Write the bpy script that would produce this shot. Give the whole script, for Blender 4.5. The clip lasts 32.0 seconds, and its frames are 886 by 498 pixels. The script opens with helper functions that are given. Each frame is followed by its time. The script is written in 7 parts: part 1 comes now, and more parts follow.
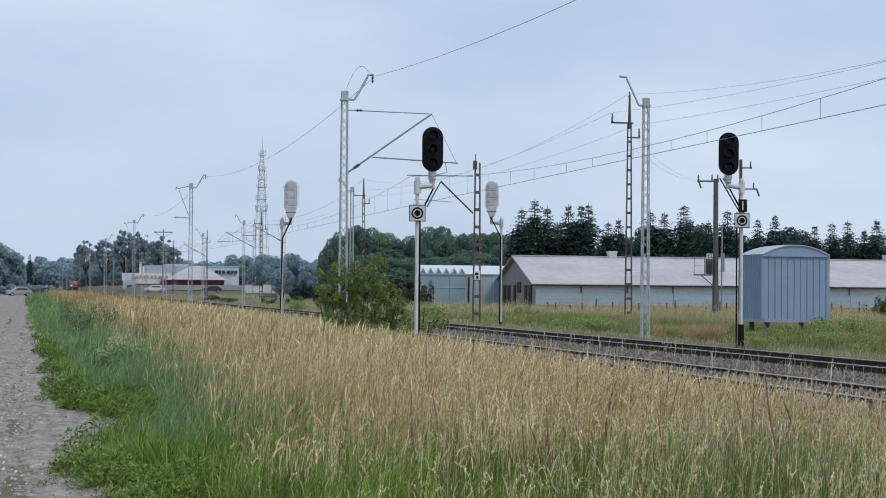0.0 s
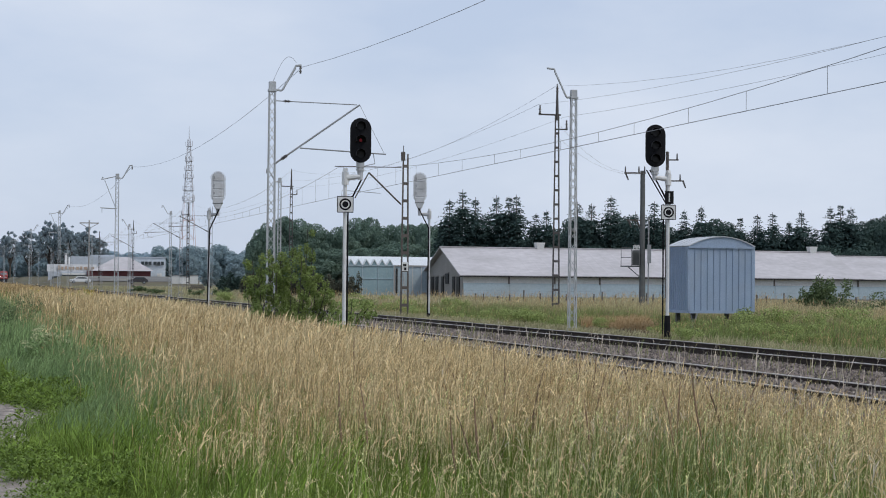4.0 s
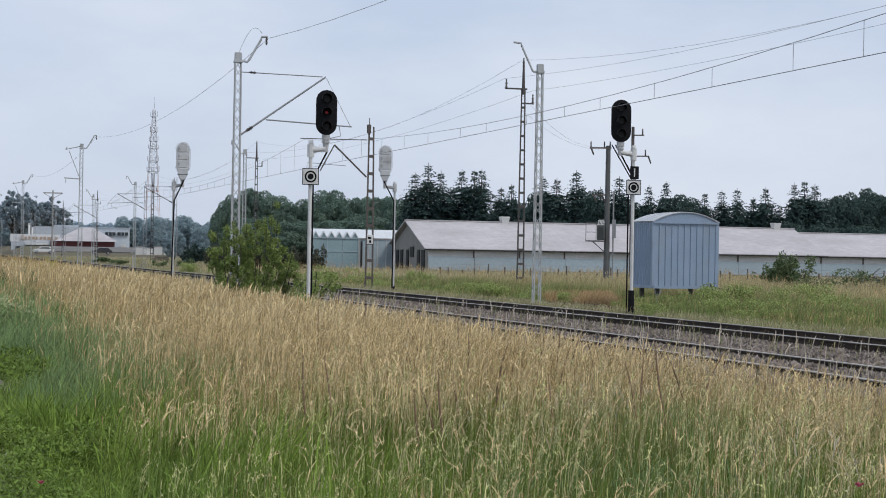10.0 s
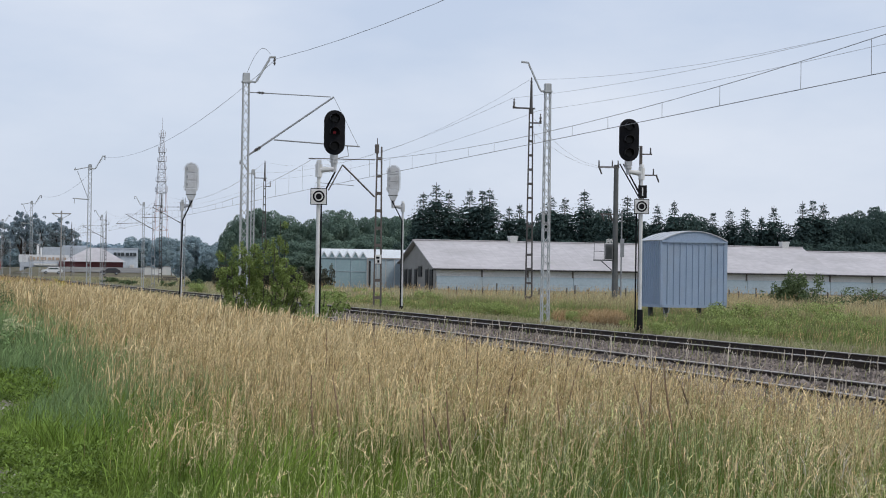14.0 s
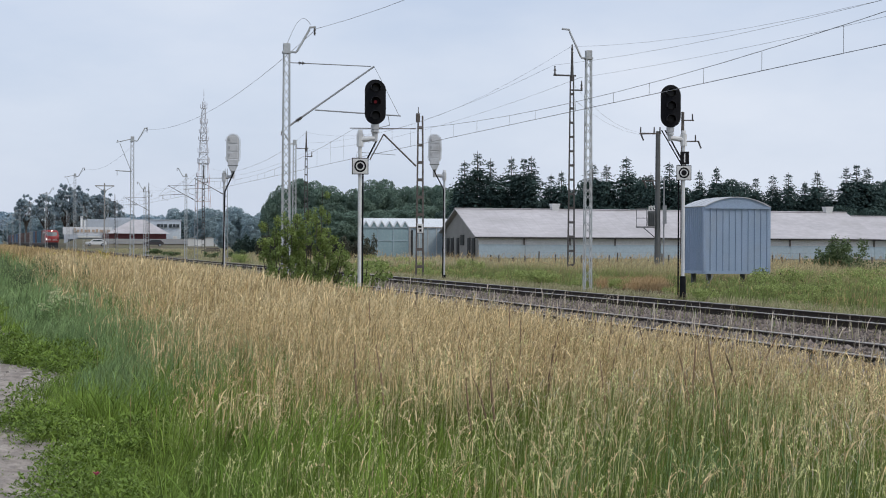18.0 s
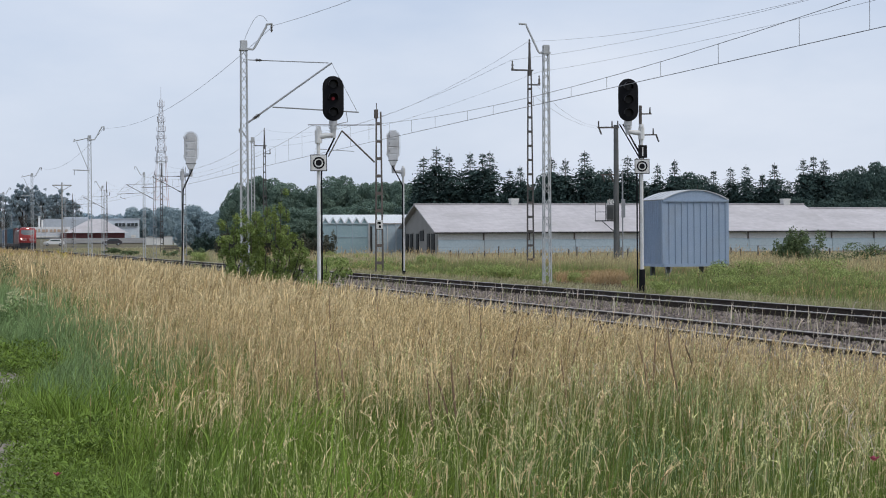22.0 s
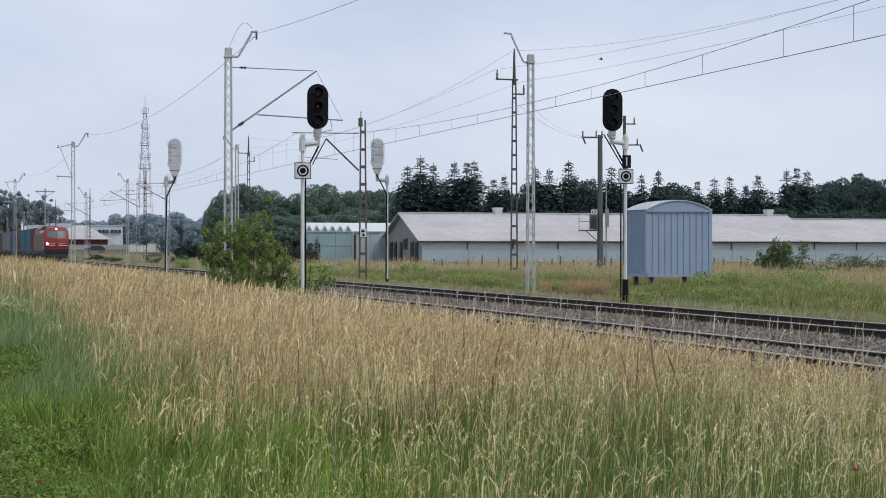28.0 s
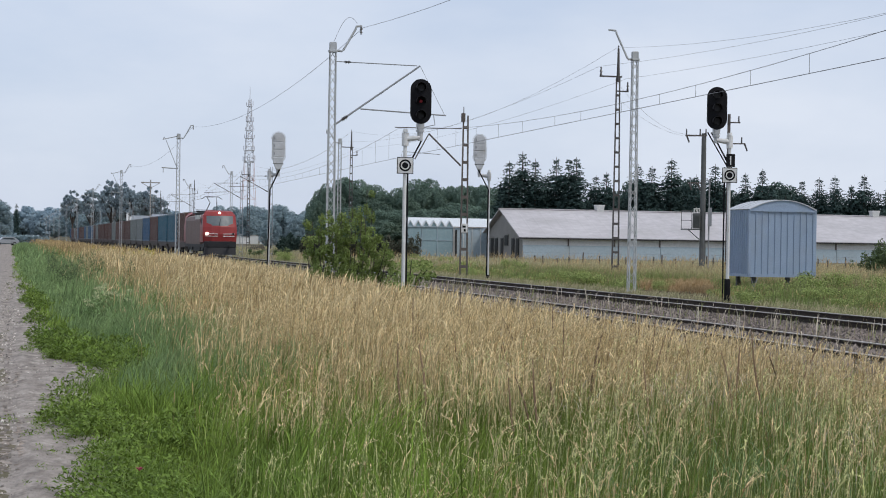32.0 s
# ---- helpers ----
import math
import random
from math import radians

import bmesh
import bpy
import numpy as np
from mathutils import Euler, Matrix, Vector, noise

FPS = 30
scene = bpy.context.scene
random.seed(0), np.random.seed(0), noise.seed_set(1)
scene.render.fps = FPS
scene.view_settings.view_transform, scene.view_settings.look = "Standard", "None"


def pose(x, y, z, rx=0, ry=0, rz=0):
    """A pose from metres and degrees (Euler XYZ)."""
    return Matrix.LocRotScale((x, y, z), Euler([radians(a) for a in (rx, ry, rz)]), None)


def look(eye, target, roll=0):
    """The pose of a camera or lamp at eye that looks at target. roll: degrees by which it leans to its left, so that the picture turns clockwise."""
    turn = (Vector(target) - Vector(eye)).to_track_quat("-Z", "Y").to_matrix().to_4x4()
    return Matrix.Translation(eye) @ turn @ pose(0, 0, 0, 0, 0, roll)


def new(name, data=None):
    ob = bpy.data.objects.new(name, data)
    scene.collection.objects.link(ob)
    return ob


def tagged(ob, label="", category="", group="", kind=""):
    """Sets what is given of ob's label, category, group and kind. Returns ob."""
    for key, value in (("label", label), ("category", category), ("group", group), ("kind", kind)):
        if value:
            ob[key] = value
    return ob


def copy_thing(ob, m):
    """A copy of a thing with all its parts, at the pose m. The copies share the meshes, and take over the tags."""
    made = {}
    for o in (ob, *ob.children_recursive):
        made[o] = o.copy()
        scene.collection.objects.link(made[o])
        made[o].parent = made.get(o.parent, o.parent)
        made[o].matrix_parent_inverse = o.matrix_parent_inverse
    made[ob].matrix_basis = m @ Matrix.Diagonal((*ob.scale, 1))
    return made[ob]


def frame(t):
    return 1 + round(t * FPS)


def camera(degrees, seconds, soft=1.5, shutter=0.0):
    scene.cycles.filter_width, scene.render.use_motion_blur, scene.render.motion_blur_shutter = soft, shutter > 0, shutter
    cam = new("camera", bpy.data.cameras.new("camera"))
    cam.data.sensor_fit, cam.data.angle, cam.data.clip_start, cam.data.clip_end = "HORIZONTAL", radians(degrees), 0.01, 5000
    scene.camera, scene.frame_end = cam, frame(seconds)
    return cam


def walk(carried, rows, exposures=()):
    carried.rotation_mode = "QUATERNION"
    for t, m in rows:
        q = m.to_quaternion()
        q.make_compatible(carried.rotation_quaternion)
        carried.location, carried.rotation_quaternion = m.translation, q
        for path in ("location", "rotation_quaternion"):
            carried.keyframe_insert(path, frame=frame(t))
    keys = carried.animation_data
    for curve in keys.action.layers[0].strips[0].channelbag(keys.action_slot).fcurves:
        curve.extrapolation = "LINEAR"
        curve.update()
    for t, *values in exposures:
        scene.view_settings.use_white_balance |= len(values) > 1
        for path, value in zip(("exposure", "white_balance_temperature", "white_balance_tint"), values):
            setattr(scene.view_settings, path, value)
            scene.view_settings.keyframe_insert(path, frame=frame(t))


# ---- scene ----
EYE = 1.65
cam = camera(27.53, 32.0, soft=1.0)
walk(cam, [
    (0, pose(0, 0, EYE, 91.310, -0.500, -12.857)),
    (0.5, pose(0, 0, EYE, 91.179, -0.617, -12.795)),
    (1, pose(0, 0, EYE, 91.305, -0.520, -13.388)),
    (1.5, pose(0, 0, EYE, 91.561, -0.364, -14.296)),
    (2, pose(0, 0, EYE, 91.609, -0.298, -15.064)),
    (2.5, pose(0, 0, EYE, 91.306, -0.306, -15.676)),
    (4.5, pose(0, 0, EYE, 91.029, -0.596, -14.563)),
    (5, pose(0, 0, EYE, 90.974, -0.520, -13.872)),
    (5.5, pose(0, 0, EYE, 90.728, -0.380, -13.680)),
    (6, pose(0, 0, EYE, 90.523, -0.550, -13.636)),
    (6.5, pose(0, 0, EYE, 90.519, -0.638, -13.641)),
    (7, pose(0, 0, EYE, 90.515, -0.693, -13.725)),
    (7.5, pose(0, 0, EYE, 90.487, -0.662, -13.991)),
    (8, pose(0, 0, EYE, 90.283, -0.607, -14.520)),
    (8.5, pose(0, 0, EYE, 90.209, -0.604, -14.963)),
    (9, pose(0, 0, EYE, 90.204, -0.750, -15.393)),
    (9.5, pose(0, 0, EYE, 90.193, -0.881, -15.892)),
    (10, pose(0, 0, EYE, 90.222, -0.985, -16.254)),
    (10.5, pose(0, 0, EYE, 90.271, -1.030, -16.714)),
    (11, pose(0, 0, EYE, 90.278, -0.983, -17.134)),
    (11.5, pose(0, 0, EYE, 90.293, -0.679, -17.528)),
    (12, pose(0, 0, EYE, 90.358, -0.342, -18.017)),
    (12.5, pose(0, 0, EYE, 90.451, -0.342, -18.541)),
    (13, pose(0, 0, EYE, 90.575, -0.533, -17.986)),
    (13.5, pose(0, 0, EYE, 90.739, -0.820, -16.488)),
    (14, pose(0, 0, EYE, 90.837, -0.843, -15.993)),
    (14.5, pose(0, 0, EYE, 90.384, -0.835, -15.504)),
    (15, pose(0, 0, EYE, 90.178, -0.644, -14.903)),
    (15.5, pose(0, 0, EYE, 90.136, -0.519, -14.673)),
    (17.5, pose(0, 0, EYE, 89.817, -0.383, -14.534)),
    (18, pose(0, 0, EYE, 89.830, -0.301, -14.657)),
    (18.5, pose(0, 0, EYE, 89.759, -0.253, -14.819)),
    (19, pose(0, 0, EYE, 89.760, -0.399, -14.833)),
    (19.5, pose(0, 0, EYE, 89.782, -0.259, -14.966)),
    (20, pose(0, 0, EYE, 89.791, 0.051, -15.211)),
    (20.5, pose(0, 0, EYE, 89.769, 0.086, -15.412)),
    (21, pose(0, 0, EYE, 89.753, 0.155, -15.570)),
    (21.5, pose(0, 0, EYE, 89.738, 0.260, -15.751)),
    (22, pose(0, 0, EYE, 89.694, 0.333, -15.939)),
    (22.5, pose(0, 0, EYE, 89.610, 0.435, -16.125)),
    (23, pose(0, 0, EYE, 89.605, 0.403, -16.305)),
    (23.5, pose(0, 0, EYE, 89.534, 0.226, -16.437)),
    (24, pose(0, 0, EYE, 89.433, 0.080, -16.661)),
    (24.5, pose(0, 0, EYE, 89.463, 0.106, -17.011)),
    (25, pose(0, 0, EYE, 89.551, 0.222, -17.183)),
    (25.5, pose(0, 0, EYE, 89.569, 0.403, -17.410)),
    (27.5, pose(0, 0, EYE, 89.855, 0.209, -17.071)),
    (28, pose(0, 0, EYE, 89.969, -0.030, -16.457)),
    (28.5, pose(0, 0, EYE, 90.023, -0.050, -16.107)),
    (29, pose(0, 0, EYE, 90.012, -0.320, -14.485)),
    (29.5, pose(0, 0, EYE, 90.049, -0.465, -13.718)),
    (30, pose(0, 0, EYE, 90.025, -0.540, -13.640)),
    (30.5, pose(0, 0, EYE, 90.001, -0.578, -13.148)),
    (31, pose(0, 0, EYE, 89.950, -0.712, -13.064)),
    (31.5, pose(0, 0, EYE, 89.848, -0.829, -13.118)),
    (32, pose(0, 0, EYE, 89.811, -0.911, -13.261)),
], exposures=[(0, -0.1, 6080, 7), (1, -0.09, 6150, 7.5), (2, -0.08, 6250, 8.5), (5, -0.09, 6400, 10), (6, -0.11, 6440, 10), (9, -0.06, 6500, 10), (13, -0.02, 6500, 10), (19, 0.0, 6500, 10), (32, 0.0, 6500, 10)])

# ---- daylight: bright hazy overcast, weak wide sun behind the viewer's right shoulder ----
world = bpy.data.worlds.new("overcast_sky")
scene.world = world
world.use_nodes = True
wt = world.node_tree
wt.nodes.clear()
w_out = wt.nodes.new("ShaderNodeOutputWorld")
w_bg = wt.nodes.new("ShaderNodeBackground")
w_sky = wt.nodes.new("ShaderNodeTexSky")
w_sky.sky_type = "NISHITA"
w_sky.sun_disc = False
w_sky.sun_elevation = radians(52)
w_sky.sun_rotation = radians(140)
w_sky.air_density, w_sky.dust_density, w_sky.ozone_density = 1.0, 1.5, 1.5
w_geo = wt.nodes.new("ShaderNodeTexCoord")
w_map = wt.nodes.new("ShaderNodeMapping")
w_map.inputs["Scale"].default_value = (1.0, 1.0, 2.6)
w_noise = wt.nodes.new("ShaderNodeTexNoise")
w_noise.inputs["Scale"].default_value = 3.2
w_noise.inputs["Detail"].default_value = 6.0
w_noise.inputs["Roughness"].default_value = 0.55
w_ramp = wt.nodes.new("ShaderNodeValToRGB")
w_ramp.color_ramp.elements[0].position, w_ramp.color_ramp.elements[0].color = 0.38, (0.0, 0.0, 0.0, 1)
w_ramp.color_ramp.elements[1].position, w_ramp.color_ramp.elements[1].color = 0.68, (1, 1, 1, 1)
w_veil = wt.nodes.new("ShaderNodeMix")
w_veil.data_type = "RGBA"
w_veil.inputs[0].default_value = 0.80
w_veil.inputs[7].default_value = (5.5, 6.3, 7.9, 1)
w_cloud = wt.nodes.new("ShaderNodeMix")
w_cloud.data_type = "RGBA"
w_cloud.inputs[7].default_value = (6.95, 7.45, 8.35, 1)
w_mul = wt.nodes.new("ShaderNodeMath")
w_mul.operation = "MULTIPLY"
w_mul.inputs[1].default_value = 0.75
wt.links.new(w_geo.outputs["Generated"], w_map.inputs["Vector"])
wt.links.new(w_map.outputs["Vector"], w_noise.inputs["Vector"])
wt.links.new(w_noise.outputs["Fac"], w_ramp.inputs["Fac"])
wt.links.new(w_ramp.outputs["Color"], w_mul.inputs[0])
wt.links.new(w_sky.outputs["Color"], w_veil.inputs[6])
wt.links.new(w_veil.outputs[2], w_cloud.inputs[6])
wt.links.new(w_mul.outputs[0], w_cloud.inputs[0])
wt.links.new(w_cloud.outputs[2], w_bg.inputs["Color"])
wt.links.new(w_bg.outputs["Background"], w_out.inputs["Surface"])
w_bg.inputs["Strength"].default_value = 0.111
sun_data = bpy.data.lights.new("sun", "SUN")
sun_data.energy = 1.5
sun_data.angle = radians(14)
sun_data.color = (1.0, 0.95, 0.87)
sun = new("sun", sun_data)
sun.matrix_world = look((30, -36, 60), (0, 0, 0))


# ---- materials ----
def material(name, col, col2=None, rough=0.7, metal=0.0, scale=4.0, fine=40.0, bump=0.2, dirt=None, dirt_amount=0.0,
             stretch=(1, 1, 1), island=0.0, thing=0.0, spec=0.4, translucent=0.0, world_space=False, depth=0.01):
    """Two scales of colour noise, fine relief, blotches of dirt; island and thing: brightness spread per piece."""
    m = bpy.data.materials.new(name)
    m.use_nodes = True
    nt = m.node_tree
    bsdf = nt.nodes["Principled BSDF"]
    col2 = col2 or tuple(c * 0.75 for c in col)
    tc = nt.nodes.new("ShaderNodeTexCoord")
    mp = nt.nodes.new("ShaderNodeMapping")
    mp.inputs["Scale"].default_value = stretch
    if world_space:
        gg = nt.nodes.new("ShaderNodeNewGeometry")
        nt.links.new(gg.outputs["Position"], mp.inputs["Vector"])
    else:
        nt.links.new(tc.outputs["Object"], mp.inputs["Vector"])

    def tex(s, detail):
        n = nt.nodes.new("ShaderNodeTexNoise")
        n.inputs["Scale"].default_value, n.inputs["Detail"].default_value = s, detail
        nt.links.new(mp.outputs["Vector"], n.inputs["Vector"])
        return n

    def mixer(fac, a, b, kind="MIX"):
        x = nt.nodes.new("ShaderNodeMix")
        x.data_type, x.blend_type = "RGBA", kind
        for sock, val in ((x.inputs[0], fac), (x.inputs[6], a), (x.inputs[7], b)):
            if isinstance(val, bpy.types.NodeSocket):
                nt.links.new(val, sock)
            else:
                sock.default_value = val if isinstance(val, float) else (*val, 1)
        return x.outputs[2]

    def spread(socket, lo, hi):
        r = nt.nodes.new("ShaderNodeMapRange")
        r.inputs["From Min"].default_value, r.inputs["From Max"].default_value = 0.3, 0.7
        r.inputs["To Min"].default_value, r.inputs["To Max"].default_value = lo, hi
        nt.links.new(socket, r.inputs["Value"])
        return r.outputs["Result"]

    big, small = tex(scale, 5.0), tex(fine, 4.0)
    out = mixer(spread(big.outputs["Fac"], 0.0, 1.0), col, col2)
    out = mixer(spread(small.outputs["Fac"], 0.0, 0.35), out, tuple(c * 0.6 for c in col2))
    if dirt:
        dd = tex(scale * 0.6 + 0.1, 8.0)
        r = nt.nodes.new("ShaderNodeMapRange")
        r.inputs["From Min"].default_value, r.inputs["From Max"].default_value = 0.5, 0.68
        r.inputs["To Max"].default_value = dirt_amount
        nt.links.new(dd.outputs["Fac"], r.inputs["Value"])
        out = mixer(r.outputs["Result"], out, dirt)
    if island or thing:
        if island:
            g = nt.nodes.new("ShaderNodeNewGeometry")
            src = g.outputs["Random Per Island"]
        else:
            g = nt.nodes.new("ShaderNodeObjectInfo")
            src = g.outputs["Random"]
        r = nt.nodes.new("ShaderNodeMapRange")
        amount = island or thing
        r.inputs["To Min"].default_value, r.inputs["To Max"].default_value = 1 - amount, 1 + amount
        nt.links.new(src, r.inputs["Value"])
        hsv = nt.nodes.new("ShaderNodeHueSaturation")
        nt.links.new(out, hsv.inputs["Color"])
        nt.links.new(r.outputs["Result"], hsv.inputs["Value"])
        out = hsv.outputs["Color"]
    nt.links.new(out, bsdf.inputs["Base Color"])
    bsdf.inputs["Metallic"].default_value = metal
    bsdf.inputs["Specular IOR Level"].default_value = spec
    nt.links.new(spread(small.outputs["Fac"], max(rough - 0.12, 0.02), min(rough + 0.12, 1)), bsdf.inputs["Roughness"])
    if bump:
        b = nt.nodes.new("ShaderNodeBump")
        b.inputs["Strength"].default_value, b.inputs["Distance"].default_value = bump, depth
        nt.links.new(small.outputs["Fac"], b.inputs["Height"])
        nt.links.new(b.outputs["Normal"], bsdf.inputs["Normal"])
    if translucent:
        tr = nt.nodes.new("ShaderNodeBsdfTranslucent")
        nt.links.new(out, tr.inputs["Color"])
        ms = nt.nodes.new("ShaderNodeMixShader")
        ms.inputs["Fac"].default_value = translucent
        nt.links.new(bsdf.outputs["BSDF"], ms.inputs[1])
        nt.links.new(tr.outputs["BSDF"], ms.inputs[2])
        nt.links.new(ms.outputs["Shader"], nt.nodes["Material Output"].inputs["Surface"])
    return m


def grass_material(name, low, high, z0, z1, spread_value=0.3, greener=0.35, strips=False, low2=None):
    """Blades and stalks: the green of the stem passes into the straw of the ripe head with height."""
    m = material(name, low, low2 or tuple(c * 0.8 for c in low), rough=0.75, scale=0.7, fine=3.0, bump=0, island=spread_value,
                 translucent=0.22, world_space=True, spec=0.25)
    nt = m.node_tree
    base = next(n for n in nt.nodes if n.bl_idname == "ShaderNodeMix")
    g = nt.nodes.new("ShaderNodeNewGeometry")
    sep = nt.nodes.new("ShaderNodeSeparateXYZ")
    nt.links.new(g.outputs["Position"], sep.inputs[0])
    add = nt.nodes.new("ShaderNodeMath")
    add.operation = "MULTIPLY_ADD"
    patch = nt.nodes.new("ShaderNodeTexNoise")
    patch.inputs["Scale"].default_value, patch.inputs["Detail"].default_value = 0.45, 3.0
    nt.links.new(g.outputs["Position"], patch.inputs["Vector"])
    nt.links.new(patch.outputs["Fac"], add.inputs[0])
    add.inputs[1].default_value = 0.7
    near = nt.nodes.new("ShaderNodeMapRange")
    near.inputs["From Min"].default_value, near.inputs["From Max"].default_value = 8.0, 17.0
    near.inputs["To Min"].default_value, near.inputs["To Max"].default_value = -greener, 0.0
    nt.links.new(sep.outputs["Y"], near.inputs["Value"])
    across = nt.nodes.new("ShaderNodeMapRange")
    lo, hi, a, b = (19.5, 22.0, 0.35, 0.0) if strips else (1.5, 3.3, -greener, 0.0)
    across.inputs["From Min"].default_value, across.inputs["From Max"].default_value = lo, hi
    across.inputs["To Min"].default_value, across.inputs["To Max"].default_value = a, b
    nt.links.new(sep.outputs["X"], across.inputs["Value"])
    side = nt.nodes.new("ShaderNodeMath")
    nt.links.new(near.outputs["Result"], side.inputs[0])
    nt.links.new(across.outputs["Result"], side.inputs[1])
    if strips:
        # straw again in the back of the meadow, green between
        back = nt.nodes.new("ShaderNodeMapRange")
        back.inputs["From Min"].default_value, back.inputs["From Max"].default_value = 26.0, 33.0
        back.inputs["To Min"].default_value, back.inputs["To Max"].default_value = -0.16, 0.24
        nt.links.new(sep.outputs["X"], back.inputs["Value"])
        nt.links.new(back.outputs["Result"], side.inputs[0])
    total = nt.nodes.new("ShaderNodeMath")
    nt.links.new(sep.outputs["Z"], total.inputs[0])
    nt.links.new(side.outputs[0], total.inputs[1])
    # single stems ripen sooner or later than their neighbours
    odd = nt.nodes.new("ShaderNodeMath")
    odd.operation = "MULTIPLY_ADD"
    nt.links.new(g.outputs["Random Per Island"], odd.inputs[0])
    odd.inputs[1].default_value = -0.62
    nt.links.new(total.outputs[0], odd.inputs[2])
    late = nt.nodes.new("ShaderNodeMath")
    nt.links.new(odd.outputs[0], late.inputs[0])
    late.inputs[1].default_value = 0.31
    nt.links.new(late.outputs[0], add.inputs[2])
    r = nt.nodes.new("ShaderNodeMapRange")
    r.inputs["From Min"].default_value, r.inputs["From Max"].default_value = z0 + 0.35, z1 + 0.35
    nt.links.new(add.outputs[0], r.inputs["Value"])
    mix = nt.nodes.new("ShaderNodeMix")
    mix.data_type = "RGBA"
    nt.links.new(r.outputs["Result"], mix.inputs[0])
    mix.inputs[7].default_value = (*high, 1)
    users = [k.to_socket for k in base.outputs[2].links]
    nt.links.new(base.outputs[2], mix.inputs[6])
    for s in users:
        nt.links.new(mix.outputs[2], s)
    return m


def glow_material(name, col, strength):
    m = bpy.data.materials.new(name)
    m.use_nodes = True
    b = m.node_tree.nodes["Principled BSDF"]
    b.inputs["Base Color"].default_value = (*col, 1)
    b.inputs["Emission Color"].default_value = (*col, 1)
    b.inputs["Emission Strength"].default_value = strength
    return m


SOIL = material("soil", (0.17, 0.14, 0.09), (0.12, 0.105, 0.06), rough=0.95, scale=0.15, fine=6, bump=0.5, dirt=(0.10, 0.12, 0.045), dirt_amount=0.8, depth=0.05)
DIRT = material("packed_dirt", (0.455, 0.40, 0.35), (0.21, 0.178, 0.153), rough=0.95, scale=5, fine=17, bump=0.9, dirt=(0.13, 0.108, 0.093), dirt_amount=0.7, stretch=(1.2, 0.6, 1), depth=0.04)
CLOD = material("groove_shade_clods", (0.37, 0.32, 0.28), (0.27, 0.23, 0.20), rough=0.95, scale=4, fine=40, bump=0.4, island=0.4)
STONE = material("track_ballast", (0.225, 0.19, 0.168), (0.125, 0.10, 0.086), rough=0.95, scale=3, fine=60, bump=0.6, dirt=(0.11, 0.078, 0.055), dirt_amount=0.5, island=0.8)
PEBBLE = material("pebbles", (0.52, 0.48, 0.44), (0.26, 0.23, 0.20), rough=0.95, scale=3, fine=40, bump=0.3, island=0.7)
BED = material("ballast_bed", (0.085, 0.072, 0.062), (0.055, 0.045, 0.038), rough=0.95, scale=2.0, fine=22, bump=1.0, dirt=(0.07, 0.075, 0.035), dirt_amount=0.5, depth=0.05)
RAIL_SIDE = material("rail_rust", (0.052, 0.036, 0.027), (0.032, 0.023, 0.018), rough=0.85, scale=3, fine=40, bump=0.3)
RAIL_TOP = material("rail_polished", (0.62, 0.57, 0.52), (0.45, 0.40, 0.36), rough=0.4, metal=0.3, scale=6, fine=50, bump=0.05)
SLEEPER = material("sleeper_concrete", (0.30, 0.28, 0.25), (0.2, 0.185, 0.165), rough=0.95, scale=4, fine=50, bump=0.5, dirt=(0.10, 0.075, 0.055), dirt_amount=0.6, thing=0.2)
MAST = material("mast_paint", (0.55, 0.57, 0.58), (0.42, 0.44, 0.45), rough=0.55, metal=0.25, scale=1.5, fine=30, bump=0.15, dirt=(0.30, 0.25, 0.2), dirt_amount=0.35)
RUSTY = material("rusted_steel", (0.17, 0.145, 0.13), (0.115, 0.10, 0.09), rough=0.85, metal=0.2, scale=2, fine=30, bump=0.3)
GALV = material("galvanised_tube", (0.36, 0.37, 0.38), (0.28, 0.29, 0.30), rough=0.6, metal=0.2, scale=3, fine=40, bump=0.1)
WIRE = material("wire", (0.30, 0.30, 0.31), (0.22, 0.22, 0.23), rough=0.45, metal=0.6, scale=2, fine=20, bump=0)
INSUL = material("insulator", (0.095, 0.085, 0.08), (0.065, 0.06, 0.058), rough=0.3, scale=5, fine=40, bump=0)
BLACK = material("black_enamel", (0.010, 0.010, 0.012), (0.016, 0.016, 0.018), rough=0.8, scale=3, fine=40, bump=0.1, spec=0.15)
WHITE = material("white_paint", (0.78, 0.78, 0.77), (0.68, 0.68, 0.66), rough=0.55, scale=2.5, fine=30, bump=0.1, dirt=(0.42, 0.38, 0.33), dirt_amount=0.35)
LAMP_BACK = material("lamp_housing_grey", (0.63, 0.64, 0.65), (0.52, 0.53, 0.54), rough=0.5, scale=3, fine=30, bump=0.1, dirt=(0.30, 0.29, 0.275), dirt_amount=0.35)
DARK_GLASS = material("dark_lens", (0.012, 0.011, 0.012), (0.01, 0.01, 0.01), rough=0.5, scale=4, fine=30, bump=0)
RED_GLOW = glow_material("red_lens", (0.36, 0.012, 0.025), 0.07)
HEADLIGHT = glow_material("headlight", (1.0, 0.93, 0.8), 6.0)
HUT = material("hut_blue_sheet", (0.335, 0.42, 0.55), (0.29, 0.37, 0.49), rough=0.5, metal=0.1, scale=1.2, fine=25, bump=0.08, dirt=(0.27, 0.27, 0.25), dirt_amount=0.25)
HUT_ROOF = material("hut_roof_sheet", (0.62, 0.64, 0.66), (0.52, 0.54, 0.56), rough=0.45, metal=0.3, scale=1.5, fine=25, bump=0.08)
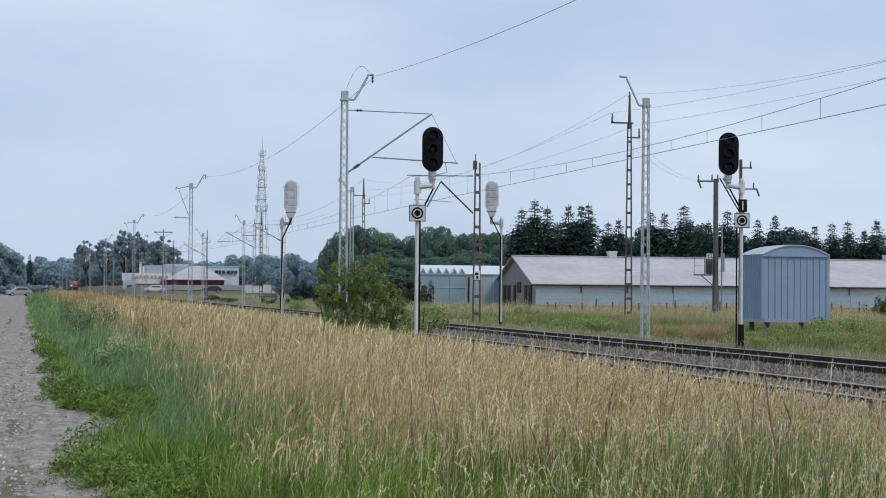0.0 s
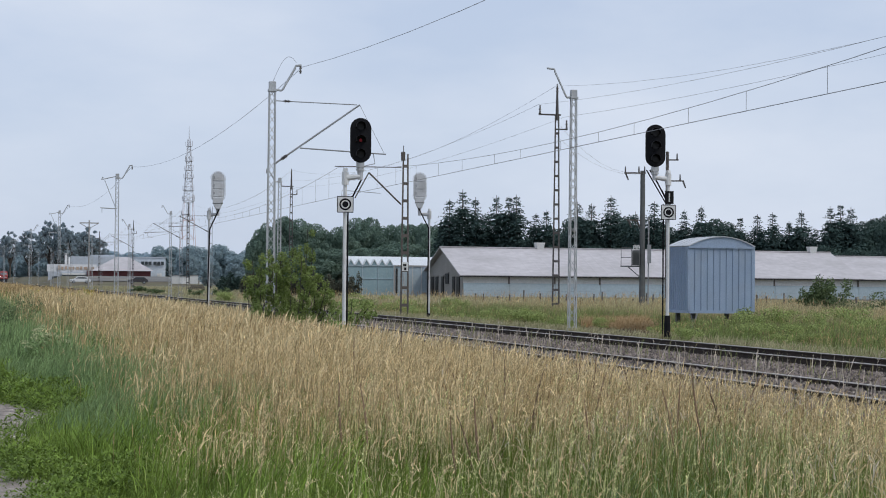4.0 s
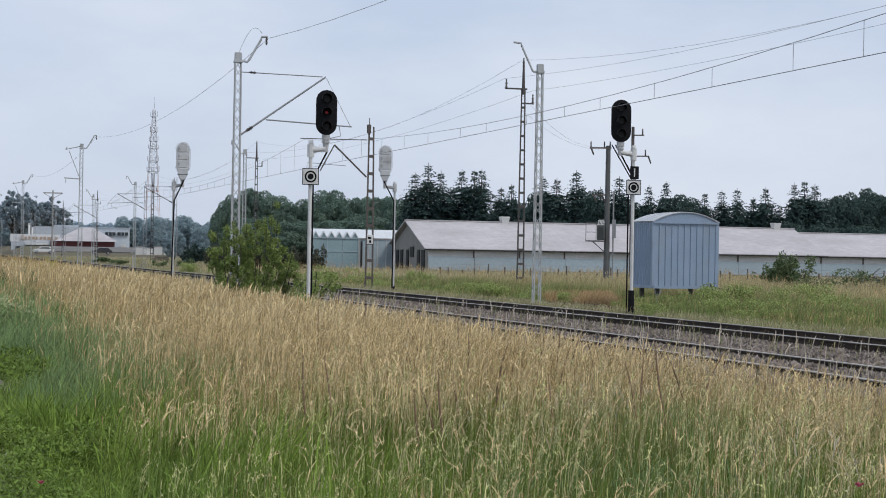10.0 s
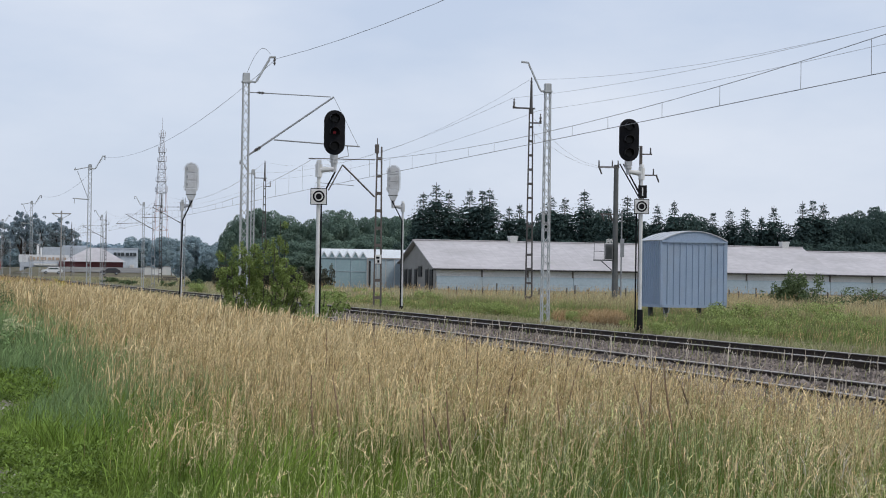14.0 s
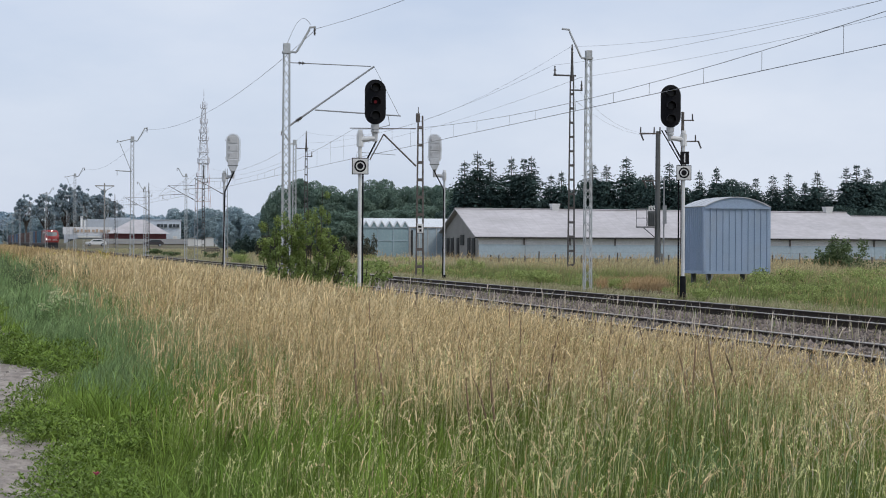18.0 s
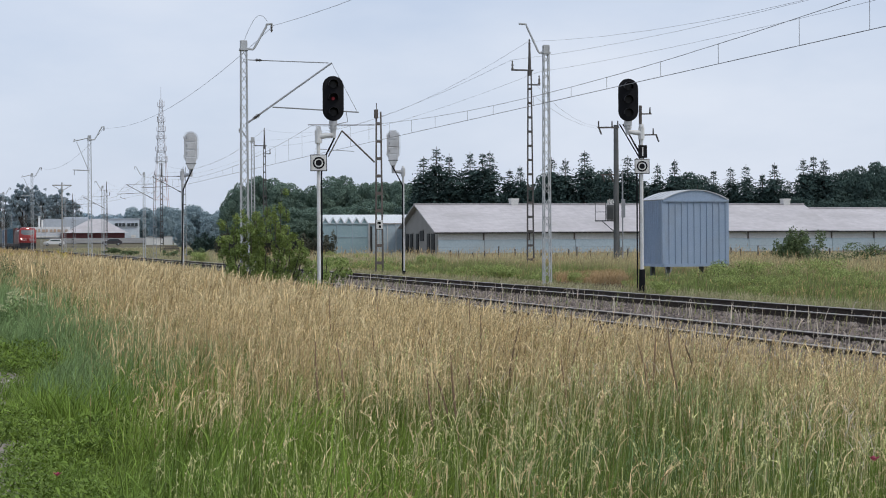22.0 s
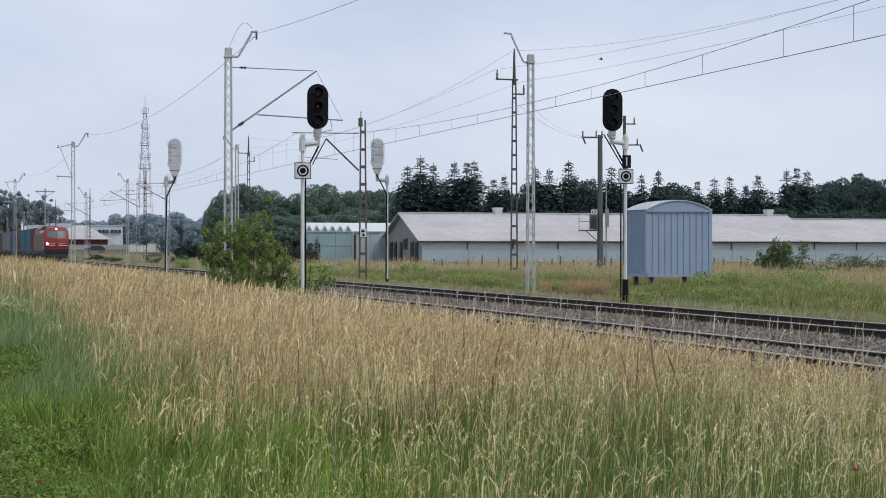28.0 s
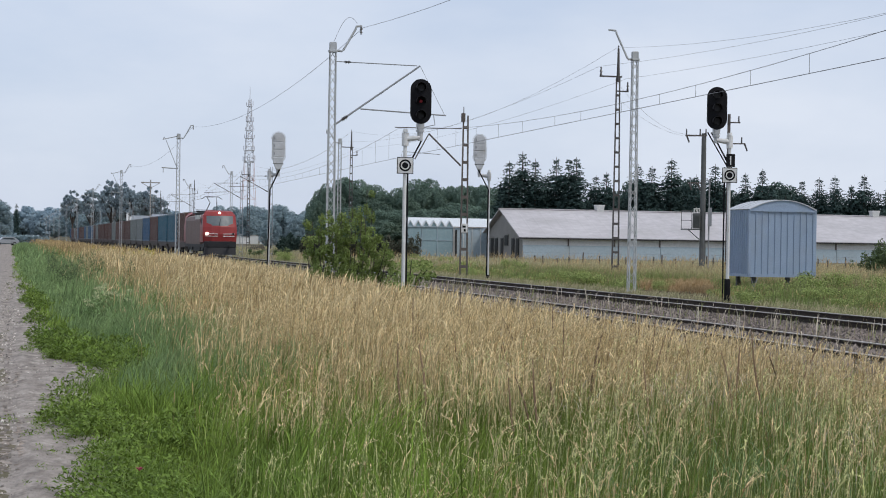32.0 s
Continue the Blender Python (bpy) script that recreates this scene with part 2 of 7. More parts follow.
CONCRETE = material("grey_concrete", (0.42, 0.41, 0.39), (0.32, 0.31, 0.295), rough=0.9, scale=1.5, fine=30, bump=0.3, dirt=(0.2, 0.19, 0.17), dirt_amount=0.4)
BARN_ROOF = material("barn_fibre_cement", (0.55, 0.525, 0.535), (0.46, 0.44, 0.45), rough=0.9, scale=0.35, fine=2.2, bump=0.3, dirt=(0.36, 0.34, 0.335), dirt_amount=0.45, stretch=(0.6, 1, 1), depth=0.03)
BARN_WALL = material("barn_render", (0.33, 0.32, 0.30), (0.27, 0.26, 0.245), rough=0.9, scale=0.6, fine=9, bump=0.2)
BARN_PANEL = material("barn_pale_panel", (0.41, 0.50, 0.555), (0.36, 0.44, 0.49), rough=0.6, scale=0.4, fine=6, bump=0.1, dirt=(0.35, 0.36, 0.34), dirt_amount=0.3)
PALE_BAND = material("barn_white_band", (0.66, 0.66, 0.64), (0.58, 0.58, 0.56), rough=0.8, scale=0.5, fine=8, bump=0.1)
DARK_GAP = material("dark_opening", (0.03, 0.03, 0.03), (0.02, 0.02, 0.02), rough=0.6, scale=1, fine=10, bump=0)
GREENHOUSE = material("greenhouse_glass", (0.30, 0.42, 0.45), (0.24, 0.34, 0.37), rough=0.25, scale=0.4, fine=4, bump=0, spec=0.6)
GH_ROOF = material("greenhouse_roof", (0.72, 0.75, 0.76), (0.62, 0.65, 0.66), rough=0.35, scale=0.5, fine=5, bump=0)
WOOD = material("weathered_post", (0.16, 0.14, 0.12), (0.10, 0.09, 0.08), rough=0.95, scale=6, fine=60, bump=0.5, stretch=(1, 1, 0.2))
BARK = material("bark", (0.11, 0.09, 0.075), (0.07, 0.06, 0.05), rough=0.95, scale=3, fine=30, bump=0.6, stretch=(1, 1, 0.3))
SPRUCE = material("spruce_needles", (0.066, 0.104, 0.094), (0.048, 0.082, 0.076), rough=0.9, scale=0.5, fine=3, bump=0, island=0.28, translucent=0.1, spec=0.15)
BROADLEAF = material("far_leaves", (0.205, 0.285, 0.215), (0.135, 0.205, 0.168), rough=0.9, scale=0.2, fine=1.5, bump=0, island=0.2, translucent=0.3, spec=0.1)
DARK_LEAF = material("dark_wood_leaves", (0.080, 0.122, 0.105), (0.058, 0.094, 0.084), rough=0.9, scale=0.2, fine=1.5, bump=0, island=0.2, translucent=0.15, spec=0.1)
HEDGE = material("hedge_leaves", (0.115, 0.115, 0.085), (0.075, 0.085, 0.062), rough=0.9, scale=0.6, fine=4, bump=0, island=0.3, translucent=0.15, spec=0.15)
SCRUB = material("scrub_leaves", (0.17, 0.22, 0.10), (0.11, 0.155, 0.075), rough=0.8, scale=2, fine=10, bump=0, island=0.45, translucent=0.25, spec=0.2)
# distance haze is put into these three leaf colours: pale, bluish, even
FAR_LEAF = material("haze_tinted_leaves", (0.40, 0.50, 0.53), (0.34, 0.435, 0.475), rough=0.9, scale=0.15, fine=1.5, bump=0, island=0.1, translucent=0.55, spec=0.1)
HAZE_LEAF = material("haze_tinted_far_leaves", (0.42, 0.53, 0.60), (0.36, 0.47, 0.54), rough=0.9, scale=0.1, fine=1, bump=0, island=0.1, translucent=0.45, spec=0.1)
POPLAR = material("haze_tinted_poplar_leaves", (0.42, 0.50, 0.54), (0.36, 0.44, 0.48), rough=0.9, scale=0.2, fine=2, bump=0, island=0.12, translucent=0.5, spec=0.1)
FLOWER_YELLOW = material("yellow_petals", (0.72, 0.56, 0.06), (0.6, 0.46, 0.05), rough=0.7, scale=20, fine=80, bump=0, island=0.3, translucent=0.3)
FLOWER_CREAM = material("cream_florets", (0.66, 0.66, 0.40), (0.52, 0.54, 0.30), rough=0.8, scale=20, fine=80, bump=0, island=0.3, translucent=0.3)
POPPY = material("poppy_petal", (0.50, 0.09, 0.15), (0.40, 0.06, 0.11), rough=0.6, scale=20, fine=80, bump=0, translucent=0.3)
DOCK = material("dry_dock_spike", (0.30, 0.20, 0.12), (0.20, 0.13, 0.08), rough=0.95, scale=6, fine=50, bump=0.3, thing=0.35)
GRASS_PALE = grass_material("pale_field_grass", (0.42, 0.40, 0.22), (0.60, 0.52, 0.32), 0.1, 0.4, 0.3, 0.0)
DRY = grass_material("dry_tan_grass", (0.40, 0.265, 0.13), (0.62, 0.44, 0.235), 0.05, 0.36, 0.35, 0.0)
SINGED = grass_material("dead_brown_stubble", (0.135, 0.098, 0.07), (0.27, 0.19, 0.125), 0.05, 0.3, 0.5, 0.0)
WEED_PALE = material("pale_weed_leaves", (0.43, 0.49, 0.19), (0.27, 0.345, 0.11), rough=0.8, scale=1.5, fine=10, bump=0, island=0.45, translucent=0.3, spec=0.2)
POLE_DARK = material("dark_steel", (0.125, 0.115, 0.11), (0.085, 0.08, 0.08), rough=0.85, metal=0.2, scale=2, fine=30, bump=0.3)
HOOD = material("lamp_hood", (0.013, 0.013, 0.015), (0.010, 0.010, 0.011), rough=0.5, scale=4, fine=30, bump=0.05)
POLE_GREY = material("pole_grey", (0.145, 0.15, 0.15), (0.105, 0.11, 0.11), rough=0.9, scale=2, fine=30, bump=0.3)
BUSH_LEAF = material("bush_leaves", (0.315, 0.39, 0.115), (0.18, 0.25, 0.075), rough=0.7, scale=2, fine=15, bump=0, island=0.35, translucent=0.35, spec=0.3)
WEED_LEAF = material("weed_leaves", (0.215, 0.305, 0.052), (0.13, 0.205, 0.04), rough=0.7, scale=2, fine=15, bump=0, island=0.5, translucent=0.3, spec=0.3)
LOCO_RED = material("loco_red", (0.31, 0.034, 0.032), (0.26, 0.028, 0.027), rough=0.4, scale=1.5, fine=30, bump=0.03, dirt=(0.30, 0.05, 0.04), dirt_amount=0.3)
LOCO_SIDE = material("loco_dirty_side", (0.20, 0.125, 0.105), (0.155, 0.095, 0.08), rough=0.6, scale=0.8, fine=20, bump=0.05, dirt=(0.12, 0.10, 0.09), dirt_amount=0.5)
LOCO_GREY = material("loco_dark_grey", (0.022, 0.022, 0.025), (0.016, 0.016, 0.019), rough=0.6, scale=2, fine=30, bump=0.1)
GLASS = material("dark_windscreen", (0.055, 0.068, 0.075), (0.04, 0.052, 0.058), rough=0.5, scale=1, fine=10, bump=0, spec=0.25)
# lighter than the other panes: reflection is put into the base grey
CAB_GLASS = material("cab_windscreen", (0.15, 0.172, 0.182), (0.11, 0.13, 0.14), rough=0.4, scale=0.8, fine=5, bump=0, spec=0.5)
CAR_WHITE = material("car_white", (0.75, 0.76, 0.77), (0.70, 0.71, 0.72), rough=0.25, scale=1, fine=20, bump=0)
CAR_DARK = material("car_dark", (0.06, 0.055, 0.06), (0.05, 0.045, 0.05), rough=0.3, scale=1, fine=20, bump=0)
CAR_SILVER = material("car_silver", (0.45, 0.47, 0.50), (0.40, 0.42, 0.45), rough=0.3, metal=0.4, scale=1, fine=20, bump=0)
RUBBER = material("rubber", (0.02, 0.02, 0.02), (0.03, 0.03, 0.03), rough=0.9, scale=4, fine=30, bump=0.1)
# red paled towards pink: distance haze is put into the leg colour
TOWER_RED = material("tower_red_hazed", (0.62, 0.42, 0.40), (0.55, 0.37, 0.35), rough=0.7, scale=0.2, fine=3, bump=0)
TOWER_WHITE = material("tower_grey", (0.66, 0.66, 0.69), (0.58, 0.58, 0.61), rough=0.7, scale=0.2, fine=3, bump=0)
FACTORY = material("factory_cladding", (0.52, 0.56, 0.61), (0.46, 0.50, 0.55), rough=0.6, scale=0.15, fine=2, bump=0.05)
PALE_BLUE = material("pale_blue_cladding", (0.62, 0.68, 0.74), (0.55, 0.61, 0.67), rough=0.6, scale=0.2, fine=2, bump=0.05, dirt=(0.45, 0.47, 0.48), dirt_amount=0.3)
SIGN_TAN = material("faded_sign_tan", (0.52, 0.40, 0.30), (0.44, 0.34, 0.26), rough=0.8, scale=0.5, fine=4, bump=0)
YARD = material("worn_asphalt", (0.20, 0.195, 0.185), (0.15, 0.145, 0.135), rough=0.95, scale=0.15, fine=4, bump=0.3, dirt=(0.26, 0.24, 0.18), dirt_amount=0.5)
BRICK_RED = material("dark_red_cladding", (0.16, 0.05, 0.05), (0.12, 0.04, 0.04), rough=0.8, scale=0.3, fine=4, bump=0.1)
GRASS_TALL = grass_material("ripe_tall_grass", (0.185, 0.245, 0.042), (0.43, 0.325, 0.165), 0.40, 0.76, 0.5, 0.42, low2=(0.125, 0.18, 0.036))
GRASS_BLUE = grass_material("blue_green_grass", (0.275, 0.375, 0.155), (0.40, 0.47, 0.225), 0.25, 0.65, 0.4, low2=(0.175, 0.275, 0.11))
GRASS_HEAD = material("grass_seed_head", (0.72, 0.545, 0.295), (0.46, 0.325, 0.16), rough=0.9, scale=0.5, fine=4, bump=0, island=0.45, translucent=0.3, world_space=True, spec=0.1)
EAR_STRAW = material("bleached_straw_ear", (0.95, 0.79, 0.485), (0.76, 0.595, 0.33), rough=0.9, scale=0.8, fine=6, bump=0, island=0.3, translucent=0.25, world_space=True, spec=0.1)
STALK_GREY = material("bleached_grey_stalk", (0.80, 0.71, 0.58), (0.58, 0.50, 0.40), rough=0.9, scale=0.8, fine=6, bump=0, island=0.35, translucent=0.25, world_space=True, spec=0.1)
HEAD_PALE = material("unripe_seed_head", (0.88, 0.84, 0.46), (0.58, 0.58, 0.25), rough=0.9, scale=0.8, fine=6, bump=0, island=0.4, translucent=0.35, world_space=True, spec=0.1)
GRASS_GREEN = grass_material("green_grass", (0.255, 0.36, 0.058), (0.36, 0.43, 0.13), 0.2, 0.6, 0.5, low2=(0.15, 0.235, 0.05))
GRASS_FAR = grass_material("meadow_grass", (0.225, 0.285, 0.085), (0.54, 0.45, 0.255), 0.14, 0.60, 0.5, 0.0, True, low2=(0.15, 0.205, 0.06))


# ---- building tools ----
class Geo:
    """Collects vertices and faces of one mesh."""

    def __init__(self):
        self.v, self.f = [], []

    def add(self, vs, fs):
        n = len(self.v)
        self.v += [tuple(p) for p in vs]
        self.f += [tuple(i + n for i in q) for q in fs]
        return self

    def box(self, x, y, z, sx, sy, sz, turn=0.0):
        """Box centred at x, y with its underside at z."""
        c, s = math.cos(radians(turn)), math.sin(radians(turn))
        vs = []
        for dz in (0, sz):
            for dx, dy in ((-1, -1), (1, -1), (1, 1), (-1, 1)):
                a, b = dx * sx / 2, dy * sy / 2
                vs.append((x + a * c - b * s, y + a * s + b * c, z + dz))
        return self.add(vs, [(3, 2, 1, 0), (4, 5, 6, 7), (0, 1, 5, 4), (1, 2, 6, 5), (2, 3, 7, 6), (3, 0, 4, 7)])

    def tube(self, p, q, r, r2=None, n=8):
        p, q = Vector(p), Vector(q)
        r2 = r if r2 is None else r2
        d = (q - p).normalized()
        a = d.cross(Vector((0, 0, 1)) if abs(d.z) < 0.9 else Vector((1, 0, 0))).normalized()
        b = d.cross(a)
        vs = []
        for e, rr in ((p, r), (q, r2)):
            for i in range(n):
                w = 2 * math.pi * (i + 0.5) / n
                vs.append(e + a * (math.cos(w) * rr) + b * (math.sin(w) * rr))
        fs = [(i, (i + 1) % n, n + (i + 1) % n, n + i) for i in range(n)]
        fs += [tuple(range(n - 1, -1, -1)), tuple(range(n, 2 * n))]
        return self.add(vs, fs)

    def path(self, pts, r, n=5):
        """One bent tube through all the points."""
        pts = [Vector(p) for p in pts]
        vs = []
        for i, p in enumerate(pts):
            d = (pts[min(i + 1, len(pts) - 1)] - pts[max(i - 1, 0)]).normalized()
            a = d.cross(Vector((0, 0, 1)) if abs(d.z) < 0.95 else Vector((0, 1, 0))).normalized()
            b = d.cross(a)
            for k in range(n):
                w = 2 * math.pi * (k + 0.5) / n
                vs.append(p + a * (math.cos(w) * r) + b * (math.sin(w) * r))
        fs = [(j * n + k, j * n + (k + 1) % n, (j + 1) * n + (k + 1) % n, (j + 1) * n + k) for j in range(len(pts) - 1) for k in range(n)]
        fs += [tuple(range(n - 1, -1, -1)), tuple(range((len(pts) - 1) * n, len(pts) * n))]
        return self.add(vs, fs)

    def prism(self, outline, axis, a, b):
        """Extrudes a 2D outline along an axis from a to b. axis y: outline is x, z; axis x: y, z; axis z: x, y."""
        def at(u, w, t):
            return {"y": (u, t, w), "x": (t, u, w), "z": (u, w, t)}[axis]
        n = len(outline)
        vs = [at(u, w, a) for u, w in outline] + [at(u, w, b) for u, w in outline]
        fs = [(i, (i + 1) % n, n + (i + 1) % n, n + i) for i in range(n)]
        fs += [tuple(range(n - 1, -1, -1)), tuple(range(n, 2 * n))]
        return self.add(vs, fs)

    def disc_stack(self, x, y, z0, step, radii, n=10, axis=(0, 0, 1)):
        """One turned body with flared sheds."""
        ax = Vector(axis).normalized()
        u = ax.orthogonal().normalized()
        w = ax.cross(u)
        rings = [(0.0, radii[0] * 0.5)]
        for i, r in enumerate(radii):
            rings += [(i * step + step * 0.1, r), (i * step + step * 0.85, r * 0.55)]
        vs = [Vector((x, y, z0)) + ax * a + (u * math.cos(2 * math.pi * k / n) + w * math.sin(2 * math.pi * k / n)) * r for a, r in rings for k in range(n)]
        m = len(rings)
        fs = [(j * n + k, j * n + (k + 1) % n, (j + 1) * n + (k + 1) % n, (j + 1) * n + k) for j in range(m - 1) for k in range(n)]
        return self.add(vs, fs + [tuple(range(n)), tuple(range((m - 1) * n, m * n))])

    def mesh(self, name, material_of, bevel=0.0, smooth=False):
        me = bpy.data.meshes.new(name)
        me.from_pydata(self.v, [], self.f)
        bm = bmesh.new()
        bm.from_mesh(me)
        bmesh.ops.recalc_face_normals(bm, faces=bm.faces)
        if bevel:
            edges = [e for e in bm.edges if len(e.link_faces) == 2 and e.calc_face_angle(0) > 0.6]
            bmesh.ops.bevel(bm, geom=edges, offset=bevel, segments=2, profile=0.6, affect="EDGES")
        for fc in bm.faces:
            fc.smooth = smooth
        bm.to_mesh(me)
        bm.free()
        me.materials.append(material_of)
        return me


def part(name, geo, material_of, parent, label="", bevel=0.0, smooth=False):
    me = geo if isinstance(geo, bpy.types.Mesh) else geo.mesh(name, material_of, bevel, smooth)
    ob = new(name, me)
    ob.parent = parent
    return tagged(ob, label) if label else ob


def thing(name, label, category, group="", kind="", at=None):
    ob = new(name)
    if at is not None:
        ob.matrix_basis = at
    return tagged(ob, label, category, group, kind)


def single(name, geo, material_of, label, category, kind="", group="", bevel=0.0, smooth=False, at=None):
    me = geo if isinstance(geo, bpy.types.Mesh) else geo.mesh(name, material_of, bevel, smooth)
    ob = new(name, me)
    if at is not None:
        ob.matrix_basis = at
    return tagged(ob, label, category, group, kind)


def soup(name, verts, quads, material_of, tris=None):
    """Large mesh straight from arrays."""
    me = bpy.data.meshes.new(name)
    nv = len(verts)
    loops = [quads.reshape(-1)] + ([tris.reshape(-1)] if tris is not None else [])
    loop = np.concatenate(loops).astype(np.int32)
    starts = [np.arange(len(quads)) * 4]
    if tris is not None:
        starts.append(len(quads) * 4 + np.arange(len(tris)) * 3)
    start = np.concatenate(starts).astype(np.int32)
    me.vertices.add(nv)
    me.vertices.foreach_set("co", np.ascontiguousarray(verts, dtype=np.float32).reshape(-1))
    me.loops.add(len(loop))
    me.loops.foreach_set("vertex_index", loop)
    me.polygons.add(len(start))
    me.polygons.foreach_set("loop_start", start)
    me.update(calc_edges=True)
    me.materials.append(material_of)
    return me


def blades(rng, x, y, z, h, w, lean, way=None):
    """Bent grass blades: two quads and a tip triangle each."""
    n = len(x)
    yaw = rng.uniform(0, math.pi, n)
    if way is None:
        way = rng.normal(0.3, 1.3, n)
    sx, sy = np.cos(yaw) * w / 2, np.sin(yaw) * w / 2
    lx, ly = np.cos(way) * lean * h, np.sin(way) * lean * h
    v = np.empty((n, 7, 3))
    for k, (u, f) in enumerate(((0.0, 0.9), (0.45, 1.0), (0.78, 0.7))):
        bx, by, bz = x + lx * u * u, y + ly * u * u, z + h * (u - 0.3 * lean * u * u)
        v[:, 2 * k] = np.stack([bx - sx * f, by - sy * f, bz], 1)
        v[:, 2 * k + 1] = np.stack([bx + sx * f, by + sy * f, bz], 1)
    v[:, 6] = np.stack([x + lx * 1.1, y + ly * 1.1, z + h * (1 - 0.42 * lean)], 1)
    b = np.arange(n)[:, None] * 7
    return v, np.concatenate([b + np.array([0, 1, 3, 2]), b + np.array([2, 3, 5, 4])]), b + np.array([4, 5, 6])


def grass(name, label, rng, x, y, z, h, w, lean, material_of, way=None):
    v, q, t = blades(rng, x, y, z, h, w, lean, way)
    return single(name, soup(name, v.reshape(-1, 3), q, material_of, t), None, label, "grass", "stuff")


def seed_heads(name, label, rng, x, y, z, h, size, material_of, plump=1.0, loose=6, stalk=0.2, nod=2.0):
    """Leaning stalks, each with a bent, tapering ear and a few loose spikelets on it."""
    n = len(x)
    way = rng.normal(0.2, 1.3, n)
    bend = 0.05 + 0.8 * rng.uniform(0, 1, n) ** nod
    lean = rng.uniform(0.02, 0.24, n)
    ll = size * rng.uniform(0.6, 1.4, n)
    flat = np.stack([np.cos(way), np.sin(way), np.zeros(n)], 1)
    up = np.array([0.0, 0.0, 1.0])
    base = np.stack([x, y, z + h * stalk], 1) + np.stack([np.cos(way), np.sin(way), np.zeros(n)], 1) * (lean * h * stalk)[:, None]
    top = np.stack([x, y, z + h], 1) + flat * (lean * h)[:, None]
    yaw = rng.uniform(0, math.pi, n)
    side = np.stack([np.cos(yaw), np.sin(yaw), np.zeros(n)], 1)
    verts, quads = [], []
    count = 0

    def ribbon(points, widths):
        nonlocal count
        m = len(points)
        v = np.stack([q for p, wd in zip(points, widths) for q in (p - side * wd[:, None], p + side * wd[:, None])], 1)
        b = np.arange(n)[:, None] * (2 * m) + count
        for k in range(m - 1):
            quads.append(b + np.array([2 * k, 2 * k + 1, 2 * k + 3, 2 * k + 2]))
        verts.append(v.reshape(-1, 3))
        count += n * 2 * m

    thick = size * 0.011
    ribbon([base, top], [thick, thick * 0.8])
    spine = [top - up * (ll * 0.12)[:, None]]
    for u in (0.33, 0.68, 1.0):
        tilt = bend * 2.6 * u
        spine.append(spine[-1] + (flat * np.sin(tilt)[:, None] + up * np.cos(tilt)[:, None]) * (ll * 0.37)[:, None])
    fat = ll * plump * rng.uniform(0.026, 0.055, n)
    ribbon(spine, [fat * 0.35, fat, fat * 0.75, fat * 0.12])
    for k in range(loose):
        u = rng.uniform(0, 2.4, n)
        i = u.astype(int)
        root = np.choose(i[:, None], spine[:3]) * (1 - (u - i))[:, None] + np.choose(i[:, None], spine[1:]) * (u - i)[:, None]
        yy = rng.uniform(0, 2 * math.pi, n)
        out = np.stack([np.cos(yy), np.sin(yy), rng.uniform(0.2, 2.0, n)], 1)
        tip = root + out * (ll * rng.uniform(0.06, 0.13, n))[:, None]
        mid = (root + tip) / 2
        s2 = np.stack([-np.sin(yy), np.cos(yy), np.zeros(n)], 1) * (ll * 0.030 * (1.0 if loose < 9 else 1.25))[:, None]
        verts.append(np.stack([root, mid - s2, tip, mid + s2], 1).reshape(-1, 3))
        quads.append(np.arange(n * 4).reshape(n, 4) + count)
        count += n * 4
    me = soup(name, np.concatenate(verts), np.concatenate(quads), material_of)
    return single(name, me, None, label, "grass", "stuff")


def leaf_cloud(rng, centres, radii, count, size, jitter=0.7, inner=0.55):
    """Leaves as small quads on the outer shells of several lobes, facing roughly outwards."""
    centres, radii = np.array(centres, float), np.array(radii, float)
    area = (radii[:, 0] * radii[:, 1] * radii[:, 2]) ** 0.75
    pick = rng.choice(len(centres), count, p=area / area.sum())
    u = rng.normal(size=(count, 3))
    u /= np.linalg.norm(u, axis=1)[:, None]
    rad = rng.uniform(inner, 1.08, count) ** 0.6
    p = centres[pick] + u * radii[pick] * rad[:, None]
    n = u + rng.normal(0, jitter, (count, 3)) + np.array([0, 0, 0.35])
    n /= np.linalg.norm(n, axis=1)[:, None]
    a = np.cross(n, rng.normal(size=(count, 3)))
    a /= np.linalg.norm(a, axis=1)[:, None]
    b = np.cross(n, a)
    s = size * rng.uniform(0.6, 1.4, count)[:, None]
    v = np.stack([p - a * s * 0.6, p + b * s * 0.38, p + a * s * 0.6, p - b * s * 0.38], 1)
    return v.reshape(-1, 3), np.arange(count * 4).reshape(-1, 4)


def turned(pts, m):
    return [m @ Vector(p) for p in pts]


def az_point(az, d, z=0.0):
    """The place at a bearing in degrees, from the track's direction towards the track side, and a distance."""
    return Vector((d * math.sin(radians(az)), d * math.cos(radians(az)), z))


# ---- ground, dirt track, ballast, rails ----
RAIL_Z = 0.22
TRACKS = (12.09, 17.05)          # centre lines of the near and the far track
rng = np.random.default_rng(7)


def ground_height(x, y):
    """Gentle unevenness of the meadow; flat under the tracks."""
    n = noise.noise(Vector((x * 0.25, y * 0.12, 0))) * 0.05
    return n if x < 7.6 or x > 20.5 else -0.14


def far_height(x, y):
    """The land rises a little towards the factory."""
    if 7.6 < x < 20.5:
        return -0.14
    a, b = min(max((y - 385) / 82, 0), 1), min(max((x - 20) / 6, 0), 1)
    return -0.02 + 2.35 * a * a * (3 - 2 * a) * b


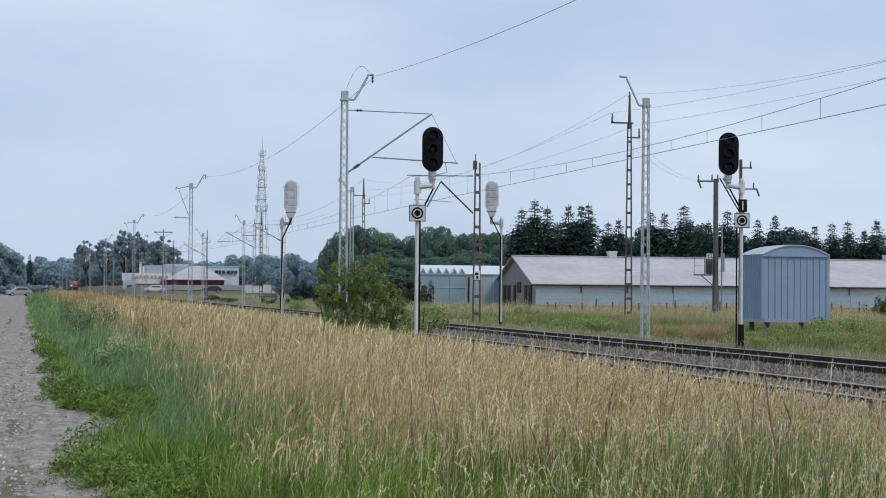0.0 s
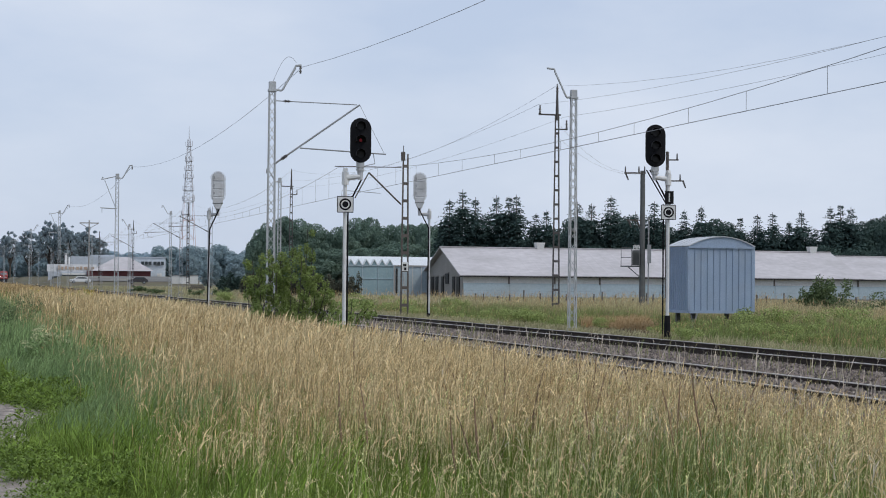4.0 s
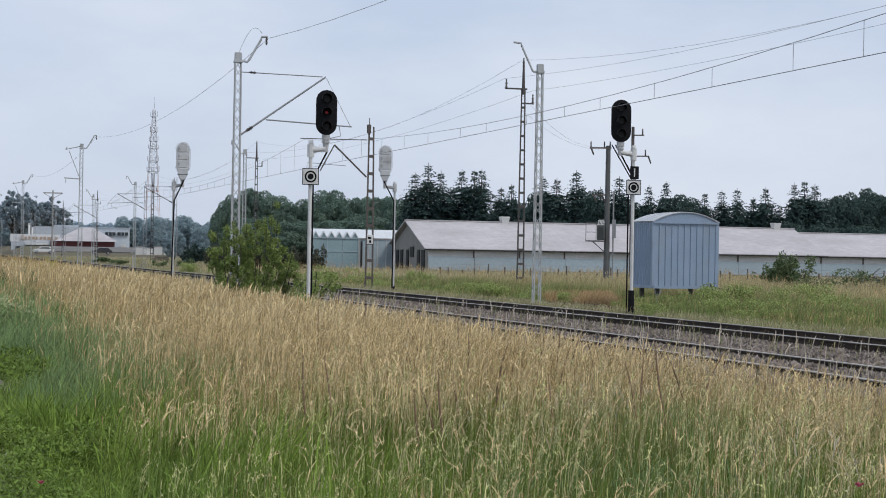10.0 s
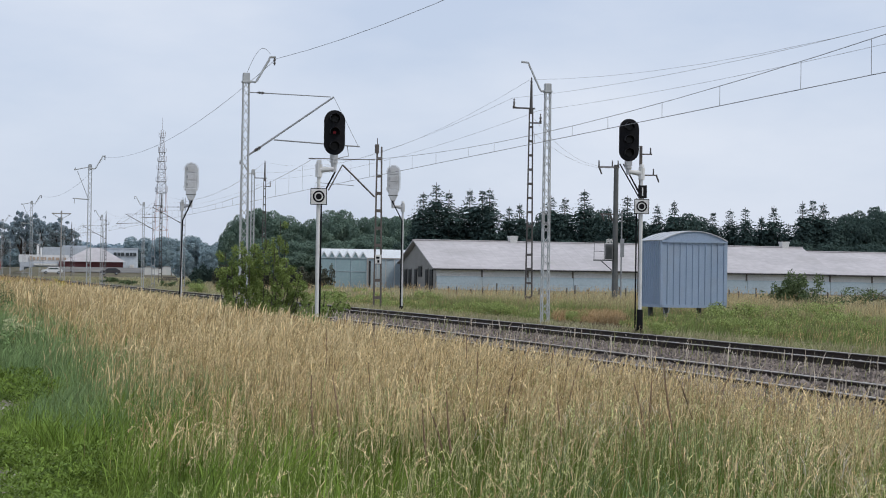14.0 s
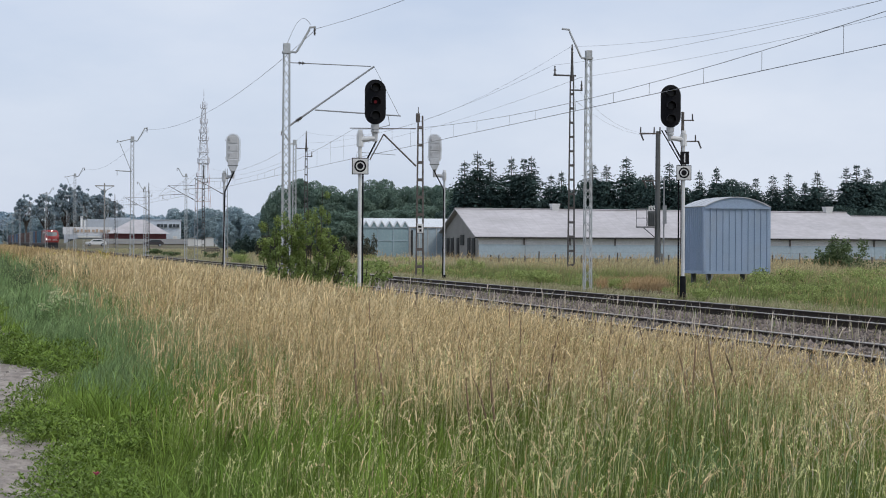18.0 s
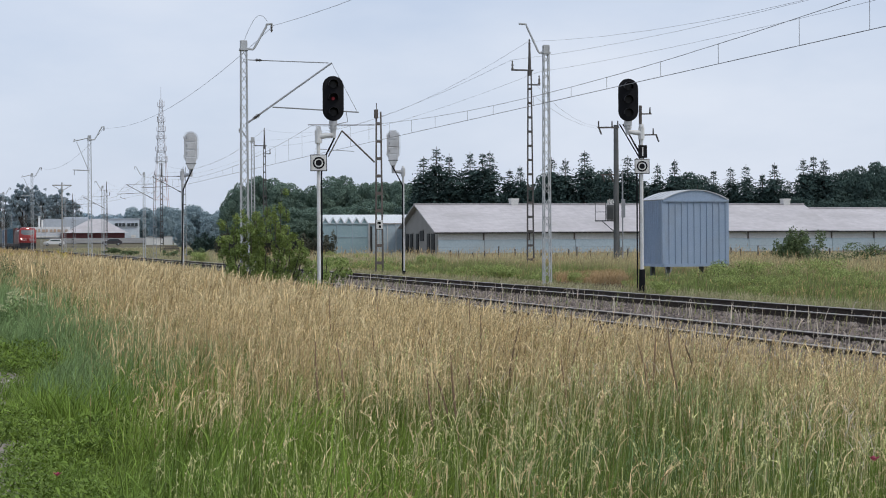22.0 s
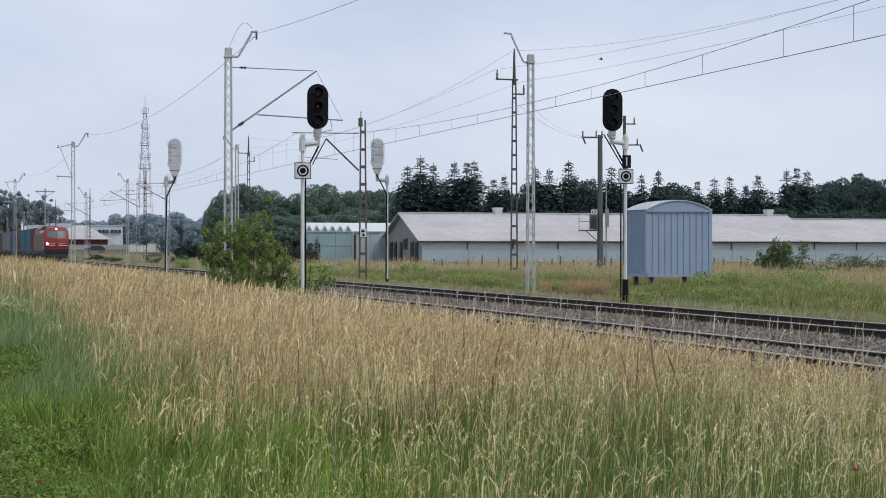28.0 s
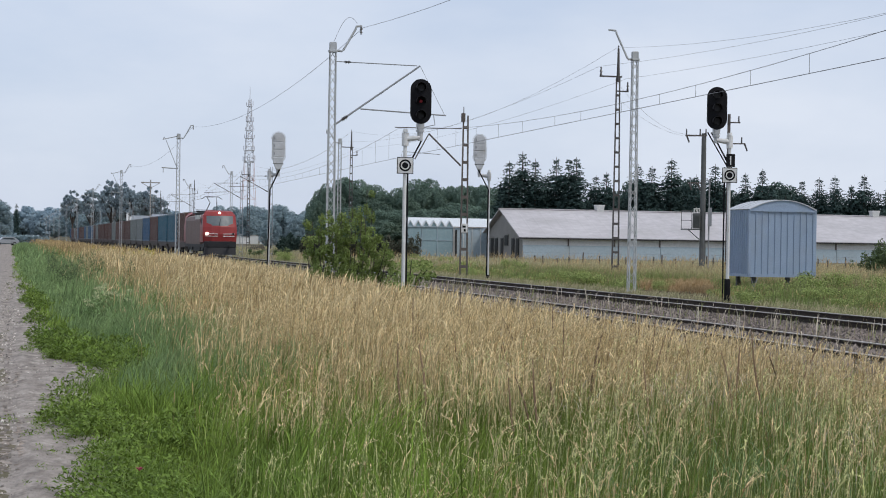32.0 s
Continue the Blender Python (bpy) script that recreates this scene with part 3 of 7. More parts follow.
def build_ground():
    xs = [-4000, -1500, -500, -150, -50, -20] + [-8 + i * 0.8 for i in range(58)] + [42, 50, 70, 110, 200, 500, 1500, 4000]
    ys = [-4000, -800, -100, -20] + [i * 1.5 for i in range(0, 70)] + [110, 125, 150, 190, 250, 330, 385, 395, 405, 415, 425, 435, 445, 455, 467, 500, 800, 1500, 4500]
    g = Geo()
    vs = [(x, y, ground_height(x, y) if abs(x) < 45 and 0 <= y < 110 else far_height(x, y)) for y in ys for x in xs]
    n = len(xs)
    fs = [(j * n + i, j * n + i + 1, (j + 1) * n + i + 1, (j + 1) * n + i) for j in range(len(ys) - 1) for i in range(n - 1)]
    g.add(vs, fs)
    return single("ground", g, SOIL, "dry meadow soil under grass reaching the horizon", "ground", "structure", smooth=True)


def dirt_edge(y):
    """Where the growth begins: bays of bare dirt at 14, 22 and 42 m, then slowly receding."""
    line = np.interp(y, [11.5, 12.4, 14, 15, 17, 19, 21, 22.5, 24, 25, 27, 29, 32, 36, 42, 60, 74, 85, 240], [0.26, 0.38, 0.45, 0.3, 0.18, 0.33, 0.6, 0.9, 0.6, 0.48, 0.3, 0.24, 0.3, 0.17, 0.24, 0.05, -0.15, -0.19, -1.2])
    return float(line) + 0.05 * noise.noise(Vector((y * 0.7, 3.1, 0))) + 0.07 * noise.noise(Vector((y * 1.9, 9.1, 0)))


def build_dirt_track():
    g = Geo()
    ys = [-60 + i * 5 for i in range(13)] + [5 + i * 0.07 for i in range(260)] + [23.2 + i * 0.2 for i in range(110)] + [45.2 + i for i in range(125)] + [171 + i * 10 for i in range(30)]
    cols = 72
    vs = []
    for y in ys:
        e = dirt_edge(y) + 0.55
        wob = 0.25 * noise.noise(Vector((y * 0.12, 7, 0)))
        for i in range(cols + 1):
            x = e - i * 0.105
            rut = 0.0
            for c, wide in ((-0.15, 0.16), (-0.95, 0.15), (-2.3, 0.2)):
                dx = x - c - wob
                rut -= 0.035 * math.exp(-(dx / wide) ** 2) - 0.02 * math.exp(-((abs(dx) - wide * 1.7) / 0.07) ** 2)
            z = ground_height(x, y) * 0.6 + 0.03 + rut + 0.02 * noise.noise(Vector((x * 1.7, y * 0.3, 5))) + 0.016 * noise.noise(Vector((x * 5, y * 2.2, 8))) + 0.02 * abs(noise.noise(Vector((x * 11, y * 9, 3))))
            vs.append((x, y, z - (0.10 if i in (0, cols) else 0)))
    n = cols + 1
    fs = [(j * n + i, j * n + i + 1, (j + 1) * n + i + 1, (j + 1) * n + i) for j in range(len(ys) - 1) for i in range(cols)]
    g.add(vs, fs)
    single("dirt_road", g, DIRT, "rutted pale dirt and gravel track beside the meadow", "dirt road", "structure", smooth=True)


def build_ballast():
    g = Geo()
    prof = [(7.4, -0.14), (8.3, 0.0), (9.4, 0.035), (10.2, 0.10), (11.2, 0.125), (13.0, 0.125), (14.2, 0.08), (15.2, 0.06), (18.9, 0.06), (19.7, -0.12)]
    ys = [-60 + i * 3 for i in range(70)] + [150 + i * 30 for i in range(32)]
    vs = []
    for y in ys:
        for x, z in prof:
            vs.append((x + 0.12 * noise.noise(Vector((x, y * 0.4, 1))), y, z + 0.025 * noise.noise(Vector((x * 2, y * 0.8, 2)))))
    n = len(prof)
    fs = [(j * n + i, j * n + i + 1, (j + 1) * n + i + 1, (j + 1) * n + i) for j in range(len(ys) - 1) for i in range(n - 1)]
    g.add(vs, fs)
    single("ballast_bed", g, BED, "brown-grey crushed stone bed under both tracks", "ballast", "structure")
    # loose stones on the bed
    count = 70000
    x = rng.uniform(8.3, 19.6, count)
    y = 14 + 66 * rng.uniform(0, 1, count) ** 1.35
    zb = np.interp(x, [p[0] for p in prof], [p[1] for p in prof])
    s = rng.uniform(0.02, 0.05, count)
    peak = np.array([(-1, -1, -0.5), (1, -1, -0.5), (1, 1, -0.5), (-1, 1, -0.5), (0.1, 0.1, 0.9)])
    base = np.array([(-1, -1, -0.6), (1, -1, -0.6), (1, 1, -0.6), (-1, 1, -0.6), (-0.5, -0.6, 0.7), (0.7, -0.5, 0.6), (0.5, 0.6, 0.75), (-0.6, 0.5, 0.55)])
    yaw = rng.uniform(0, math.pi, count)
    c, sn = np.cos(yaw)[:, None], np.sin(yaw)[:, None]
    jig = peak[None] * rng.uniform(0.6, 1.4, (count, 5, 3))
    jig[:, 4, :2] += rng.uniform(-0.5, 0.5, (count, 2))
    vx = (jig[:, :, 0] * c - jig[:, :, 1] * sn) * s[:, None] + x[:, None]
    vy = (jig[:, :, 0] * sn + jig[:, :, 1] * c) * s[:, None] + y[:, None]
    vz = jig[:, :, 2] * s[:, None] * 0.9 + zb[:, None] + 0.015
    v = np.stack([vx, vy, vz], 2).reshape(-1, 3)
    q = np.array([(4, 5, 6, 7), (0, 1, 5, 4), (1, 2, 6, 5), (2, 3, 7, 6), (3, 0, 4, 7)])
    sides = np.array([(0, 1, 4), (1, 2, 4), (2, 3, 4), (3, 0, 4)])
    tris = (np.arange(count)[:, None, None] * 5 + sides[None]).reshape(-1, 3)
    single("ballast_stones", soup("ballast_stones", v, np.zeros((0, 4), int), STONE, tris), None, "loose angular brown-grey ballast stones", "stones", "stuff")
    # stones and clods on the dirt road
    count = 20000
    y = 8 + 60 * rng.uniform(0, 1, count) ** 1.5
    x = np.array([dirt_edge(t) for t in y]) + 0.4 - 3.4 * rng.uniform(0, 1, count) ** 1.3
    s = rng.uniform(0.008, 0.022, count) * rng.uniform(0.25, 1, count) ** 2.5
    jig = base[None] * rng.uniform(0.7, 1.3, (count, 8, 3))
    v = np.stack([jig[:, :, 0] * s[:, None] + x[:, None], jig[:, :, 1] * s[:, None] + y[:, None], jig[:, :, 2] * s[:, None] + 0.035], 2).reshape(-1, 3)
    quads = (np.arange(count)[:, None, None] * 8 + q[None]).reshape(-1, 4)
    single("road_pebbles", soup("road_pebbles", v, quads, PEBBLE), None, "pebbles and clods scattered on the dirt track", "pebbles", "stuff")


def build_tyre_marks():
    # raised lug bars along the wheel lines; their darker tone imitates shaded tread grooves
    vs, qs = [], []
    r = random.Random(8)
    for c, wide in ((-0.02, 0.13), (-0.3, 0.12), (-1.15, 0.14)):
        y = 9.0
        while y < 30:
            y += r.uniform(0.07, 0.13) * (1 + max(y - 14, 0) * 0.03)
            wob = 0.25 * noise.noise(Vector((y * 0.12, 7, 0))) + 0.1 * noise.noise(Vector((y * 0.4, 1, c)))
            if noise.noise(Vector((c * 3, y * 0.45, 2))) < -0.05:
                continue
            for s in (-1, 1):
                w, h, d = wide * r.uniform(0.12, 0.3), r.uniform(0.004, 0.011), r.uniform(0.005, 0.011)
                x = c + wob + s * wide * 0.45 + r.uniform(-0.02, 0.02)
                z = ground_height(x, y) * 0.6 + 0.022
                b, sl = len(vs), s * 0.02
                vs += [(x - w, y - d - sl, z), (x + w, y - d + sl, z), (x + w, y + d + sl, z), (x - w, y + d - sl, z), (x - w * 0.8, y - sl, z + h), (x + w * 0.8, y + sl, z + h)]
                qs += [(b, b + 1, b + 5, b + 4), (b + 1, b + 2, b + 5, b + 5), (b + 2, b + 3, b + 4, b + 5)]
    g = Geo().add(vs, [q if len(set(q)) == 4 else q[:3] for q in qs])
    single("tyre_lugs", g, CLOD, "earth ridges in the tyre tracks, toned as groove shade", "tyre tracks", "stuff")


def rail_geo():
    """A flat-bottomed rail, 172 mm high, laid along y."""
    g = Geo()
    half = [(0.075, 0.0), (0.075, 0.012), (0.012, 0.035), (0.010, 0.120), (0.036, 0.135), (0.036, 0.160)]
    outline = half + [(-a, b) for a, b in reversed(half)]
    g.prism(outline, "y", -70, 1100)
    return g


def build_tracks():
    rail_me = rail_geo().mesh("rail", RAIL_SIDE)
    head_me = Geo().prism([(-0.033, 0.160), (0.033, 0.160), (0.030, 0.172), (-0.030, 0.172)], "y", -70, 1100).mesh("rail_head", RAIL_TOP)
    sl = Geo()
    sl.prism([(-1.28, 0.0), (-1.28, 0.2), (-1.22, 0.23), (-0.45, 0.23), (-0.35, 0.18), (0.35, 0.18), (0.45, 0.23), (1.22, 0.23), (1.28, 0.2), (1.28, 0.0)], "y", -0.13, 0.13)
    sleeper_me = sl.mesh("sleeper", SLEEPER, 0.012)
    clip = Geo()
    clip.box(0, 0, 0, 0.28, 0.16, 0.03)
    clip_me = clip.mesh("rail_fastening", RAIL_SIDE)
    for k, cx in enumerate(TRACKS):
        t = thing("railway_track", "straight railway track of rusty rails on concrete sleepers in ballast", "railway track", "double track line", at=pose(cx, 0, 0))
        for sx in (-0.7525, 0.7525):
            r = part("rail", rail_me, None, t, "rust-brown rail with polished running surface")
            r.location = (sx, 0, RAIL_Z - 0.172)
            h = part("rail_head", head_me, None, r, "bright worn running surface")
        for i in range(140):
            s = part("sleeper", sleeper_me, None, t)
            s.location = (0, 14 + i * 0.62, -0.178)
            if i < 60:
                for sx in (-0.7525, 0.7525):
                    c = part("rail_fastening", clip_me, None, s)
                    c.location = (sx, 0, 0.228)


build_ground()
build_dirt_track()
build_tyre_marks()
build_ballast()
build_tracks()


# ---- catenary masts, wires, signals ----
def lattice(g, h, w, d, step, bar=0.035, flat=0.02):
    """Four angle legs with zigzag lacing on all sides."""
    top = 0.72
    def corner(i, z):
        k = 1 - (1 - top) * z / h
        sx, sy = ((-1, -1), (1, -1), (1, 1), (-1, 1))[i % 4]
        return Vector((sx * w / 2 * k, sy * d / 2 * k, z))
    legs = []
    for i in range(4):
        legs.append(Geo().tube(corner(i, 0), corner(i, h), bar, bar * 0.9, n=4))
    n = int(h / step)
    for i in range(4):
        for k in range(n):
            z0, z1 = k * step, (k + 1) * step
            a, b = (i, i + 1) if k % 2 == 0 else (i + 1, i)
            g.tube(corner(a, z0), corner(b, z1), flat * 0.8, n=4)
    return legs


def silver_mast(h=7.75):
    """Painted lattice mast with a swan-neck bracket for the return wire."""
    m = thing("catenary_mast", "silver-painted lattice catenary mast with crooked top bracket", "catenary mast", "catenary masts")
    lac = Geo()
    legs = lattice(lac, h, 0.24, 0.20, 0.28, 0.025, 0.015)
    for g in legs:
        part("leg", g, MAST, m)
    tagged(part("lacing", lac, MAST, m), kind="stuff")
    part("foundation", Geo().box(0, 0, -0.4, 0.6, 0.6, 0.42), CONCRETE, m, bevel=0.03)
    part("cap", Geo().box(0, 0, h - 0.29, 0.26, 0.23, 0.07), MAST, m, bevel=0.008)
    part("head_plate", Geo().box(0, 0, h - 0.22, 0.19, 0.16, 0.24), MAST, m, bevel=0.01)
    return m, h


def swan_neck(m, h, side, a=0.33, b=0.72, tip=0.90, up=0.53, hung=True):
    g = Geo().path([(0, 0, h - 0.22), (side * a * 0.85, 0, h - 0.25), (side * a, 0, h - 0.2), (side * b * 0.97, 0, h + up - 0.08), (side * b, 0, h + up), (side * tip, 0, h + up + 0.02)], 0.035, n=6)
    part("top_bracket", g, MAST, m, "bent steel tube bracket")
    if hung:
        part("bracket_insulator", Geo().disc_stack(side * (tip - 0.03), 0, h + up - 0.24, 0.05, [0.03, 0.05, 0.03, 0.05, 0.03]), INSUL, m)


def cantilever(m, h, reach, side, wire_z, rise=1.75, k=0.42, metal=None):
    """Inclined bracket tube with tie rod, steady arm and insulators."""
    metal = metal or GALV
    low = wire_z + 0.08
    tip = (side * reach, 0, low + rise)
    part("bracket_tube", Geo().tube((side * 0.08, 0, low - 0.05), tip, 0.032, 0.028), metal, m, "grey inclined bracket tube")
    part("tie_rod", Geo().tube((side * 0.08, 0, low + rise + 0.04), (side * (reach - 0.1), 0, low + rise), 0.016), metal, m)
    part("rod_insulator", Geo().disc_stack(side * 0.30, 0, low - 0.05 + (rise + 0.05) * (0.22 / (reach - 0.08)), 0.045, [0.05, 0.07, 0.05, 0.07, 0.05], axis=(side * reach / math.hypot(reach, rise), 0, rise / math.hypot(reach, rise))), INSUL, m)
    part("tie_insulator", Geo().disc_stack(side * 0.35, 0, low + rise + 0.04, 0.045, [0.03, 0.055, 0.03, 0.055, 0.03], axis=(side, 0, -0.03)), INSUL, m)
    sx, sz = side * (0.2 + (reach - 0.2) * k), low - 0.05 + (rise + 0.05) * k
    part("steady_tube", Geo().tube((sx, 0, sz), (side * (reach + 0.85), 0, sz - 0.12), 0.022), metal, m)
    part("steady_arm", Geo().path([(side * (reach + 0.45), 0, sz - 0.1), (side * (reach + 0.5), 0, sz - 0.42), (side * reach, 0, wire_z)], 0.014), metal, m)
    part("hanger_rod", Geo().tube(tip, (side * (reach + 0.8), 0, sz - 0.1), 0.008, n=4), metal, m)


def build_near_masts():
    first = None
    for i, y in enumerate((54.9, 110.3, 172, 237, 300, 363, 426, 489, 552, 615)):
        if i < 1:
            m, h = silver_mast(7.75)
            swan_neck(m, h, 1)
            part("jumper_loop", Geo().path([(0.02 + 0.72 * u, 0, h + 0.02 + 0.78 * math.sin(math.pi * u * 0.72)) for u in [k / 14 for k in range(15)]], 0.008, n=4), WIRE, m)
            cantilever(m, h, 2.75, 1, 5.2, 1.86, 0.27)
            m.matrix_basis = pose(9.37, y, 0)
        elif i == 1:
            m, h = silver_mast(8.0)
            swan_neck(m, h, 1)
            arms = Geo().path([(-0.1, 0, h - 0.15), (-0.95, 0, h - 0.35), (-0.85, 0, h - 0.2)], 0.03, n=5)
            arms.tube((0, 0, h - 2.1), (-1.0, 0, h - 2.05), 0.035).tube((-0.9, 0, h - 2.05), (-0.9, 0, h - 2.35), 0.02).tube((-0.1, 0, h - 2.0), (-0.75, 0, h - 0.4), 0.02)
            part("side_bracket", arms, MAST, m)
            m.matrix_basis = pose(9.45, y, 0)
            first = m
        else:
            m = copy_thing(first, pose(9.45, y, 0))


def dark_pole(h=7.6, w=0.34, leg=0.05, mat_of=None):
    """Rust-brown two-leg batten pole."""
    mat_of = mat_of or RUSTY
    m = thing("batten_pole", ("grey" if mat_of is GALV else "rust-brown") + " steel batten pole beside the far track", "catenary pole", "batten poles")
    for s in (-1, 1):
        part("leg", Geo().tube((s * w / 2, 0, 0), (s * w / 2 * 0.62, 0, h), leg, leg * 0.9, n=4), mat_of, m)
    for k in range(9):
        z = 0.5 + k * h / 9.4
        part("batten", Geo().box(0, 0, z, w * (1 - 0.38 * z / h), 0.05, 0.14 if leg > 0.04 else 0.07), mat_of, m)
    part("foundation", Geo().box(0, 0, -0.4, 0.6, 0.5, 0.45), CONCRETE, m, bevel=0.03)
    return m


def build_far_masts():
    m, h = silver_mast(8.22)
    swan_neck(m, h, -1, 0.28, 0.70, 0.96, 0.70, False)
    m.matrix_basis = pose(20.3, 58.2, 0)
    p = dark_pole(7.6)
    part("cap_insulator", Geo().box(-0.12, 0, 7.3, 0.16, 0.2, 0.4).tube((-0.1, 0, 7.7), (-0.1, 0, 8.0), 0.02), RUSTY, p, bevel=0.01)
    part("bracket_tube", Geo().tube((-0.2, 0, 5.25), (-1.75, 0, 6.7), 0.04), RUSTY, p)
    part("tie_rod", Geo().tube((-0.2, 0, 6.98), (-3.35, 0, 6.95), 0.022), RUSTY, p)
    part("lower_tube", Geo().tube((-1.75, 0, 6.7), (-2.4, 0, 5.5), 0.03), RUSTY, p)
    part("steady_arm", Geo().path([(-1.2, 0, 5.75), (-3.0, 0, 5.85), (-3.05, 0, 5.55)], 0.015), GALV, p)
    part("number_plate", Geo().box(0, -0.07, 2.15, 0.30, 0.012, 0.42), WHITE, p, "white plate with dark bars", bevel=0.003)
    part("plate_bars", Geo().box(-0.02, -0.08, 2.38, 0.16, 0.006, 0.1).box(0.01, -0.08, 2.2, 0.1, 0.006, 0.12), BLACK, p)
    p.matrix_basis = pose(20.25, 81.7, 0)
    far, h = silver_mast(8.3)
    swan_neck(far, h, -1)
    far.matrix_basis = pose(20.3, 115.7, 0)
    for y in (176.5, 219.5, 280, 340, 400, 460, 520):
        copy_thing(far, pose(20.3, y, 0))
    plain = dark_pole(7.7, 0.30, 0.03, GALV)
    cantilever(plain, 7.7, 2.6, -1, 5.5, 1.3, 0.42, RUSTY)
    plain.matrix_basis = pose(20.3, 148, 0)
    for y in (168.2, 215.9, 262, 330, 392):
        copy_thing(plain, pose(20.3, y, 0))


def wire(name, label, pts, r=0.008, droppers=()):
    w = thing(name, label, "wire")
    part("strand", Geo().path(pts, r, n=4), WIRE, w)
    for a, b in droppers:
        part("dropper", Geo().tube(a, b, 0.006, n=4), WIRE, w)
    return w


def sag(p, q, drop, n=10):
    p, q = Vector(p), Vector(q)
    return [p.lerp(q, k / n) - Vector((0, 0, drop * 4 * (k / n) * (1 - k / n))) for k in range(n + 1)]


def build_wires():
    x = 17.05
    supports = [-46, 18.3, 81.7, 148, 208, 270, 332, 394, 456, 518]
    top, drops = [], []
    for a, b in zip(supports, supports[1:]):
        pts = sag((x, a, 6.9), (x, b, 6.9), 1.1, 18)
        top += pts if not top else pts[1:]
    contact = [(x + (0.2 if i % 2 else -0.2), y, 5.58 if y < 30 else 5.50) for i, y in enumerate(supports)]
    for a, b in zip(supports[:6], supports[1:]):
        for gap in (2.1, 5.4, 8.9, 12.15, 15.0, 18.9, 22.2, 25.8, 28.5, 31.7, 35.6, 38.4, 42.3, 45.5, 48.8, 52.1, 55.4, 58.7):
            y = a + gap
            u = (y - a) / (b - a)
            drops.append(((x, y, 6.9 - 1.1 * 4 * u * (1 - u)), (x, y, 5.53)))
    w = wire("overhead_line", "dark contact wire hung by droppers from a sagging carrier", top, 0.008, drops)
    part("contact_wire", Geo().path(contact, 0.010, n=4), WIRE, w)
    near = []
    masts = [-8, 54.9, 110.3, 172, 237, 300, 363, 426]
    for a, b in zip(masts, masts[1:]):
        pts = sag((10.3, a, 8.25 if a < 100 else 8.46), (10.3, b, 8.25 if b < 100 else 8.46), 1.03 if a < 0 else 0.86, 14)
        near += pts if not near else pts[1:]
    wire("return_wire", "single sagging return wire along the near masts", near, 0.007)


def stadium(w, h, n=10):
    r = w / 2
    pts = [(r * math.cos(a), h / 2 - r + r * math.sin(a)) for a in [math.pi * k / n for k in range(n + 1)]]
    return pts + [(r * math.cos(a), -h / 2 + r + r * math.sin(a)) for a in [math.pi + math.pi * k / n for k in range(n + 1)]]


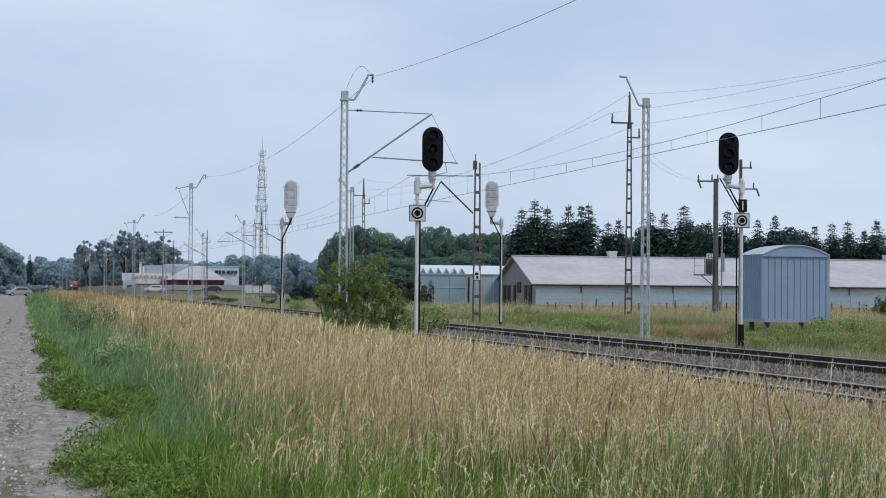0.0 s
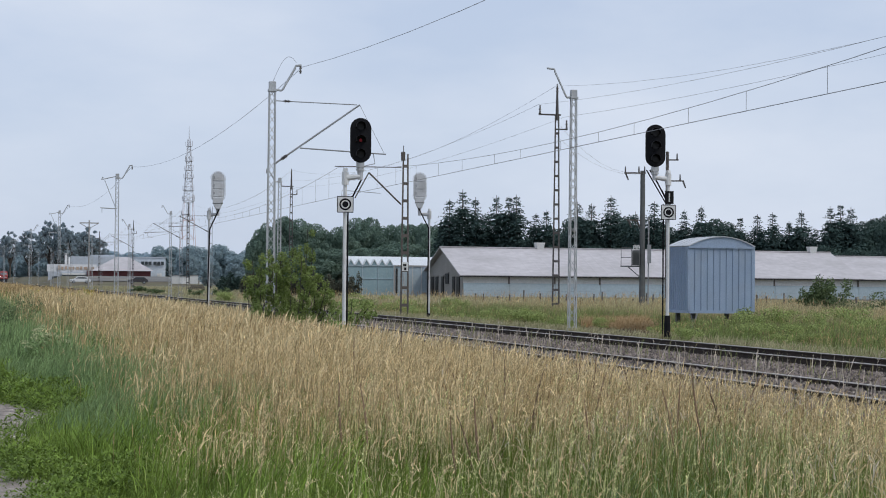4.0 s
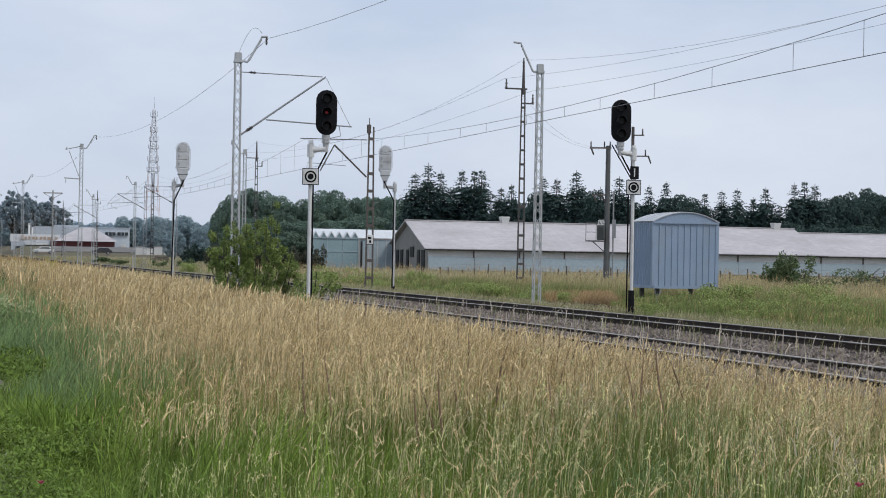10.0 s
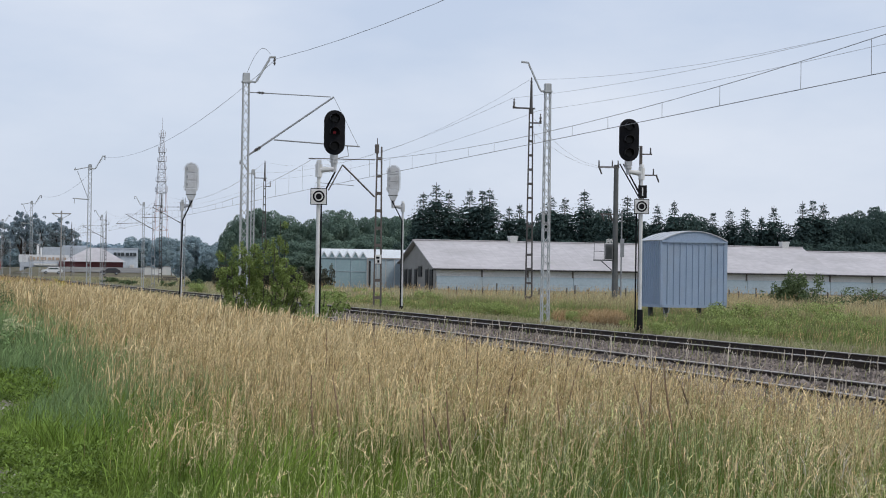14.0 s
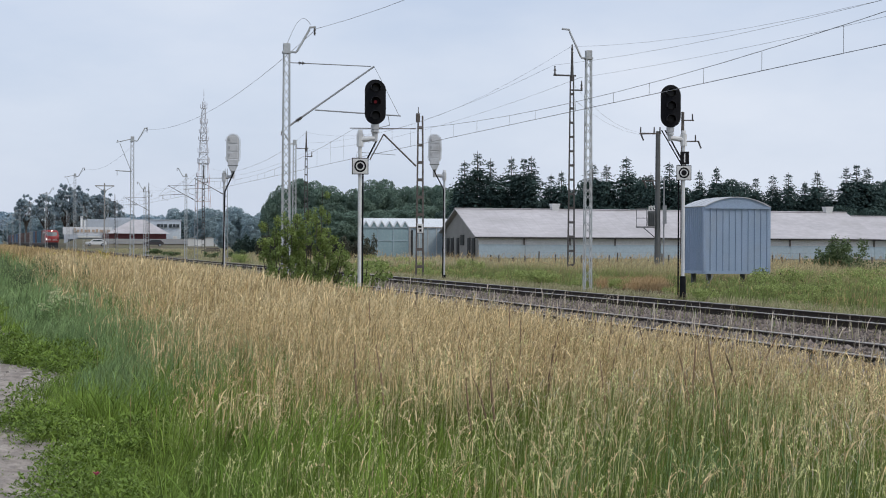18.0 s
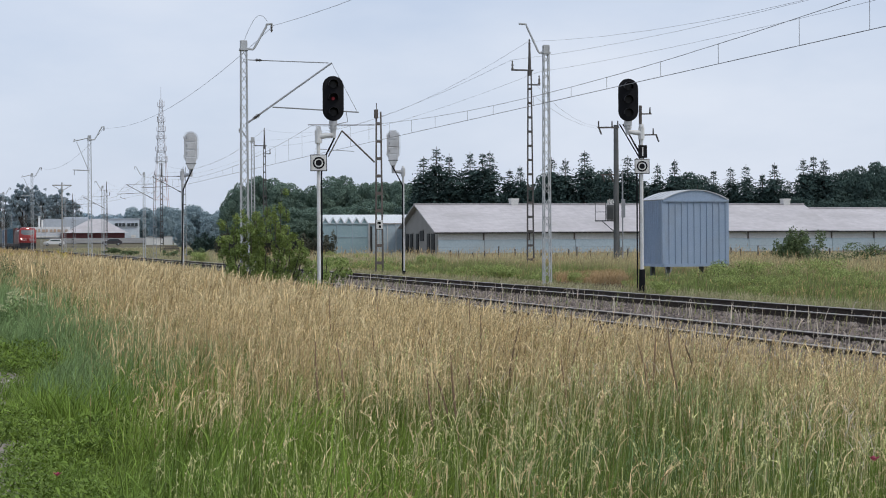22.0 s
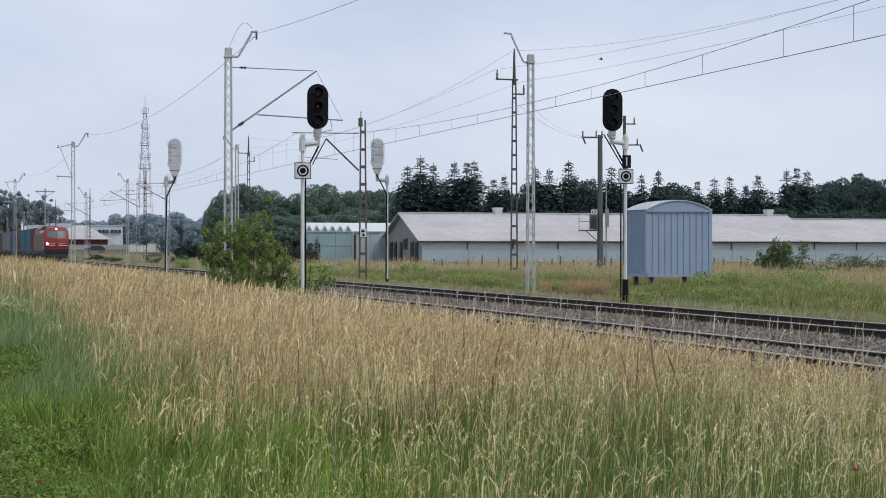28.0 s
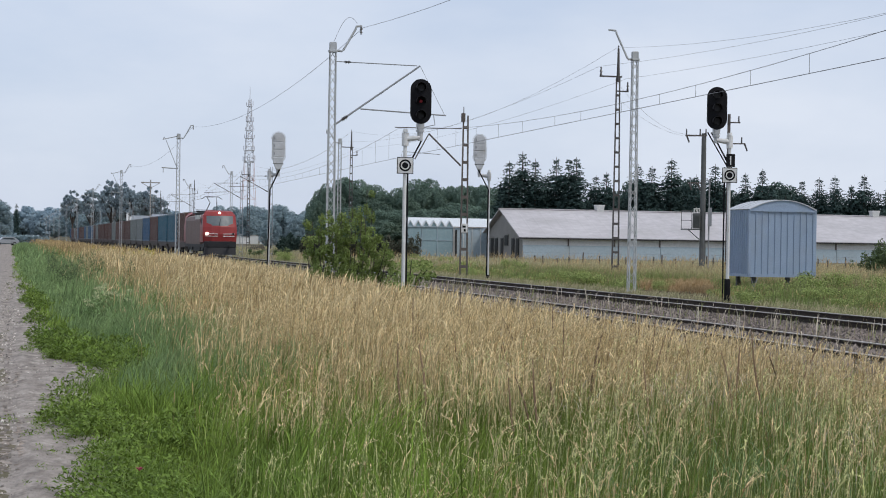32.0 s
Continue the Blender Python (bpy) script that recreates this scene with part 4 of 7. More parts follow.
def signal(label, at, pole_h, head_z, head_x, front, lit=None, plate_z=None, extra_plate=False, scale=1.0):
    """Colour-light signal: head on a side arm; front: lamps towards -y."""
    s = thing("railway_signal", label, "railway signal", "line signals", at=at)
    k = scale
    pole = part("pole", Geo().tube((0, 0, 0.0), (0, 0, pole_h), 0.050, 0.047, n=14), WHITE if front else LAMP_BACK, s, "white tubular post", smooth=False)
    part("base_sleeve", Geo().tube((0, 0, -0.1), (0, 0, 0.75 if extra_plate else 0.3), 0.10, 0.085, n=14), BLACK, s)
    part("pole_cap", Geo().tube((0, 0, pole_h), (0, 0, pole_h + 0.08), 0.075, 0.055, n=12), WHITE, s)
    arm = Geo().tube((0, 0, pole_h - 0.18), (head_x, -0.05, pole_h - 0.14), 0.085, 0.055, n=10).tube((0, 0, pole_h - 0.36), (0, 0, pole_h - 0.02), 0.09, n=10)
    part("arm", arm, WHITE if front else LAMP_BACK, s, "pale tubular side arm")
    hh, hw = 1.17 * k, 0.55 * k
    foot = head_z - hh / 2
    part("head_socket", Geo().box(head_x, -0.02, foot - 0.12, 0.2, 0.18, 0.14).tube((head_x, -0.02, pole_h - 0.22), (head_x, -0.02, foot - 0.1), 0.065, 0.085, n=10).tube((head_x, -0.02, foot - 0.2), (head_x, -0.02, foot - 0.15), 0.11, n=10), LAMP_BACK, s, "pale cast socket")
    head = Geo().prism([(head_x + a, head_z + b) for a, b in stadium(hw * (1 if front else 0.9), hh)], "y", -0.12, -0.08)
    sh = part("head", head, BLACK if front else LAMP_BACK, s, "black oval backboard" if front else "grey oval backboard", bevel=0.01)
    body = Geo().prism([(head_x + a, head_z + b) for a, b in stadium(hw * (0.72 if front else 0.92), hh * (0.94 if front else 0.97))], "y", -0.08, 0.16)
    part("lamp_housing", body, LAMP_BACK if not front else BLACK, sh, "grey lamp housing" if not front else "black lamp housing", bevel=0.02)
    sgn = -1 if front else 1
    if front:
        for i, dz in enumerate((0.36, 0.0, -0.36)):
            zc = head_z + dz * k
            rl = 0.042 if lit == i else 0.10
            lens = Geo().tube((head_x, -0.125, zc), (head_x, -0.135, zc), rl * k, rl * 0.9 * k, n=18)
            part("lens", lens, RED_GLOW if lit == i else DARK_GLASS, sh, "glowing red lens" if lit == i else "unlit dark lens")
            hood, n = Geo(), 14
            vs = []
            for yy, rr in ((-0.12, 0.125 * k), (-0.36, 0.12 * k)):
                for q in range(n + 1):
                    w = math.pi * (-0.1 + 1.2 * q / n)
                    for ro in (rr, rr + 0.008):
                        vs.append((head_x + math.cos(w) * ro, yy, zc + math.sin(w) * ro))
            m2 = 2 * (n + 1)
            fs = []
            for q in range(n):
                for o in (0, 1):
                    fs.append((q * 2 + o, q * 2 + 2 + o, m2 + q * 2 + 2 + o, m2 + q * 2 + o))
                fs.append((m2 + q * 2, m2 + q * 2 + 2, m2 + q * 2 + 3, m2 + q * 2 + 1))
            hood.add(vs, fs)
            part("hood", hood, HOOD, sh)
    else:
        for dz in (0.36, 0.06, -0.24):
            zc = head_z + dz * k
            part("service_cover", Geo().box(head_x, 0.165, zc - 0.13 * k, 0.36 * k, 0.03, 0.26 * k), LAMP_BACK, sh, bevel=0.012)
            part("cover_hinge", Geo().box(head_x + 0.15, 0.185, zc - 0.05, 0.03, 0.02, 0.1), GALV, sh)
        low = [(head_x + a, foot + b) for a, b in ((-0.21, 0.2), (0.21, 0.2), (0.2, -0.02), (0.13, -0.20), (0.09, -0.28), (-0.09, -0.28), (-0.13, -0.20), (-0.2, -0.02))]
        part("lower_funnel", Geo().prism(low, "y", -0.06, 0.21), LAMP_BACK, s, "grey tapering cable housing", bevel=0.025)
        part("funnel_band", Geo().box(head_x, 0.075, foot - 0.06, 0.42, 0.29, 0.025), POLE_GREY, s)
        rim = Geo().path([(head_x + a * 1.02, 0.17, head_z + b * 1.01) for a, b in stadium(hw, hh)], 0.012, n=4)
        part("guard_hoop", rim, LAMP_BACK, sh)
    if plate_z:
        part("plate", Geo().box(0, -0.10, plate_z - 0.215, 0.43, 0.012, 0.43), BLACK, s, "black-edged square plate")
        part("plate_face", Geo().box(0, -0.112, plate_z - 0.195, 0.39, 0.006, 0.39), WHITE, s, "white square face")
        ring, n = Geo(), 32
        vs = [(math.cos(2 * math.pi * q / n) * r, y, plate_z + math.sin(2 * math.pi * q / n) * r) for r, y in ((0.155, -0.122), (0.112, -0.122)) for q in range(n)]
        ring.add(vs, [(q, (q + 1) % n, n + (q + 1) % n, n + q) for q in range(n)])
        part("ring", ring, BLACK, s, "black ring")
        part("dot", Geo().tube((0, -0.115, plate_z), (0, -0.123, plate_z), 0.078, n=24), BLACK, s, "black centre dot")
    if extra_plate:
        part("bar_board", Geo().box(0.02, -0.10, plate_z + 0.24, 0.25, 0.012, 0.37), BLACK, s, "black board with white bar")
        part("white_bar", Geo().box(0.02, -0.11, plate_z + 0.3, 0.035, 0.006, 0.25), WHITE, s)
    brace = Geo()
    if front:
        brace.tube((head_x + 0.05, 0.1, pole_h - 0.2), (0.06, 0.12, pole_h - 0.95), 0.022, n=6)
        brace.tube((0.085 if head_x > 0 else -0.12, 0.1, 0.0), (0.085 if head_x > 0 else -0.12, 0.1, pole_h - 0.9), 0.022, n=6)
    else:
        side = 1 if head_x > 0 else -1
        brace.path([(head_x + side * 0.16, 0.12, head_z - 0.1), (head_x + side * 0.16, 0.12, foot - 0.05), (side * 0.03, 0.1, pole_h - 0.75), (0.05, 0.1, 0.1)], 0.032, n=6)
    part("cable_duct", brace, BLACK, s, "black cable duct")
    return s


def build_signals():
    signal("colour-light signal showing red, white post, target plate", pose(9.80, 46.05, 0, 0, 0, -8), 4.52, 5.32, 0.385, True, 1, 3.65)
    b = signal("unlit colour-light signal on white post with target plate", pose(19.85, 48.6, 0, 0, 0, -14), 4.86, 5.63, -0.39, True, None, 3.72, True, 1.05)
    part("ladder_brace", Geo().tube((-0.62, 0.1, 4.95), (0.0, 0.1, 3.9), 0.02, n=5).tube((-0.52, 0.1, 4.95), (0.1, 0.1, 3.9), 0.02, n=5), BLACK, b)
    signal("rear of a colour-light signal, grey housings, beside near mast", pose(9.88, 72.6, 0, 0, 0, 172), 4.45, 5.40, -0.34, False, scale=1.05)
    signal("rear of a colour-light signal, grey housings, beside far track", pose(19.87, 75.8, 0, 0, 0, 166), 4.75, 5.75, 0.43, False, scale=1.07)


build_near_masts()
build_far_masts()
build_wires()
build_signals()


# ---- hut, barns, greenhouse, poles ----
def build_hut():
    w, d, z0, h, rise = 2.40, 1.85, 0.72, 2.22, 0.33
    hut = thing("equipment_hut", "pale blue corrugated metal trackside hut on short legs", "hut", at=pose(25.30, 58.05, 0))
    part("core", Geo().box(0, 0, z0, w - 0.06, d - 0.06, h), HUT, hut)
    # profiled sheets: broad pans and narrow raised ribs
    def sheet(length, n):
        pts = []
        for i in range(n):
            a, b = -length / 2 + i * length / n, -length / 2 + (i + 1) * length / n
            pts += [(a, 0.0), (a + (b - a) * 0.72, 0.0), (a + (b - a) * 0.78, -0.03), (a + (b - a) * 0.94, -0.03)]
        return pts + [(length / 2, 0.0), (length / 2, 0.02), (-length / 2, 0.02)]
    for name, turn, length, n, off in (("front_sheet", 0, w, 10, -d / 2), ("side_sheet", -90, d, 10, -w / 2), ("back_sheet", 180, w, 9, -d / 2), ("side_sheet", 90, d, 10, -w / 2)):
        g = Geo().prism(sheet(length - 0.08, n), "z", z0 + 0.05, z0 + h)
        ob = part(name, g, HUT, hut, "ribbed pale blue sheet")
        ob.matrix_basis = pose(0, 0, 0, 0, 0, turn) @ pose(0, off, 0)
    arc = [(w / 2 * u, rise * (1 - u * u)) for u in [1 - k / 8 for k in range(17)]]
    for y in (-d / 2, d / 2):
        part("gable", Geo().prism([(x, z0 + h + z) for x, z in arc], "y", y - 0.015, y + 0.015), HUT, hut)
    out = [(x * 1.03, z0 + h + z + 0.03) for x, z in arc]
    inn = [(x * 1.01, z0 + h + z + 0.004) for x, z in arc]
    part("roof", Geo().prism(out + inn[::-1], "y", -d / 2 - 0.06, d / 2 + 0.06), HUT_ROOF, hut, "arched light grey sheet roof")
    for k in range(1, 4):
        y = -d / 2 + d * k / 4
        part("roof_rib", Geo().prism([(x, z + 0.012) for x, z in out] + out[::-1], "y", y - 0.02, y + 0.02), HUT_ROOF, hut)
    for sx in (-1, 1):
        for sy in (-1, 1):
            part("corner_trim", Geo().box(sx * (w / 2 - 0.01), sy * (d / 2 - 0.01), z0, 0.08, 0.08, h + 0.02), HUT, hut)
            part("leg", Geo().box(sx * (w / 2 - 0.28), sy * (d / 2 - 0.25), -0.1, 0.13, 0.13, z0 + 0.1), POLE_GREY, hut)
    part("eave_strip", Geo().box(0, -d / 2 - 0.05, z0 + h - 0.05, w + 0.02, 0.03, 0.06), HUT, hut)
    part("floor_beam", Geo().box(0, -d / 2, z0 - 0.05, w, 0.06, 0.1).box(0, d / 2, z0 - 0.05, w, 0.06, 0.1).box(-w / 2, 0, z0 - 0.05, 0.06, d, 0.1), HUT, hut)
    part("brace", Geo().tube((-w / 2 + 0.1, -d / 2, 0.05), (-w / 2 + 0.35, -d / 2, z0), 0.02).tube((-w / 2 + 0.3, -d / 2 + 0.1, 0.05), (-w / 2 + 0.1, -d / 2 + 0.1, z0), 0.02), GALV, hut)


def barn(label, at, length, width, eave, ridge, bays, chimneys, gable_windows=True):
    """Long low poultry barn, its long side along x, front at y = 0."""
    b = thing("barn", label, "barn", "long barns", at=at)
    wall_h = eave
    part("wall", Geo().box(length / 2, width / 2, 0, length, width, wall_h - 0.05), BARN_WALL, b, "grey rendered wall")
    gable = [(0.0, wall_h - 0.05), (width, wall_h - 0.05), (width / 2, ridge - 0.12)]
    for x in (0.0, length - 0.2):
        part("gable", Geo().prism(gable, "x", x, x + 0.2), BARN_WALL, b, "grey gable wall")
    over = 0.45
    sl = (ridge - eave) / (width / 2)
    for s in (0, 1):
        y0, y1 = (-over, width / 2) if s == 0 else (width + over, width / 2)
        z0 = eave - over * sl
        roof = Geo().prism([(y0, z0), (y1, ridge), (y1, ridge + 0.12), (y0, z0 + 0.12)], "x", -over, length + over)
        part("roof", roof, BARN_ROOF, b, "weathered pale fibre-cement roof slope")
    n = int(length / 1.1)
    ribs = Geo()
    for k in range(n):
        x = length * k / n
        ribs.add([(x, -over, z0 + 0.121), (x + 0.12, -over, z0 + 0.130), (x + 0.24, -over, z0 + 0.121), (x, width / 2, ridge + 0.121), (x + 0.12, width / 2, ridge + 0.130), (x + 0.24, width / 2, ridge + 0.121)], [(0, 1, 4, 3), (1, 2, 5, 4)])
    part("roof_corrugation", ribs, BARN_ROOF, b)
    part("ridge_cap", Geo().box(length / 2, width / 2, ridge + 0.08, length + 0.9, 0.5, 0.1), BARN_ROOF, b)
    part("gutter", Geo().box(length / 2, -over, z0 - 0.06, length + 0.9, 0.14, 0.12), DARK_GAP, b)
    part("white_band", Geo().box(length / 2, -0.05, eave - 0.8, length, 0.08, 0.6), PALE_BAND, b, "off-white ventilation band")
    for k in range(bays):
        x0, x1 = length * k / bays + 0.12, length * (k + 1) / bays - 0.12
        part("panel", Geo().box((x0 + x1) / 2, -0.07, 0.3, x1 - x0 + 0.2, 0.1, eave - 1.1), BARN_PANEL, b)
        part("bracket", Geo().box(length * (k + 1) / bays - 0.1, -0.13, eave - 0.85, 0.12, 0.16, 0.7), RUSTY, b)
    for x in chimneys:
        c = part("roof_vent", Geo().tube((x, width / 2, ridge - 0.2), (x, width / 2, ridge + 0.55), 0.44, 0.58, n=4), PALE_BAND, b, "pale flared roof vent")
        part("vent_rim", Geo().tube((x, width / 2, ridge + 0.55), (x, width / 2, ridge + 0.68), 0.62, 0.62, n=4), PALE_BAND, c)
    if gable_windows:
        for y, wd, ht, z in ((1.6, 1.0, 1.9, 0.3), (3.2, 0.9, 1.9, 0.3), (5.6, 1.2, 1.0, 1.5), (7.2, 0.8, 1.9, 0.3), (9.4, 0.9, 1.9, 0.3), (11.0, 0.9, 1.9, 0.3), (12.6, 0.8, 1.9, 0.3)):
            if y < width - 0.5:
                win = part("window", Geo().box(-0.04, y, z, 0.1, wd, ht), DARK_GAP, b, "dark opening")
                part("window_frame", Geo().box(-0.07, y, z + ht, 0.12, wd + 0.24, 0.1), BARN_WALL, win)
    return b


def build_barns():
    barn("long grey poultry barn with pale roof and blue-white panels", pose(46.2, 163.5, 0, 0, 0, 0.0), 41.0, 14.0, 2.4, 4.98, 9, (9.8, 39.4))
    barn("lower long barn with pale roof joining the first", pose(87.25, 163.6, 0, 0, 0, 0.0), 75.5, 12.6, 2.36, 4.58, 16, (13.8, 40, 60), False)


def build_greenhouse():
    g = thing("greenhouse", "glazed greenhouse with a white saw-tooth roof", "greenhouse", at=pose(37.8, 176.5, 0))
    n, bw, eave, peak = 6, 0.80, 3.3, 3.92
    ln = n * bw
    part("glass_wall", Geo().box(ln / 2, 0.05, 0, ln, 0.08, eave), GREENHOUSE, g, "blue-green glazed front")
    part("roof", Geo().prism([(0.1, eave - 0.05), (4.1, eave - 0.05), (4.0, peak + 0.3), (3.6, peak + 0.3)], "x", 0.6, ln + 7.5), GH_ROOF, g, "white shaded glass roof")
    for k in range(n):
        x = k * bw
        part("gable_glass", Geo().prism([(x + 0.02, eave), (x + bw - 0.02, eave), (x + bw / 2, peak - 0.05)], "y", -0.03, 0.05), GREENHOUSE, g, "grey glazed gable")
        bay = part("roof_bay", Geo().prism([(x, eave), (x + 0.11, eave), (x + bw / 2, peak - 0.13), (x + bw - 0.11, eave), (x + bw, eave), (x + bw / 2, peak)], "y", -0.12, 0.5), GH_ROOF, g, "white gabled roof edge")
    for k in range(0, n + 1, 2):
        part("mullion", Geo().box(k * bw, -0.02, 0, 0.05, 0.08, eave), BARN_PANEL, g)
    part("glazing_bar", Geo().box(ln / 2, -0.02, 1.9, ln, 0.06, 0.05), BARN_PANEL, g)
    part("gutter", Geo().box(ln / 2, -0.05, eave - 0.08, ln + 0.1, 0.1, 0.1), BARN_PANEL, g)
    for x, z, w, h in ((1.2, 0.9, 0.5, 0.35), (2.6, 1.3, 0.8, 0.12), (3.4, 0.7, 0.3, 0.6), (2.2, 0.5, 0.35, 0.4)):
        part("stored_goods", Geo().box(x, 0.12, z, w, 0.05, h), FACTORY, g, "dim shape behind the glazing")
    part("annex_wall", Geo().box(ln + 3.75, 2.0, 0, 7.5, 3.8, eave), BARN_PANEL, g, "pale blue annex wall")
    part("door_post", Geo().box(ln + 0.1, -0.03, 0, 0.16, 0.08, eave), CONCRETE, g)
    part("door_gap", Geo().box(ln + 0.35, 0.08, 0, 0.18, 0.08, eave - 0.3), DARK_GAP, g)
    for k in range(4):
        part("annex_mullion", Geo().box(ln + 1.1 + k * 0.9, 0.07, 0, 0.07, 0.08, eave), PALE_BAND, g)
    part("annex_gutter", Geo().box(ln + 3.75, 0.05, eave - 0.1, 7.6, 0.12, 0.12), CONCRETE, g)


def line_pole(at, h, label, arm_z, arm_w):
    p = thing("power_pole", label, "power pole", "power line poles", at=at)
    w = 0.36
    for s in (-1, 1):
        part("leg", Geo().tube((s * w / 2, 0, 0), (s * w * 0.24, 0, h - 1.4), 0.05, 0.042, n=4), POLE_DARK, p)
    for k in range(14):
        z = 0.5 + k * (h - 2.2) / 13
        part("batten", Geo().box(0, 0, z, w * (1 - 0.45 * z / h), 0.05, 0.12), POLE_DARK, p)
    part("top_mast", Geo().tube((0, 0, h - 1.7), (0, 0, h), 0.10, 0.05, n=6), POLE_DARK, p)
    part("crossarm", Geo().box(-arm_w * 0.3, 0, arm_z, arm_w * 0.9, 0.08, 0.08), POLE_DARK, p)
    part("lower_crossarm", Geo().box(0.25, 0, arm_z - 0.75, 0.65, 0.07, 0.07), POLE_DARK, p)
    for x, z in ((-arm_w * 0.7, arm_z), (0.53, arm_z - 0.75), (0, h - 0.3)):
        part("pin_insulator", Geo().disc_stack(x, 0, z, 0.09, [0.04, 0.08, 0.05, 0.08, 0.04, 0.05]), INSUL, p)
    return p


def build_power_line():
    first = line_pole(pose(30.48, 90.0, 0), 11.9, "dark steel lattice power-line pole with short crossarms", 10.45, 1.35)
    for y in (167, 244, 321, 398):
        copy_thing(first, pose(30.4, y, 0))
    ys = (13, 90, 167, 244, 321, 398)
    for dx, z, low in ((-0.95, 11.0, 1.15), (0.53, 10.4, 0.75), (0.0, 12.0, 1.9)):
        pts = []
        for a, b in zip(ys, ys[1:]):
            q = sag((30.4 + dx, a, z), (30.4 + dx, b, z), low, 14)
            pts += q if not pts else q[1:]
        wire("power_wire", "thin dark power line wire", pts, 0.007)
    at = az_point(21.42, 118)
    t = thing("transformer_pole", "grey concrete pole carrying a transformer and crossarms", "power pole", at=Matrix.Translation(at) @ pose(0, 0, 0, 0, 0, -21))
    part("shaft", Geo().tube((0, 0, 0), (0, 0, 9.0), 0.20, 0.15, n=10), POLE_GREY, t, "weathered concrete shaft")
    part("crossarm", Geo().box(-0.5, -0.12, 8.8, 1.4, 0.09, 0.09), RUSTY, t)
    part("upper_crossarm", Geo().box(1.9, -0.1, 9.66, 0.8, 0.08, 0.08), RUSTY, t)
    part("lower_crossarm", Geo().box(2.1, -0.1, 8.3, 1.1, 0.08, 0.08), RUSTY, t)
    part("middle_crossarm", Geo().box(-0.55, -0.12, 5.75, 0.95, 0.08, 0.08), RUSTY, t)
    part("second_mast", Geo().tube((1.58, 0, 0), (1.58, 0, 10.25), 0.12, 0.10, n=6), RUSTY, t)
    for x, z in ((-1.12, 8.89), (-0.25, 8.89), (0.12, 8.89), (2.2, 9.74), (1.6, 9.74), (2.4, 8.38)):
        part("insulator", Geo().tube((x, -0.1, z), (x, -0.1, z + 0.38), 0.055, 0.04, n=7), INSUL, t)
    for x, z in ((-1.1, 8.82), (2.6, 8.3), (-0.9, 5.76), (-0.35, 5.76)):
        part("strain_insulator", Geo().tube((x, -0.1, z), (x + 0.16, -0.12, z - 0.42), 0.06, 0.05, n=7), INSUL, t)
    part("tank", Geo().box(-0.4, -0.25, 2.85, 0.5, 0.6, 0.98), POLE_GREY, t, "grey transformer tank", bevel=0.06)
    for k in range(4):
        part("cooling_fin", Geo().box(-0.58 + k * 0.12, -0.58, 2.95, 0.03, 0.08, 0.75), POLE_GREY, t)
    for x in (-0.56, -0.36):
        part("bushing", Geo().path([(x, -0.25, 3.8), (x + 0.02, -0.25, 4.12), (x + 0.12, -0.25, 4.16), (x + 0.16, -0.25, 3.95)], 0.05, n=6), WHITE, t, "white porcelain bushing")
    frame_geo = Geo().box(-0.75, -0.2, 2.75, 1.3, 0.1, 0.08)
    for z in (3.35, 3.98):
        frame_geo.box(-1.03, -0.3, z, 0.66, 0.035, 0.035)
    for x in (-1.36, -0.7):
        frame_geo.tube((x, -0.3, 2.8), (x, -0.3, 4.0), 0.02)
    frame_geo.tube((-0.15, -0.2, 2.1), (-0.9, -0.2, 2.75), 0.035)
    part("platform_frame", frame_geo, POLE_GREY, t, "grey steel platform frame")
    part("side_conduit", Geo().tube((0.4, -0.1, 0), (0.4, -0.1, 6.0), 0.05).box(0.45, -0.15, 3.0, 0.25, 0.25, 1.2), GALV, t)
    for k in range(2):
        a = Vector((30.4, 90, 10.2 - k * 0.8))
        wire("service_wire", "thin wire from the line to the transformer pole", sag(a, at + Vector((-0.5 + k, 0, 8.9)), 0.8, 6), 0.006)


def build_fence():
    f = thing("field_fence", "row of weathered wooden fence posts with thin wire", "fence")
    me = Geo().tube((0, 0, -0.1), (0.02, 0, 1.35), 0.06, 0.05, n=6).mesh("post", WOOD)
    me2 = Geo().tube((0, 0, -0.1), (-0.04, 0.02, 1.15), 0.05, 0.06, n=6).mesh("post", WOOD)
    r = random.Random(4)
    for k in range(84):
        p = part("post", me if r.random() < 0.6 else me2, None, f)
        p.location = (36 + k * 0.96 + r.uniform(-0.3, 0.3), 128 - k * 0.153, r.uniform(-0.62, -0.2))
        p.rotation_euler = (r.uniform(-0.06, 0.06), r.uniform(-0.06, 0.06), r.uniform(0, 3))
    for z in (0.6, 1.05):
        part("fence_wire", Geo().path([(36 + k * 8.75, 128 - k * 1.4, z) for k in range(10)], 0.006, n=4), WIRE, f)


